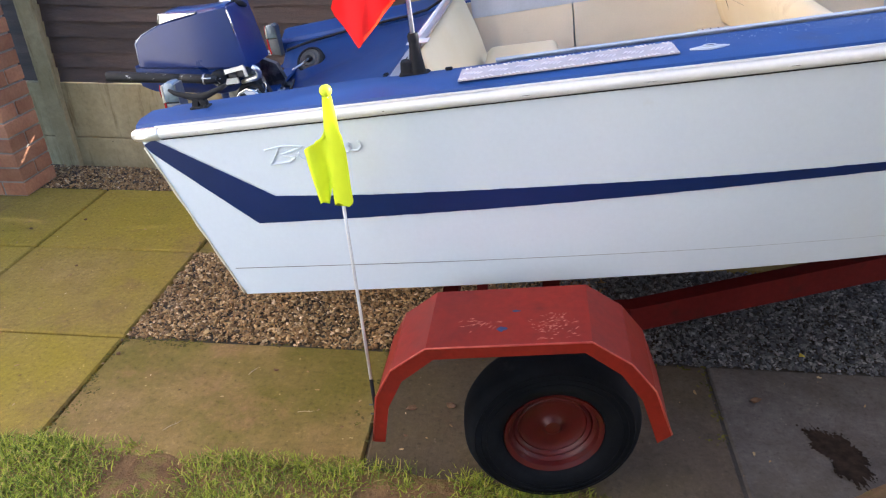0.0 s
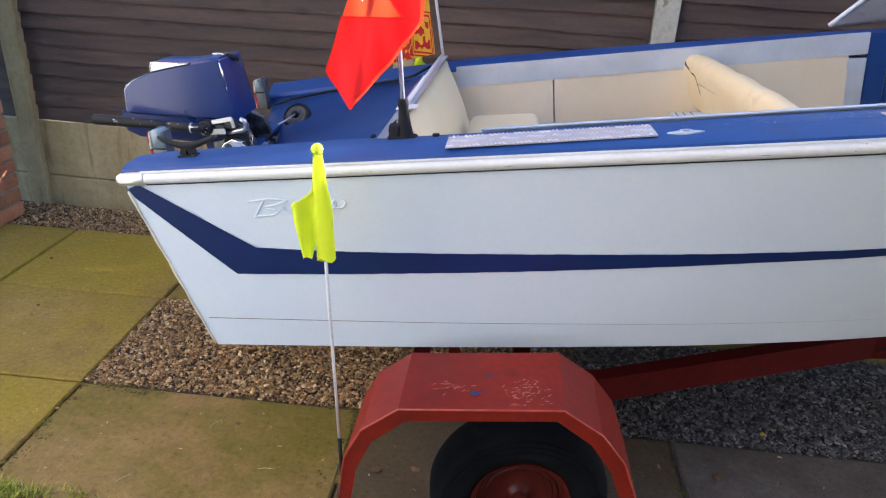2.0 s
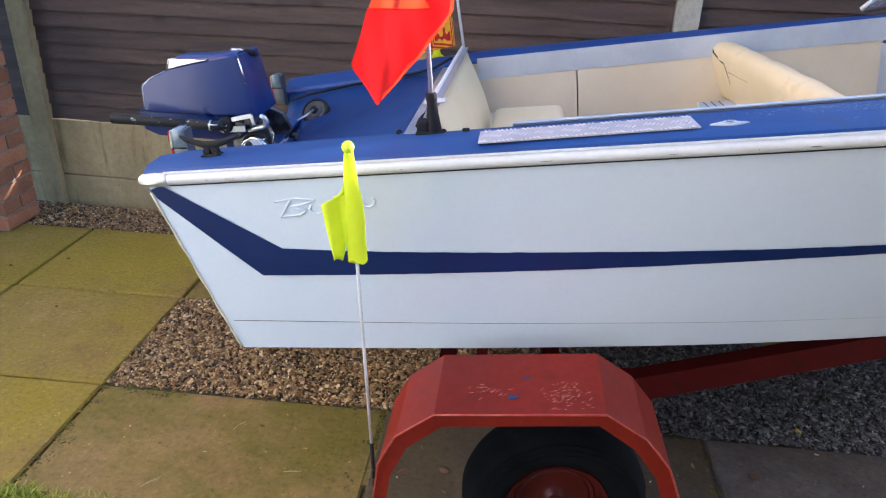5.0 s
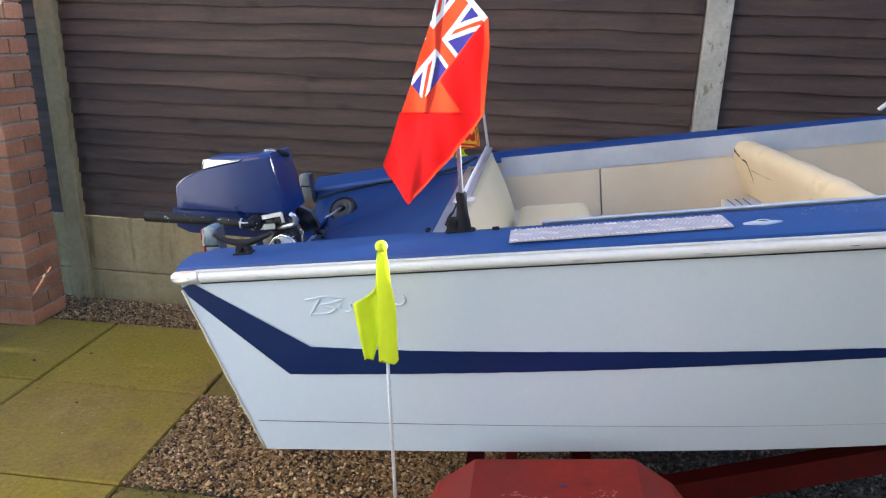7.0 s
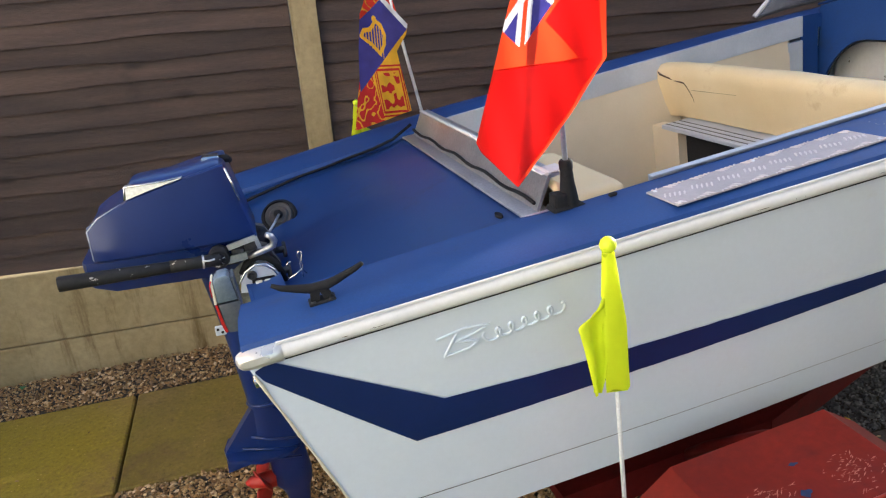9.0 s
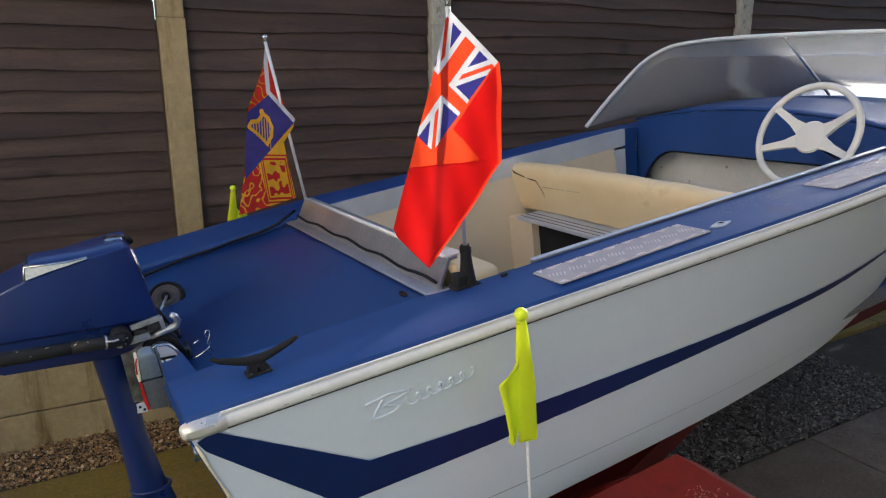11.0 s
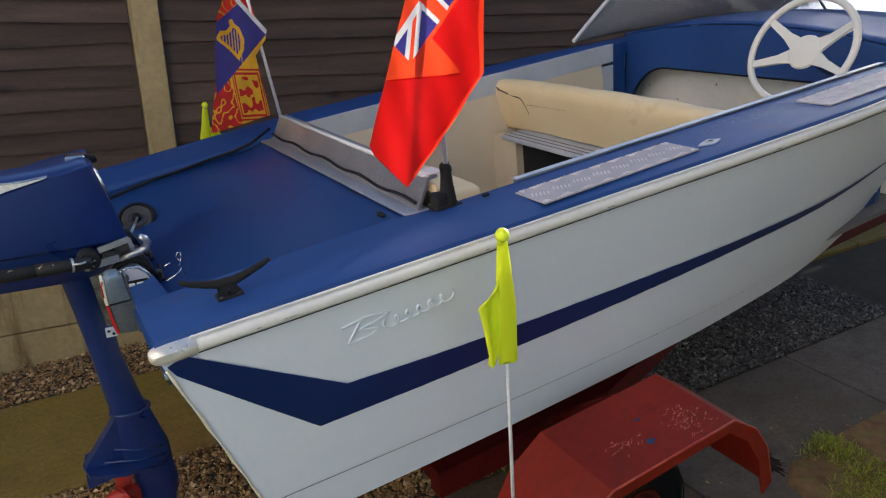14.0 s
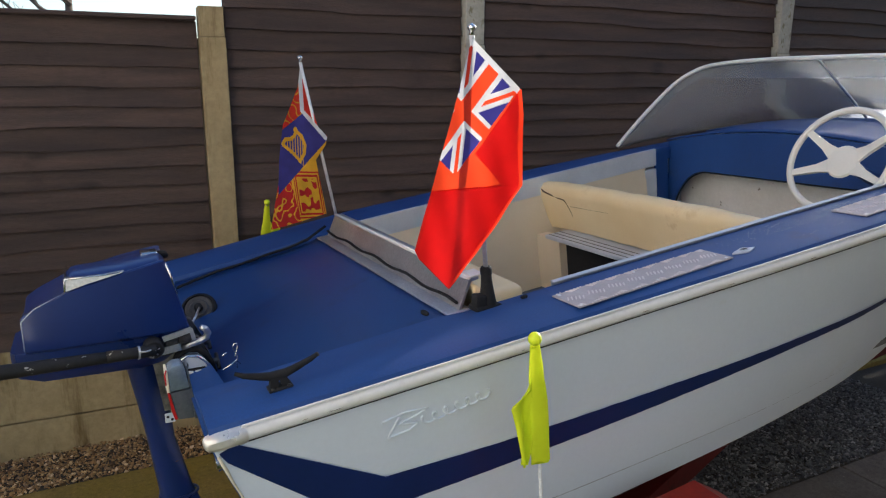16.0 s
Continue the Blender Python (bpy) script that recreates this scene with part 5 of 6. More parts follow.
# ---- marker poles with folded fluorescent pennants ----
def marker(s):
    top = Vector((-0.449, -0.171, 1.06))
    foot = Vector((-0.405, -0.2, 0.335))
    f = (lambda p: Vector(p)) if s < 0 else (lambda p: Vector((-0.933 - p[0], 1.414 - p[1], p[2] - 0.045 if p[2] > 0.5 else p[2])))
    t = thing("marker_pole", Matrix.Translation(f(foot)), "white rod with folded fluorescent yellow pennant on the mudguard", "flag pole", "marker poles")
    mid = foot.lerp(top, 0.13)
    part("rod", made_tube([f(mid), f(foot.lerp(top, 0.6)), f(top)], 0.0033, 10), ROD, t, "white fibreglass rod", smooth=True)
    part("foot", made_tube([f(foot + Vector((0, 0, -0.02))), f(mid)], 0.0042, 10), RUBBER, t, "black lower sleeve", smooth=True)
    for h in (0.0, 0.035):
        part("clip", made_tube([f(foot.lerp(top, h) + Vector((-0.012, -0.004, 0))), f(foot.lerp(top, h) + Vector((0.024, 0.0, 0)))], 0.0018, 6), CASTM, t, smooth=True)
    bm = bmesh.new()
    lathe(bm, Matrix.Translation(f(top)), [(0.0, -0.0115), (0.0058, -0.01), (0.01, -0.0058), (0.0115, 0), (0.01, 0.0058), (0.0058, 0.01), (0, 0.0115)], 20)
    part("ball", bm, FLUOBALL, t, "fluorescent yellow plastic ball", smooth=True)
    # pennant: sleeve over the rod and a drooping folded leaf
    axis = (foot - top).normalized()
    bm = bmesh.new()
    rings = []
    for k in range(15):
        q = 0.012 + 0.205 * k / 14
        c = top + axis * q
        w = 0.009 + 0.0095 * min(1.0, k / 7)
        rings.append([f(c + Vector((w * math.cos(a) + (0.002 if k > 4 else 0), 0.0075 * math.sin(a), 0.004 * math.sin(3 * a + k)))) for a in [2 * math.pi * i / 14 for i in range(14)]])
    loft(bm, rings)
    pen = part("pennant", bm, FLUO, t, "folded fluorescent yellow plastic pennant", smooth=True, auto=60)
    bm = bmesh.new()
    def leaf(u, v):
        q = 0.066 + 0.15 * v
        c = top + axis * q
        gap = 0.012 + 0.015 * (max(0.0, v - 0.6) / 0.4) ** 1.5
        wide = gap + (0.047 * min(1.0, v / 0.25) - 0.012 * max(0.0, v - 0.25) - gap + 0.012) * u
        fold = 0.012 * math.sin(u * 5.5) * min(1, v * 2)
        return f(c + Vector((-wide + 0.01 * u * v, -0.004 + fold, -0.02 * u * (v < 0.3) * (1 - v / 0.3) - 0.006 * math.sin(6 * u) * v)))
    sheet(bm, leaf, 16, 18)
    thick(bm, 0.0012)
    part("leaf", bm, FLUO, pen, smooth=True)


marker(-1)
marker(1)

# ---- outboard motor ----
motor = thing("outboard_motor", pose(-0.98, 0.685, 0.62), "blue outboard motor with chrome trim clamped to the transom", "outboard motor")
MC = 0.685
CY = 0.668
CREST = [(-1.228, 0.972), (-1.222, 0.983), (-1.137, 1.024), (-1.02, 1.054), (-0.95, 1.069), (-0.936, 1.07)]


def crest(x):
    return lerp_table(x, CREST)


def cowl_ring(x, hw, top):
    """Flat flanks up to a crisp crest, a low dome above; the front leans back."""
    zc, zb = crest(x), 0.898
    lean = 0.25 * max(0.0, min(1.0, (x + 1.05) / 0.11))
    out = []
    for y, z in [(-hw + 0.004, zb), (-hw, zb + 0.006), (-hw + 0.002, (zb + zc) / 2), (-hw + 0.006, zc - 0.003), (-hw + 0.009, zc), (-hw * 0.7, zc + top * 0.55), (-hw * 0.35, zc + top * 0.9)]:
        out.append((x + lean * (1.07 - z), y, z))
    out = out + [(x + lean * (1.07 - zc), 0.0, zc + top)] + [(a, -y, z) for a, y, z in out[::-1]]
    return [Vector((a, CY + y, z)) for a, y, z in out]


bm = bmesh.new()
loft(bm, [cowl_ring(x, hw, top) for x, hw, top in ((-1.228, 0.085, -0.01), (-1.225, 0.094, -0.006), (-1.2, 0.099, -0.004), (-1.137, 0.1, -0.002), (-1.08, 0.1, 0.0), (-1.02, 0.099, 0.0), (-0.97, 0.095, 0.0), (-0.945, 0.09, -0.001), (-0.939, 0.087, -0.003), (-0.936, 0.08, -0.008))])
cowl = part("cowl", bm, COWL, motor, "blue painted engine cowl with crisp edges", smooth=True, auto=28)
bm = bmesh.new()
loft(bm, [[Vector((x, y, z)) for y, z in ((CY - 0.096 + a, 0.8975), (CY + 0.096 - a, 0.8975), (CY + 0.096 - a, zl + 0.045), (CY + 0.08 - a, zl + 0.01), (CY + 0.05, zl), (CY - 0.05, zl), (CY - 0.08 + a, zl + 0.01), (CY - 0.096 + a, zl + 0.045))] for x, a, zl in ((-1.256, 0.03, 0.838), (-1.246, 0.012, 0.828), (-1.2, 0.0, 0.816), (-1.0, 0.0, 0.812), (-0.925, 0.02, 0.82))])
part("lower_pan", bm, COWL, motor, "blue lower engine pan", smooth=True, auto=40)
# low rounded hump along the top with a chrome vent on each flank
bm = bmesh.new()
hump = [(-1.134, 1.04, 0.072), (-1.129, 1.048, 0.078), (-1.118, 1.0515, 0.08), (-1.08, 1.054, 0.082), (-1.03, 1.0575, 0.084), (-0.985, 1.0645, 0.083), (-0.955, 1.069, 0.079), (-0.946, 1.067, 0.074)]
loft(bm, [[Vector((x, CY + y, z)) for y, z in ((-hw - 0.008, crest(x) - 0.008), (-hw, ze - 0.004), (-hw + 0.005, ze), (-hw * 0.8, ze + 0.004), (-hw * 0.4, ze + 0.006), (0, ze + 0.0045), (hw * 0.4, ze), (hw * 0.8, ze - 0.008), (hw - 0.005, ze - 0.013), (hw, ze - 0.018), (hw + 0.008, crest(x) - 0.012))] for x, ze, hw in hump])
part("hump", bm, COWL, cowl, smooth=True, auto=40)
wing = [(-1.139, 1.0245), (-1.137, 1.05), (-1.1, 1.051), (-1.062, 1.0525), (-1.022, 1.057), (-1.024, 1.0545), (-1.055, 1.047), (-1.095, 1.0375)]
bm = bmesh.new()
extrude_profile(bm, wing, lambda p: Vector((p[0], CY - (0.097 - 0.42 * (p[1] - crest(p[0]))), p[1])), lambda p: Vector((p[0], CY - 0.066, p[1])))
w = part("chrome_wing", bm, VENT, cowl, "dull metal vent trim with a bright rim")
part("wing_rim", made_tube([(x, CY - (0.0975 - 0.42 * (z - crest(x))), z) for x, z in wing[:5]], [0.0026, 0.0024, 0.0018, 0.0018, 0.0012], 6), CHROME, w, "bright rim", smooth=True)
part("chrome_back", made_box(-1.1405, -1.1345, CY - 0.08, CY + 0.075, 1.022, 1.0445, 0.002), CHROME, cowl, "bright chrome vent trim")
part("front_edge", made_tube([(-0.916, CY - 0.0905, 0.99), (-0.926, CY - 0.0885, 1.03), (-0.935, CY - 0.0855, 1.062)], 0.0026, 6), CHROME, cowl, "bright worn front edge", smooth=True)
part("aft_edge", made_tube([(-1.2265, CY - 0.0915, 0.905), (-1.2265, CY - 0.0885, 0.968), (-1.2, CY - 0.0915, 0.9935), (-1.15, CY - 0.092, 1.018)], [0.0015, 0.0016, 0.0014, 0.0006], 6), TRIM, cowl, "edge worn pale", smooth=True)
bm = bmesh.new()
box(bm, -0.982, -0.945, CY - 0.02, CY + 0.02, 1.0685, 1.0765, 0.003)
part("latch", bm, CHROME, cowl, "chrome cowl latch")
part("starter_grip", made_tube([(-0.944, CY + 0.0, 1.0675), (-0.93, CY + 0.012, 1.062), (-0.924, CY + 0.03, 1.054)], [0.007, 0.009, 0.006], 10), RUBBER, cowl, "black starter grip", smooth=True)
# leg
def leg_ring(xc, z, hx, hy):
    return [Vector((xc + hx * math.cos(a), MC + hy * math.sin(a) * (1 - 0.25 * math.cos(a)), z)) for a in [2 * math.pi * k / 20 for k in range(20)]]
bm = bmesh.new()
loft(bm, [leg_ring(*r) for r in ((-0.995, 0.83, 0.045, 0.05), (-0.993, 0.79, 0.043, 0.042), (-0.985, 0.7, 0.036, 0.034), (-0.974, 0.59, 0.032, 0.028), (-0.951, 0.45, 0.04, 0.026), (-0.947, 0.425, 0.044, 0.03))])
leg = part("leg", bm, COWL, motor, "blue painted drive leg", smooth=True, auto=50)
part("leg_band", made_tube([(-0.944 + 0.046 * math.cos(a), MC + 0.031 * math.sin(a), 0.43) for a in [2 * math.pi * k / 24 for k in range(24)]], 0.004, 6, False, True), COWL, leg, smooth=True)
bm = bmesh.new()
loft(bm, [leg_ring(*r) for r in ((-0.943, 0.424, 0.042, 0.026), (-0.935, 0.35, 0.055, 0.024), (-0.93, 0.31, 0.062, 0.024), (-0.915, 0.25, 0.05, 0.022), (-0.91, 0.2, 0.052, 0.026), (-0.91, 0.165, 0.05, 0.026), (-0.905, 0.14, 0.036, 0.012), (-0.9, 0.07, 0.022, 0.005))])
part("gearcase", bm, COWL, leg, smooth=True, auto=60)
plate_pts = [(-1.07, 0), (-1.06, -0.05), (-0.98, -0.07), (-0.9, -0.045), (-0.868, 0), (-0.9, 0.045), (-0.98, 0.07), (-1.06, 0.05)]
bm = bmesh.new()
extrude_profile(bm, plate_pts, lambda p: Vector((p[0], MC + p[1], 0.285 - 0.12 * (p[0] + 0.97))), lambda p: Vector((p[0], MC + p[1], 0.294 - 0.12 * (p[0] + 0.97))))
part("cavitation_plate", bm, COWL, leg, "blue anti-cavitation plate")
bm = bmesh.new()
extrude_profile(bm, [(-1.068, 0.245), (-1.066, 0.305), (-0.985, 0.415), (-0.94, 0.42), (-0.93, 0.27)], lambda p: Vector((p[0], MC - 0.016, p[1])), lambda p: Vector((p[0], MC + 0.016, p[1])))
part("exhaust_fin", bm, COWL, leg)
bm = bmesh.new()
for z in (0.30, 0.33, 0.36):
    tube(bm, [(-1.05 + (z - 0.3) * 0.9, MC - 0.02, z - 0.02), (-0.95, MC - 0.028, z - 0.035), (-0.88, MC - 0.022, z - 0.05)], 0.003, 6)
part("rib", bm, COWL, leg, smooth=True)
prop = part("propeller", made_tube([(-0.955, MC, 0.185), (-0.98, MC, 0.186), (-1.02, MC, 0.188), (-1.035, MC, 0.189)], [0.024, 0.023, 0.016, 0.004], 16), PROPR, motor, "red painted three-bladed propeller", smooth=True)
for k in range(3):
    a = radians(25 + 120 * k)
    bm = bmesh.new()
    def blade(u, v, a=a):
        r = 0.02 + 0.066 * u
        tw_ = radians(38 - 12 * u)
        w = (v - 0.5) * 0.075 * math.sin(math.pi * min(1, 0.25 + 0.7 * u)) 
        aa = a + w / max(r, 0.03) * math.cos(tw_)
        return Vector((-0.99 + w * math.sin(tw_), MC + r * math.cos(aa), 0.186 + r * math.sin(aa)))
    sheet(bm, blade, 8, 6)
    thick(bm, 0.003)
    part("blade", bm, PROPR, prop, smooth=True)
# clamp bracket, steering arm, tiller
for y in (MC - 0.085, MC + 0.06):
    bm = bmesh.new()
    extrude_profile(bm, [(-0.985, 0.86), (-0.93, 0.89), (-0.875, 0.87), (-0.85, 0.82), (-0.865, 0.79), (-0.9, 0.80), (-0.93, 0.70), (-0.965, 0.70)], lambda p: Vector((p[0], y, p[1])), lambda p: Vector((p[0], y + 0.022, p[1])))
    br = part("clamp_bracket", bm, CLAMPM, motor, "worn cast metal transom clamp")
for y in (MC - 0.074, MC + 0.071):
    part("clamp_screw", made_tube([(-0.86, y, 0.80), (-0.835, y, 0.80)], 0.009, 8), CASTM, br, smooth=True)
    part("screw_bar", made_tube([(-0.835, y - 0.022, 0.79), (-0.835, y + 0.022, 0.81)], 0.005, 8), CASTM, br, smooth=True)
bar = part("carry_bar", bar_between((-0.957, 0.55, 0.896), (-0.896, 0.545, 0.912), 0.006, 0.012), ALU, motor, "bare aluminium handle bar")
part("bar_tab", bar_between((-0.8975, 0.545, 0.914), (-0.891, 0.545, 0.886), 0.005, 0.009), ALU, bar)
part("carry_loop", made_tube([(-0.874, 0.552, 0.912), (-0.864, 0.556, 0.905), (-0.859, 0.56, 0.893), (-0.863, 0.564, 0.881), (-0.875, 0.566, 0.875), (-0.896, 0.568, 0.869), (-0.918, 0.568, 0.862)], [0.006, 0.0075, 0.0085, 0.0085, 0.008, 0.0075, 0.006], 10), ALU, bar, "bare aluminium handle loop", smooth=True)
part("lower_plate", bar_between((-0.968, 0.552, 0.866), (-0.92, 0.552, 0.872), 0.006, 0.016), ALU, bar, "scratched metal plate")
# arched clamp cover with its boss and white tabs
cover = [(-0.948, 0.782), (-0.945, 0.806), (-0.93, 0.828), (-0.908, 0.84), (-0.885, 0.836), (-0.868, 0.82), (-0.856, 0.795), (-0.85, 0.772)]
bm = bmesh.new()
extrude_profile(bm, cover, lambda p: Vector((p[0], 0.562, p[1])), lambda p: Vector((p[0], 0.6, p[1])))
arch = part("clamp_cover", bm, TRIM, motor, "pale metal clamp cover")
part("cover_rim", made_tube([(x, 0.564, z + 0.002) for x, z in cover], [0.002, 0.003, 0.0036, 0.004, 0.004, 0.004, 0.0034, 0.002], 8), CHROME, arch, "bright rim", smooth=True)
part("cover_band", made_tube([(x + 0.004, 0.583, z + 0.013) for x, z in cover[1:]], [0.006, 0.008, 0.009, 0.009, 0.008, 0.007, 0.005], 8), RUBBER, arch, "black rubber band", smooth=True)
# Thin black plate stands in for the shade inside the recess.
part("recess", made_box(-0.92, -0.87, 0.5585, 0.5615, 0.782, 0.812, 0.001), RUBBER, arch, "black plate standing for the recess's shade")
for x in (-0.9055, -0.8865):
    part("tab", made_box(x - 0.0075, x + 0.0075, 0.549, 0.5575, 0.788, 0.8075, 0.0015), WHEELW, arch, "white plastic tab")
bm = bmesh.new()
lathe(bm, Matrix.Translation((-0.918, 0.5615, 0.82)) @ Matrix.Rotation(radians(90), 4, "X"), [(0, 0.003), (0.003, 0.003), (0.0035, 0.0008), (0.0065, 0.0008), (0.007, 0.004), (0.0095, 0.0045), (0.011, 0.002), (0.011, -0.001), (0, -0.001)], 22)
part("boss", bm, CASTM, arch, "dark ringed boss", smooth=True, auto=40)
# tiller lying along the cowl
bm = bmesh.new()
lathe(bm, Matrix.Translation((-0.978, MC - 0.135, 0.878)) @ Matrix.Rotation(radians(90), 4, "X"), [(0, -0.024), (0.021, -0.024), (0.023, -0.008), (0.023, 0.006), (0.019, 0.012), (0.014, 0.012), (0.013, 0.016), (0.006, 0.018), (0, 0.018)], 24)
piv = part("tiller_pivot", bm, TILLB, motor, "worn black tiller pivot", smooth=True, auto=40)
for a in range(5):
    d = Vector((math.cos(a * 1.26 + 0.3), 0, math.sin(a * 1.26 + 0.3)))
    part("pivot_rib", made_tube([Vector((-0.978, 0.5345, 0.878)) + d * 0.004, Vector((-0.978, 0.5345, 0.878)) + d * 0.013], [0.0028, 0.0014], 6), ALU, piv, "bare metal rib", smooth=True)
till = part("tiller", made_tube([(-0.975, 0.532, 0.88), (-1.0, 0.526, 0.882), (-1.03, 0.521, 0.884), (-1.075, 0.514, 0.887)], [0.011, 0.0135, 0.0125, 0.0135], 12), TILLB, motor, "chipped black tiller arm", smooth=True)
part("collar", made_tube([(-1.008, 0.5245, 0.8826), (-1.012, 0.524, 0.883)], 0.0148, 14), ALU, till, "bare metal collar", smooth=True, auto=40)
part("tie_wire", made_tube([(-1.01, 0.508, 0.89), (-0.996, 0.5095, 0.888), (-0.985, 0.512, 0.889)], 0.0022, 6), ALU, till, smooth=True)
bm = bmesh.new()
tube(bm, [(-1.07, 0.5145, 0.8866), (-1.072, 0.514, 0.8867), (-1.13, 0.507, 0.8895), (-1.2, 0.499, 0.893), (-1.278, 0.49, 0.897), (-1.28, 0.4898, 0.897)], [0.011, 0.0125, 0.0135, 0.0145, 0.0155, 0.0148], 14)
part("grip", bm, TILLB, till, "chipped black tiller grip", smooth=True, auto=40)
for x, z, w, h in ((-0.938, 0.878, 0.014, 0.011), (-0.91, 0.892, 0.014, 0.013), (-0.955, 0.862, 0.016, 0.008)):
    part("linkage", made_box(x - w, x + w, 0.553, 0.6, z - h, z + h, 0.006, None, 2), CASTM, motor, "greasy steering linkage", smooth=True, auto=40)
clip = part("safety_ring", made_tube([(-0.8119, 0.4726, 0.8302), (-0.8128, 0.4726, 0.847), (-0.8088, 0.4726, 0.8603), (-0.8154, 0.4726, 0.8718), (-0.8185, 0.4726, 0.8824), (-0.8154, 0.4726, 0.8895), (-0.8101, 0.4726, 0.8886), (-0.8083, 0.4726, 0.8806), (-0.811, 0.4726, 0.8709), (-0.8154, 0.4726, 0.8603), (-0.8119, 0.4726, 0.8488), (-0.8039, 0.4726, 0.8381)], 0.0013, 6), CHROME, motor, "bent wire safety clip", smooth=True)
part("wire_end", made_tube([(-0.8119, 0.4726, 0.8496), (-0.8269, 0.4726, 0.839), (-0.8446, 0.4726, 0.8311)], 0.002, 6), CHROME, clip, smooth=True)
part("wire_end", made_tube([(-0.8446, 0.4726, 0.8638), (-0.8331, 0.4726, 0.87)], 0.002, 6), CHROME, clip, smooth=True)

# ---- tail lamps on the transom ----
def tail_lamp(s):
    yc, zo, xo = (0.24, 0.0, 0.0) if s < 0 else (1.13, -0.045, -0.055)
    t = thing("tail_lamp", pose(-0.94 + xo, yc, 0.88 + zo), "weathered trailer tail lamp with red and pale lens", "lamp", "tail lamps")
    def cut(pts, hw, bevel):
        bm = bmesh.new()
        extrude_profile(bm, pts, lambda p: Vector((p[0] + xo, yc - hw, p[1] + zo)), lambda p: Vector((p[0] + xo, yc + hw, p[1] + zo)))
        bmesh.ops.bevel(bm, geom=list(bm.edges), offset=bevel, segments=2, affect="EDGES", profile=0.6)
        return bm
    part("housing", cut([(-0.9445, 0.952), (-0.951, 0.959), (-0.966, 0.958), (-0.9745, 0.951), (-0.9735, 0.909), (-0.9385, 0.9115)], 0.019, 0.003), LAMPH, t, "upper plastic housing, coloured blue-grey for the sky's reflection", smooth=True, auto=40)
    part("housing", cut([(-0.9365, 0.909), (-0.973, 0.9065), (-0.9675, 0.87), (-0.963, 0.852), (-0.9345, 0.85)], 0.0185, 0.002), LAMPD, t, "dark grey lower housing", smooth=True, auto=40)
    part("lens", cut([(-0.978, 0.907), (-0.9735, 0.907), (-0.968, 0.872), (-0.964, 0.854), (-0.969, 0.853), (-0.9735, 0.87)], 0.02, 0.001), REDLENS, t, "red lens")
    part("lens", cut([(-0.979, 0.95), (-0.975, 0.951), (-0.974, 0.9085), (-0.9785, 0.9085)], 0.02, 0.001), LAMPW, t, "pale lens")
    part("lens_edge", made_tube([(-0.977 + xo, yc - 0.0203, 0.953 + zo), (-0.98 + xo, yc - 0.0203, 0.945 + zo), (-0.9795 + xo, yc - 0.0203, 0.924 + zo)], 0.0013, 6), REDLENS, t, smooth=True)
    part("gasket", cut([(-0.944, 0.955), (-0.94, 0.955), (-0.929, 0.848), (-0.934, 0.848), (-0.9378, 0.91)], 0.0192, 0.0008), LAMPD, t, "dark grey gasket")
    b = part("bracket", made_box(-0.986 + xo, -0.968 + xo, yc - 0.019, yc - 0.015, 0.85 + zo, 0.868 + zo, 0.001), TRIM, t, "drilled pale metal bracket")
    for x, z in ((-0.981, 0.862), (-0.974, 0.856)):
        part("bolt", made_tube([(x + xo, yc - 0.0205, z + zo), (x + xo, yc - 0.017, z + zo)], 0.0025, 8), RUBBER, b)


tail_lamp(-1)
tail_lamp(1)

# ---- flags on short staffs ----
def hung(origin, across, down, left, right, wave, amp, back=0.0):
    """A hanging cloth: its left and right edges as (along, below) in metres from the staff's head."""
    o, d, w = Vector(origin), Vector(across).normalized(), Vector(down).normalized()
    n = d.cross(w).normalized()
    q0, q1 = left[0][1], left[-1][1]

    def spot(u, v):
        q = q0 + (q1 - q0) * v
        a = lerp_table(q, [(b, p) for p, b in left])
        b = lerp_table(q, [(b, p) for p, b in right])
        return a + (b - a) * u, q

    def f(u, v):
        p, q = spot(u, v)
        ripple = amp * (math.sin(wave * (p + 0.35 * q)) + 0.4 * math.sin(2.3 * wave * (p - 0.2 * q) + 1)) * min(1.0, q * 6)
        return o + d * p + w * q + n * (ripple + back)
    return f, spot


def near_line(a, b, pts, width):
    """Whether (a, b) lies within width of a broken line."""
    for (x0, y0), (x1, y1) in zip(pts, pts[1:]):
        dx, dy = x1 - x0, y1 - y0
        t = min(1.0, max(0.0, ((a - x0) * dx + (b - y0) * dy) / (dx * dx + dy * dy)))
        if math.hypot(a - x0 - t * dx, b - y0 - t * dy) < width:
            return True
    return False


def side_of(p, q, a, b):
    """Positive below the line from a to b."""
    return (b[0] - a[0]) * (q - a[1]) - (b[1] - a[1]) * (p - a[0])


def ensign(p, q):
    """A crossed canton that slants with the hanging cloth, on a red field; a white hem on the hoist."""
    ax, ay = 0.0034, -0.0009
    hx, hy, fx, fy = 0.0861, 0.0882, -0.1329, 0.1655
    det = hx * fy - hy * fx
    a = ((p - ax) * fy - (q - ay) * fx) / det
    b = (hx * (q - ay) - hy * (p - ax)) / det
    if b < 0.045 and a < 1.03:
        return 1
    if not (0 <= a <= 1 and b <= 1):
        return 0
    x, y = ((b - 0.045) / 0.955 - 0.5) * 2, a - 0.5
    if abs(x) < 0.11 or abs(y) < 0.11:
        return 0
    if abs(x) < 0.19 or abs(y) < 0.19:
        return 1
    near = min(abs(y - x / 2), abs(y + x / 2))
    return 0 if near < 0.035 else 1 if near < 0.115 else 2


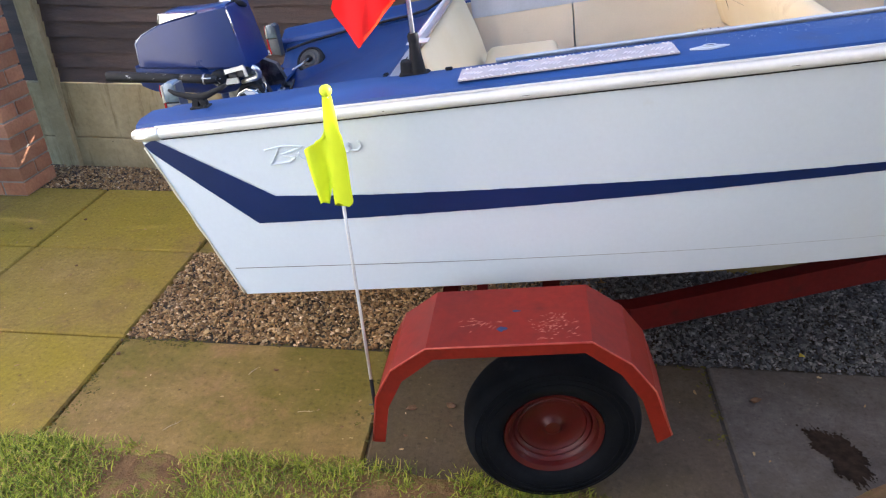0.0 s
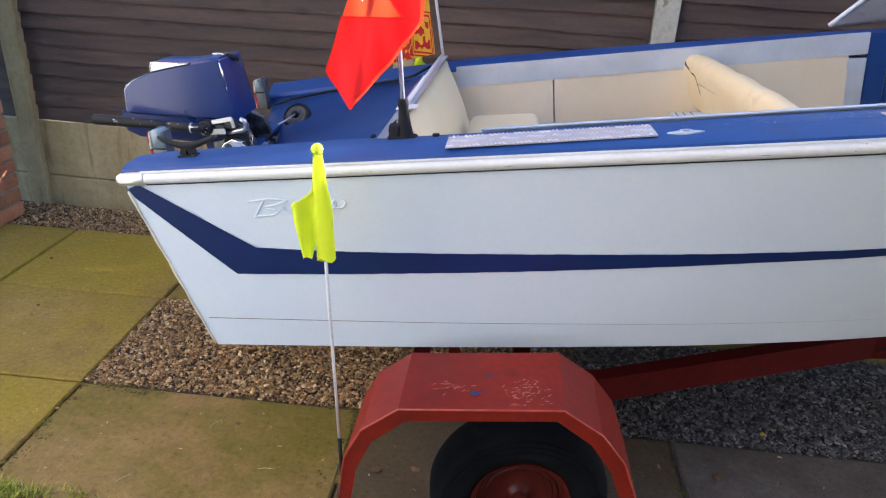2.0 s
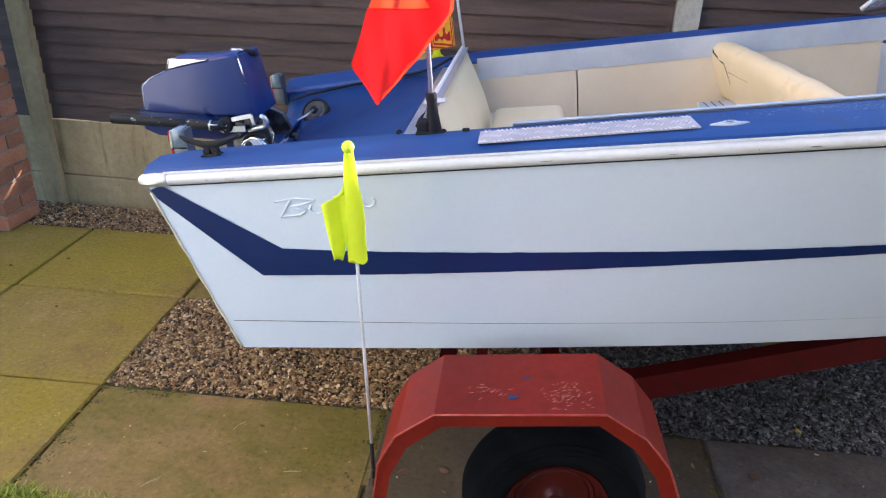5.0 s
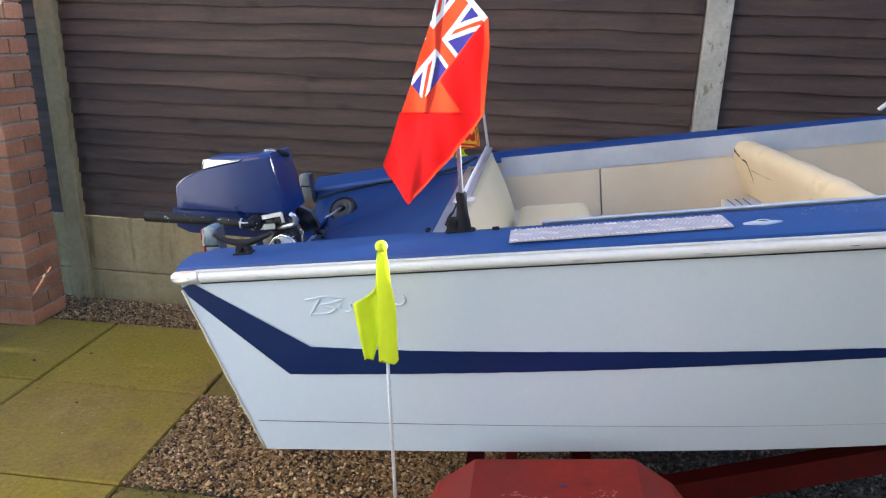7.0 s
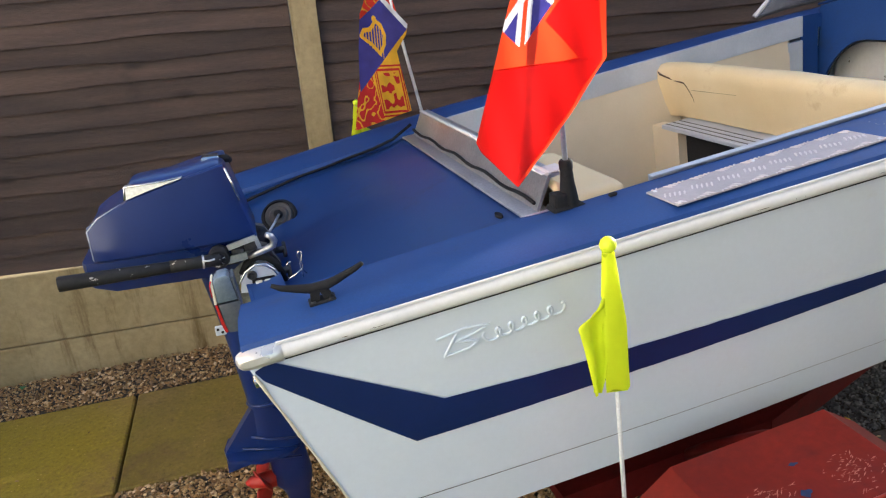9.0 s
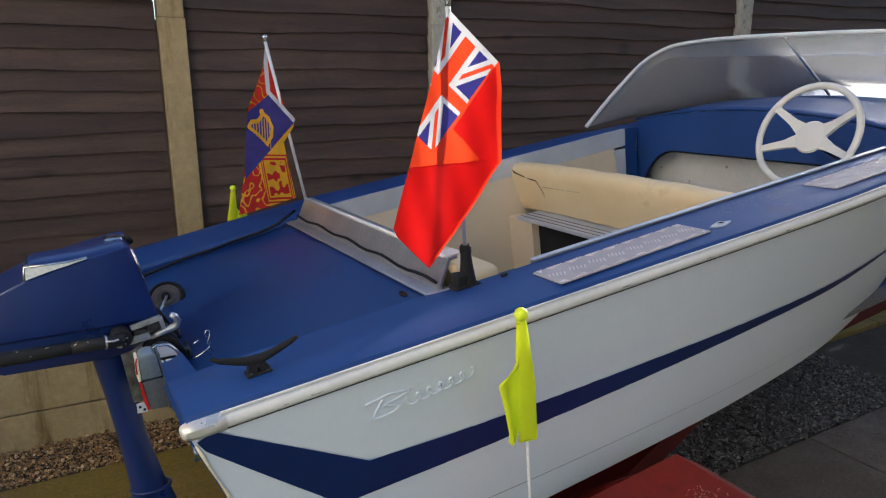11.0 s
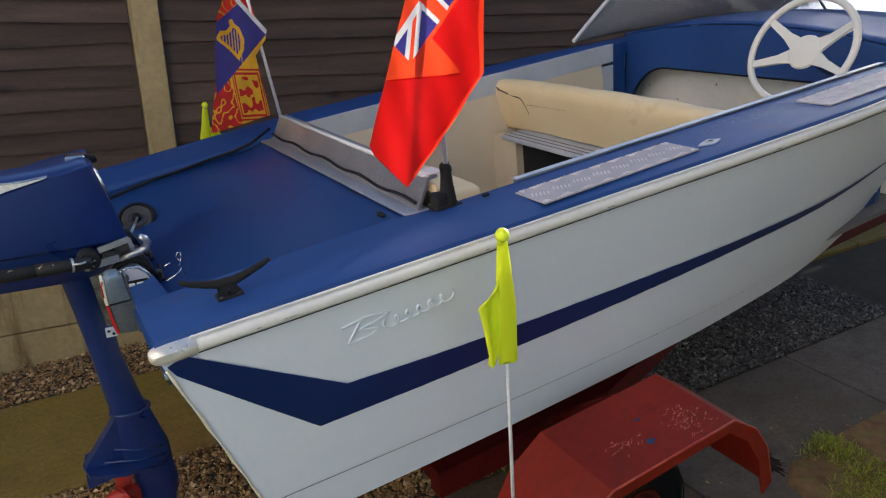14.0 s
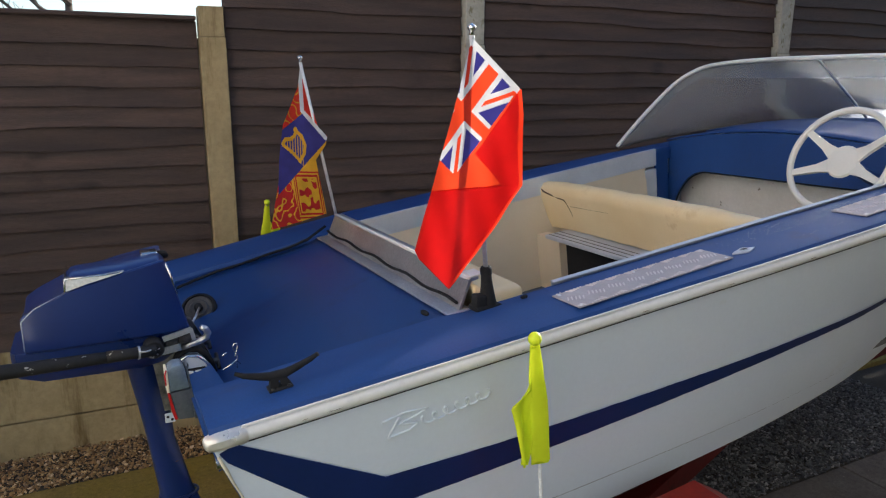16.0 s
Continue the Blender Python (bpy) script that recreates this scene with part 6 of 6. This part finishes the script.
def harp(a, b):
    wing = near_line(a, b, [(-0.95, 0.12), (-0.7, 0.42), (-0.3, 0.4), (0.0, 0.62), (0.15, 0.85)], 0.12)
    body = near_line(a, b, [(0.12, 0.9), (0.6, 0.6), (0.88, 0.05), (0.8, -0.45), (0.4, -0.92)], 0.12)
    board = near_line(a, b, [(-0.92, 0.05), (-0.2, -0.4), (0.4, -0.92)], 0.1)
    head = math.hypot(a - 0.1, b - 0.98) < 0.17
    inside = b > -0.95 - 0.78 * (a - 0.4) - 0.1 and b < 0.5 + 0.3 * a and a < 0.7
    return wing or body or board or head or (inside and math.sin(a * 30) > 0.45)


def heraldry(p, q):
    """Quarters in hanging folds: a blue quarter with a gold harp, gold and red fields with plain curls."""
    if near_line(p, q, [(0.0005, 0.0), (-0.0027, 0.0513), (-0.0007, 0.1515), (0.0752, 0.2388)], 0.0062):
        return 1
    curl = abs(noise.noise((p * 46 + 3, q * 42, 1.7))) < 0.085
    over_hem = p > 0.0 and q < 0.1515 + (p + 0.0007) * 1.15
    if over_hem:
        return 0
    upper = q < 0.2163 - (p + 0.0722) * 0.79 if p > -0.0722 else q < 0.2163
    if upper:
        return 3 if curl else 0
    if side_of(p, q, (0.0727, 0.2494), (-0.0661, 0.3999)) > 0 and p > -0.09:
        return 3 if harp((p + 0.03) / 0.04, (0.2640 - q) / 0.053) else 2
    if side_of(p, q, (-0.0439, 0.3846), (-0.0187, 0.5019)) < 0:
        e = max(abs(p - 0.012 - 0.12 * (q - 0.42)) / 0.047, abs(q - 0.425) / 0.085)
        if 0.72 < e < 0.8 or 0.86 < e < 0.92:
            return 4
        return 4 if e < 0.64 and noise.noise((p * 62, q * 42, 4)) > 0.05 else 3
    return 3 if curl else 4


def flag(name, foot, top, layers, design, label, holder):
    t = thing(name, Matrix.Translation(foot), label, "flag")
    f, p = Vector(foot), Vector(top)
    part("staff", made_tube([f, p], 0.005, 10), STAFFM, t, "satin metal staff", smooth=True)
    bm = bmesh.new()
    lathe(bm, Matrix.Translation(p), [(0, -0.002), (0.006, 0.0), (0.004, 0.006), (0.0085, 0.011), (0.0085, 0.016), (0.0, 0.022)], 14)
    part("finial", bm, CHROME, t, "small metal finial", smooth=True)
    if holder:
        d = (f - p).normalized()
        bm = bmesh.new()
        tube(bm, [f - d * 0.012, f - d * 0.008, f + d * 0.004, f + d * 0.008, f + d * 0.03, f + d * 0.066, f + d * 0.078], [0.010, 0.0125, 0.0125, 0.0112, 0.013, 0.018, 0.021], 14)
        h = part("holder", bm, RUBBER, t, "black rod holder bolted to the deck", smooth=True, auto=40)
        part("clamp_block", made_box(f.x - 0.03, f.x - 0.004, f.y - 0.016, f.y + 0.012, f.z - 0.075, f.z - 0.046, 0.006, None, 2), RUBBER, h, "black clamp block")
        part("foot_plate", made_box(f.x - 0.032, f.x + 0.034, f.y - 0.02, f.y + 0.02, f.z - 0.083, f.z - 0.07, 0.004), RUBBER, h)
    for k, (shape, spot, nu, nv) in enumerate(layers):
        bm = bmesh.new()
        sheet(bm, shape, nu, nv, (lambda u, v: design(*spot(u, v))) if k == 0 else (lambda u, v: 0))
        part("cloth" if k == 0 else "folded_cloth", bm, [FRED, FWHITE, FBLUE, FGOLD, FDRED], t, "" if k == 0 else "half of the flag folded behind", smooth=True)
    part("cord", made_tube([p + Vector((0, 0, 0.002)), layers[0][0](0.5, 0.0)], 0.002, 6), ROD, t, smooth=True)
    return t


HEAD, ACROSS, DOWN = (-0.387, 0.163, 1.537), (0.9684, -0.2494, 0), (0, -0.1, -1)
front = hung(HEAD, ACROSS, DOWN, [(0.0036, -0.0039), (-0.0066, 0.0114), (-0.0324, 0.1), (-0.0728, 0.2239), (-0.1301, 0.3971), (-0.1231, 0.4136), (-0.0665, 0.4756)], [(0.0036, -0.0039), (0.0928, 0.0873), (0.097, 0.1376), (0.0916, 0.2753), (0.0245, 0.3678), (-0.0665, 0.4756)], 44, 0.0045)
behind = hung(HEAD, ACROSS, DOWN, [(0.091, 0.0886), (-0.0038, 0.2124), (0.0476, 0.2742), (-0.0925, 0.2815), (-0.1305, 0.3971), (-0.1235, 0.4136), (-0.068, 0.4756)], [(0.0938, 0.0886), (0.0978, 0.1376), (0.0924, 0.2753), (0.0253, 0.3678), (-0.066, 0.4756)], 44, 0.0045, -0.005)
flag("red_ensign", (-0.343, 0.17, 1.075), (-0.386, 0.168, 1.55), [(*front, 220, 260), (*behind, 60, 120)], ensign, "red flag with a crossed blue corner on a metal staff", True)
crest = hung((-0.440, 1.195, 1.522), (0.9, -0.436, 0), (0, 0, -1), [(0.0005, 0.0009), (-0.0111, 0.0767), (-0.0638, 0.1954), (-0.0833, 0.3116), (-0.0892, 0.3869), (-0.121, 0.5434)], [(0.0025, 0.0009), (0.0192, 0.1021), (0.049, 0.2001), (0.0786, 0.2325), (0.0724, 0.26), (0.0397, 0.3079), (0.0667, 0.4884), (-0.1167, 0.5434)], 34, 0.006)
flag("heraldic_flag", (-0.346, 1.163, 1.018), (-0.440, 1.195, 1.522), [(*crest, 180, 300)], heraldry, "quartered red, gold and blue heraldic flag on a metal staff", False)

# ---- beyond the fence: pale houses and bare twigs ----
def far_house(x, y, w, d, h, turn, label):
    t = thing("house", pose(x, y, 0, 0, 0, turn), label, "house", "far houses")
    bm = made_box(-w / 2, w / 2, -d / 2, d / 2, 0, h)
    part("wall", bm, HOUSEW, t, local=True)
    bm = bmesh.new()
    extrude_profile(bm, [(-d / 2 - 0.3, h), (0, h + d * 0.36), (d / 2 + 0.3, h)], lambda p: Vector((-w / 2 - 0.2, p[0], p[1])), lambda p: Vector((w / 2 + 0.2, p[0], p[1])))
    part("roof", bm, ROOFT, t, local=True)
    part("chimney", made_box(w * 0.2, w * 0.2 + 0.6, -0.3, 0.3, h + d * 0.25, h + d * 0.36 + 0.7), BRICK, t, local=True)
    for k in range(3):
        for z in (1.0, 3.4):
            xx = -w / 2 + w * (k + 0.5) / 3
            part("window", made_box(xx - 0.6, xx + 0.6, -d / 2 - 0.05, -d / 2 + 0.02, z, z + 1.1), PALEWIN, t, local=True)


far_house(-9.0, 34.0, 9.0, 7.0, 4.8, 6, "pale rendered house with a grey roof beyond the fence")
far_house(-22.0, 36.0, 9.0, 7.0, 4.8, -4, "pale rendered house with a grey roof further along")


def bare_tree(x, y, h, seed):
    t = thing("bare_tree", pose(x, y, 0), "bare winter tree with thin twigs behind the fence", "tree", "bare trees")
    rnd = random.Random(seed)
    bm = bmesh.new()
    trunk = [Vector((0, 0, 0)), Vector((0.05, 0, h * 0.3)), Vector((-0.03, 0.05, h * 0.6)), Vector((0.02, 0.0, h))]
    tube(bm, trunk, [0.07, 0.05, 0.035, 0.01], 8)
    part("trunk", bm, BARK, t, smooth=True, local=True)
    bm = bmesh.new()
    def grow(p, d, l, r, depth):
        pts = [p]
        for k in range(3):
            d = (d + Vector((rnd.uniform(-0.25, 0.25), rnd.uniform(-0.25, 0.25), rnd.uniform(-0.05, 0.2)))).normalized()
            pts.append(pts[-1] + d * l / 3)
        tube(bm, pts, [r, r * 0.8, r * 0.6, r * 0.35], 5)
        if depth:
            for k in range(3):
                grow(pts[rnd.randint(1, 3)], (d + Vector((rnd.uniform(-0.9, 0.9), rnd.uniform(-0.9, 0.9), rnd.uniform(-0.2, 0.6)))).normalized(), l * 0.6, r * 0.5, depth - 1)
    for k in range(9):
        z = h * (0.35 + 0.6 * k / 9)
        a = rnd.uniform(0, 6.28)
        grow(Vector((0, 0, z)), Vector((math.cos(a), math.sin(a), 0.6)).normalized(), h * 0.3, 0.02, 2)
    part("crown", bm, BARK, t, local=True)["kind"] = "stuff"


bare_tree(-1.1, 5.2, 2.7, 5)
bare_tree(-4.6, 6.4, 3.0, 8)

# ---- gravel ----
gravel = tagged(new("gravel"), "loose brown gravel beside the paving, coloured grey where shaded", "gravel", "", "structure")
BEDS = ((-1.445, 2.3, 0.46, 1.045), (-2.66, 2.3, 1.65, 1.93))
for x0, x1, y0, y1 in BEDS:
    bm = bmesh.new()
    sheet(bm, lambda u, v: Vector((x0 + (x1 - x0) * u, y0 + (y1 - y0) * v, -0.012 + 0.004 * noise.noise((u * 60, v * 10, 1)))), 90, 14)
    part("gravel_bed", bm, GRIT, gravel)
ico = bmesh.new()
bmesh.ops.create_icosphere(ico, subdivisions=1, radius=1)
ico_v = [v.co.copy() for v in ico.verts]
ico_f = [[v.index for v in f.verts] for f in ico.faces]
ico.free()
rng = np.random.RandomState(4)
shapes = []
for k in range(14):
    off = Vector((k * 7.3, 1.1, 2.7))
    shapes.append([Vector((v.x * 1.32, v.y * 0.92, v.z * 0.6)) * (1 + 0.75 * noise.noise(v * 1.5 + off)) for v in ico_v])
stone_meshes = []
for k in range(14):
    me = bpy.data.meshes.new("pebble")
    me.from_pydata([tuple(v) for v in shapes[k]], [], ico_f)
    me.materials.append(PEBBLE1)
    stone_meshes.append(me)


dull_stones = [m.copy() for m in stone_meshes]
for m in dull_stones:
    m.materials[0] = RUSTY


def stone_at(x0, x1, y0, y1):
    r = 0.0028 + 0.0062 * rng.rand() ** 3.2
    return (x0 + rng.rand() * (x1 - x0), y0 + rng.rand() * (y1 - y0), -0.009 + rng.rand() * 0.011, r, rng.rand() * 6.28, rng.randn() * 0.35, rng.randn() * 0.35)


verts, faces, kinds = [], [], []
for (x0, x1, y0, y1), count in zip(BEDS, (50000, 21000)):
    for k in range(count):
        x, y, z, r, a, b, c = stone_at(x0, x1, y0, y1)
        # Stones in the boat's shade take the grey copy, blended in at random.
        grey = 1 if y < 1.2 and x + 0.5 * rng.rand() > 0.25 else 0
        m = Matrix.Translation((x, y, z)) @ Euler((b, c, a)).to_matrix().to_4x4() @ Matrix.Scale(r, 4)
        base = len(verts)
        verts.extend(tuple(m @ v) for v in shapes[k % 14])
        faces.extend([[i + base for i in f] for f in ico_f])
        kinds.extend([grey] * len(ico_f))
me = bpy.data.meshes.new("loose_gravel")
me.from_pydata(verts, [], faces)
me.materials.append(PEBBLES)
me.materials.append(SHADED_PEBBLES)
me.polygons.foreach_set("material_index", kinds)
loose = new("loose_gravel", me)
loose.parent = gravel
loose["kind"] = "stuff"
for k in range(260):
    x, y, z, r, a, b, c = stone_at(-1.35, -0.2, 0.48, 0.95)
    ob = new("pebble", stone_meshes[k % 14])
    ob.parent = gravel
    ob.matrix_basis = Matrix.Translation((x, y, z + 0.006)) @ Euler((b, c, a)).to_matrix().to_4x4() @ Matrix.Scale(r * 1.15, 4)
for x, y, r in ((-0.397, 0.178, 0.0125), (-0.286, 0.2, 0.0115), (-0.4, 0.07, 0.005), (-1.42, 0.36, 0.007), (-0.86, 0.32, 0.006), (-1.9, 0.9, 0.006), (-2.3, 1.2, 0.008), (-2.1, 1.3, 0.007), (0.6, 0.3, 0.013)):
    ob = new("stray_stone", dull_stones[int(abs(x * 10)) % 14])
    ob.parent = gravel
    ob.matrix_basis = Matrix.Translation((x, y, r * 0.5)) @ Matrix.Scale(r, 4)

# a few fallen leaves and twigs
def fallen_leaf(x, y, z, turn, size, label, mat=LEAFY):
    t = thing("fallen_leaf", pose(x, y, z, 6, -5, turn), label, "leaf", "fallen leaves")
    bm = bmesh.new()
    rings = []
    for i in range(9):
        q = i / 8
        w = size * 0.42 * math.sin(math.pi * min(1.0, q * 0.98 + 0.015)) ** 0.8
        rings.append([Vector((size * (q - 0.5), w * c, 0.18 * abs(c) * w + 0.004 * math.sin(5 * q))) for c in (-1, -0.5, 0, 0.5, 1)])
    loft(bm, rings, False, False)
    thick(bm, 0.0006)
    part("blade", bm, mat, t, smooth=True, local=True)
    part("stalk", made_tube([(size * 0.48, 0, 0.001), (size * 0.62, 0.003, 0.002), (size * 0.78, 0.008, 0.001)], 0.0008, 5), TWIGM, t, local=True)


fallen_leaf(0.803, 0.523, 0.006, 20, 0.022, "small yellow leaf lying on the gravel")
fallen_leaf(-1.9, 1.87, 0.008, 80, 0.03, "small green leaf on gravel beside the fence", LEAFG)


def twig(x, y, turn, length):
    t = thing("twig", pose(x, y, 0.002, 0, 0, turn), "thin pale dry twig lying on the paving", "twig", "twigs")
    part("stem", made_tube([(-length / 2, 0, 0), (-length * 0.1, length * 0.06, 0.001), (length * 0.2, length * 0.02, 0.001), (length / 2, length * 0.1, 0)], [0.0008, 0.0014, 0.0012, 0.0005], 6), TWIGM, t, smooth=True, local=True)
    part("side_shoot", made_tube([(length * 0.1, length * 0.03, 0.001), (length * 0.2, length * 0.16, 0.002)], [0.001, 0.0004], 5), TWIGM, t, local=True)


twig(-0.93, 0.31, 60, 0.045)
twig(-0.71, 0.139, 5, 0.05)
twig(-1.08, 0.05, 45, 0.06)

# crumbs and bits of dead leaf lying on the paving
verts, faces = [], []
for k in range(420):
    x, y = -2.6 + rng.rand() * 3.9, 0.0 + rng.rand() * 1.6
    if x > -1.44 and y > 0.44:
        continue
    r, a = 0.0012 + 0.0035 * rng.rand() ** 3, rng.rand() * 6.28
    m = Matrix.Translation((x, y, r * 0.5 + 0.0015)) @ Matrix.Rotation(a, 4, "Z") @ Matrix.Diagonal((r * 1.5, r, r * 0.8, 1))
    base = len(verts)
    verts.extend(tuple(m @ v) for v in shapes[k % 14])
    faces.extend([[i + base for i in f] for f in ico_f])
me = bpy.data.meshes.new("crumbs")
me.from_pydata(verts, [], faces)
me.materials.append(PEBBLES)
tagged(new("crumbs", me), "scattered grit and crumbs lying on the paving", "grit", "", "stuff")

# low moss creeping in from the slab edges
verts, faces = [], []
EDGES = [(x0, x1, y0, y1) for x0, x1 in ((-1.45, -0.5), (-0.5, 0.49)) for y0, y1 in ((-0.12, 0.455),)]
for k in range(20000):
    x0, x1, y0, y1 = EDGES[int(rng.rand() * len(EDGES))]
    x, y = x0 + rng.rand() * (x1 - x0), y0 + rng.rand() * (y1 - y0)
    d = min(x - x0, x1 - x, y - y0, y1 - y)
    thin = 0.75 * noise.noise((x * 5.5, y * 5.5, 3.0)) + 0.45 * noise.noise((x * 19, y * 19, 6.0)) - d * 7.5
    if thin < -0.12 + 0.3 * rng.rand():
        continue
    r, a = 0.0016 + 0.0036 * rng.rand() ** 2, rng.rand() * 6.28
    m = Matrix.Translation((x, y, 0.0005)) @ Matrix.Rotation(a, 4, "Z") @ Matrix.Diagonal((r * 1.4, r, r * 0.35, 1))
    base = len(verts)
    verts.extend(tuple(m @ v) for v in shapes[k % 14])
    faces.extend([[i + base for i in f] for f in ico_f])
me = bpy.data.meshes.new("moss")
me.from_pydata(verts, [], faces)
me.materials.append(MOSS)
tagged(new("moss", me), "dark low moss creeping over the slab edges", "moss", "", "stuff")

# ---- grass ----
verts, faces = [], []
for k in range(90000):
    x = -2.5 + rng.rand() * 3.6
    y = lawn_edge(x) + 0.012 - 0.6 * rng.rand() ** 1.4
    dens = noise.noise((x * 3.2, y * 4.0, 2)) + 0.35 * noise.noise((x * 9, y * 9, 7)) + (0.5 if x < -1.12 else 0.58 if x < -0.5 else 0.2)
    if dens < 0.02 + 0.55 * rng.rand() or (y > lawn_edge(x) - 0.01 and dens < 0.22):
        continue
    h, a, lean = 0.008 + 0.024 * rng.rand() ** 1.8 + (0.012 * rng.rand() if x < -1.12 else 0.0), rng.rand() * 6.28, 0.3 + rng.rand() * 1.1
    zb = lawn_z(x, y) - 0.003
    w = 0.0011 + 0.0012 * rng.rand()
    dx, dy = math.cos(a), math.sin(a)
    b = len(verts)
    for q in (0.0, 0.4, 0.75):
        ox, oy, oz = dx * lean * h * q * q, dy * lean * h * q * q, h * q * (1 - 0.2 * q * lean)
        ww = w * (1 - 0.55 * q)
        verts += [(x + ox - dy * ww, y + oy + dx * ww, oz + zb), (x + ox + dy * ww, y + oy - dx * ww, oz + zb)]
    verts.append((x + dx * lean * h, y + dy * lean * h, h * (1 - 0.2 * lean) + zb))
    faces += [(b, b + 1, b + 3, b + 2), (b + 2, b + 3, b + 5, b + 4), (b + 4, b + 5, b + 6)]
me = bpy.data.meshes.new("grass")
me.from_pydata(verts, [], faces)
me.materials.append(GRASS)
tagged(new("grass", me), "short patchy green grass at the paving edge", "grass", "", "stuff")
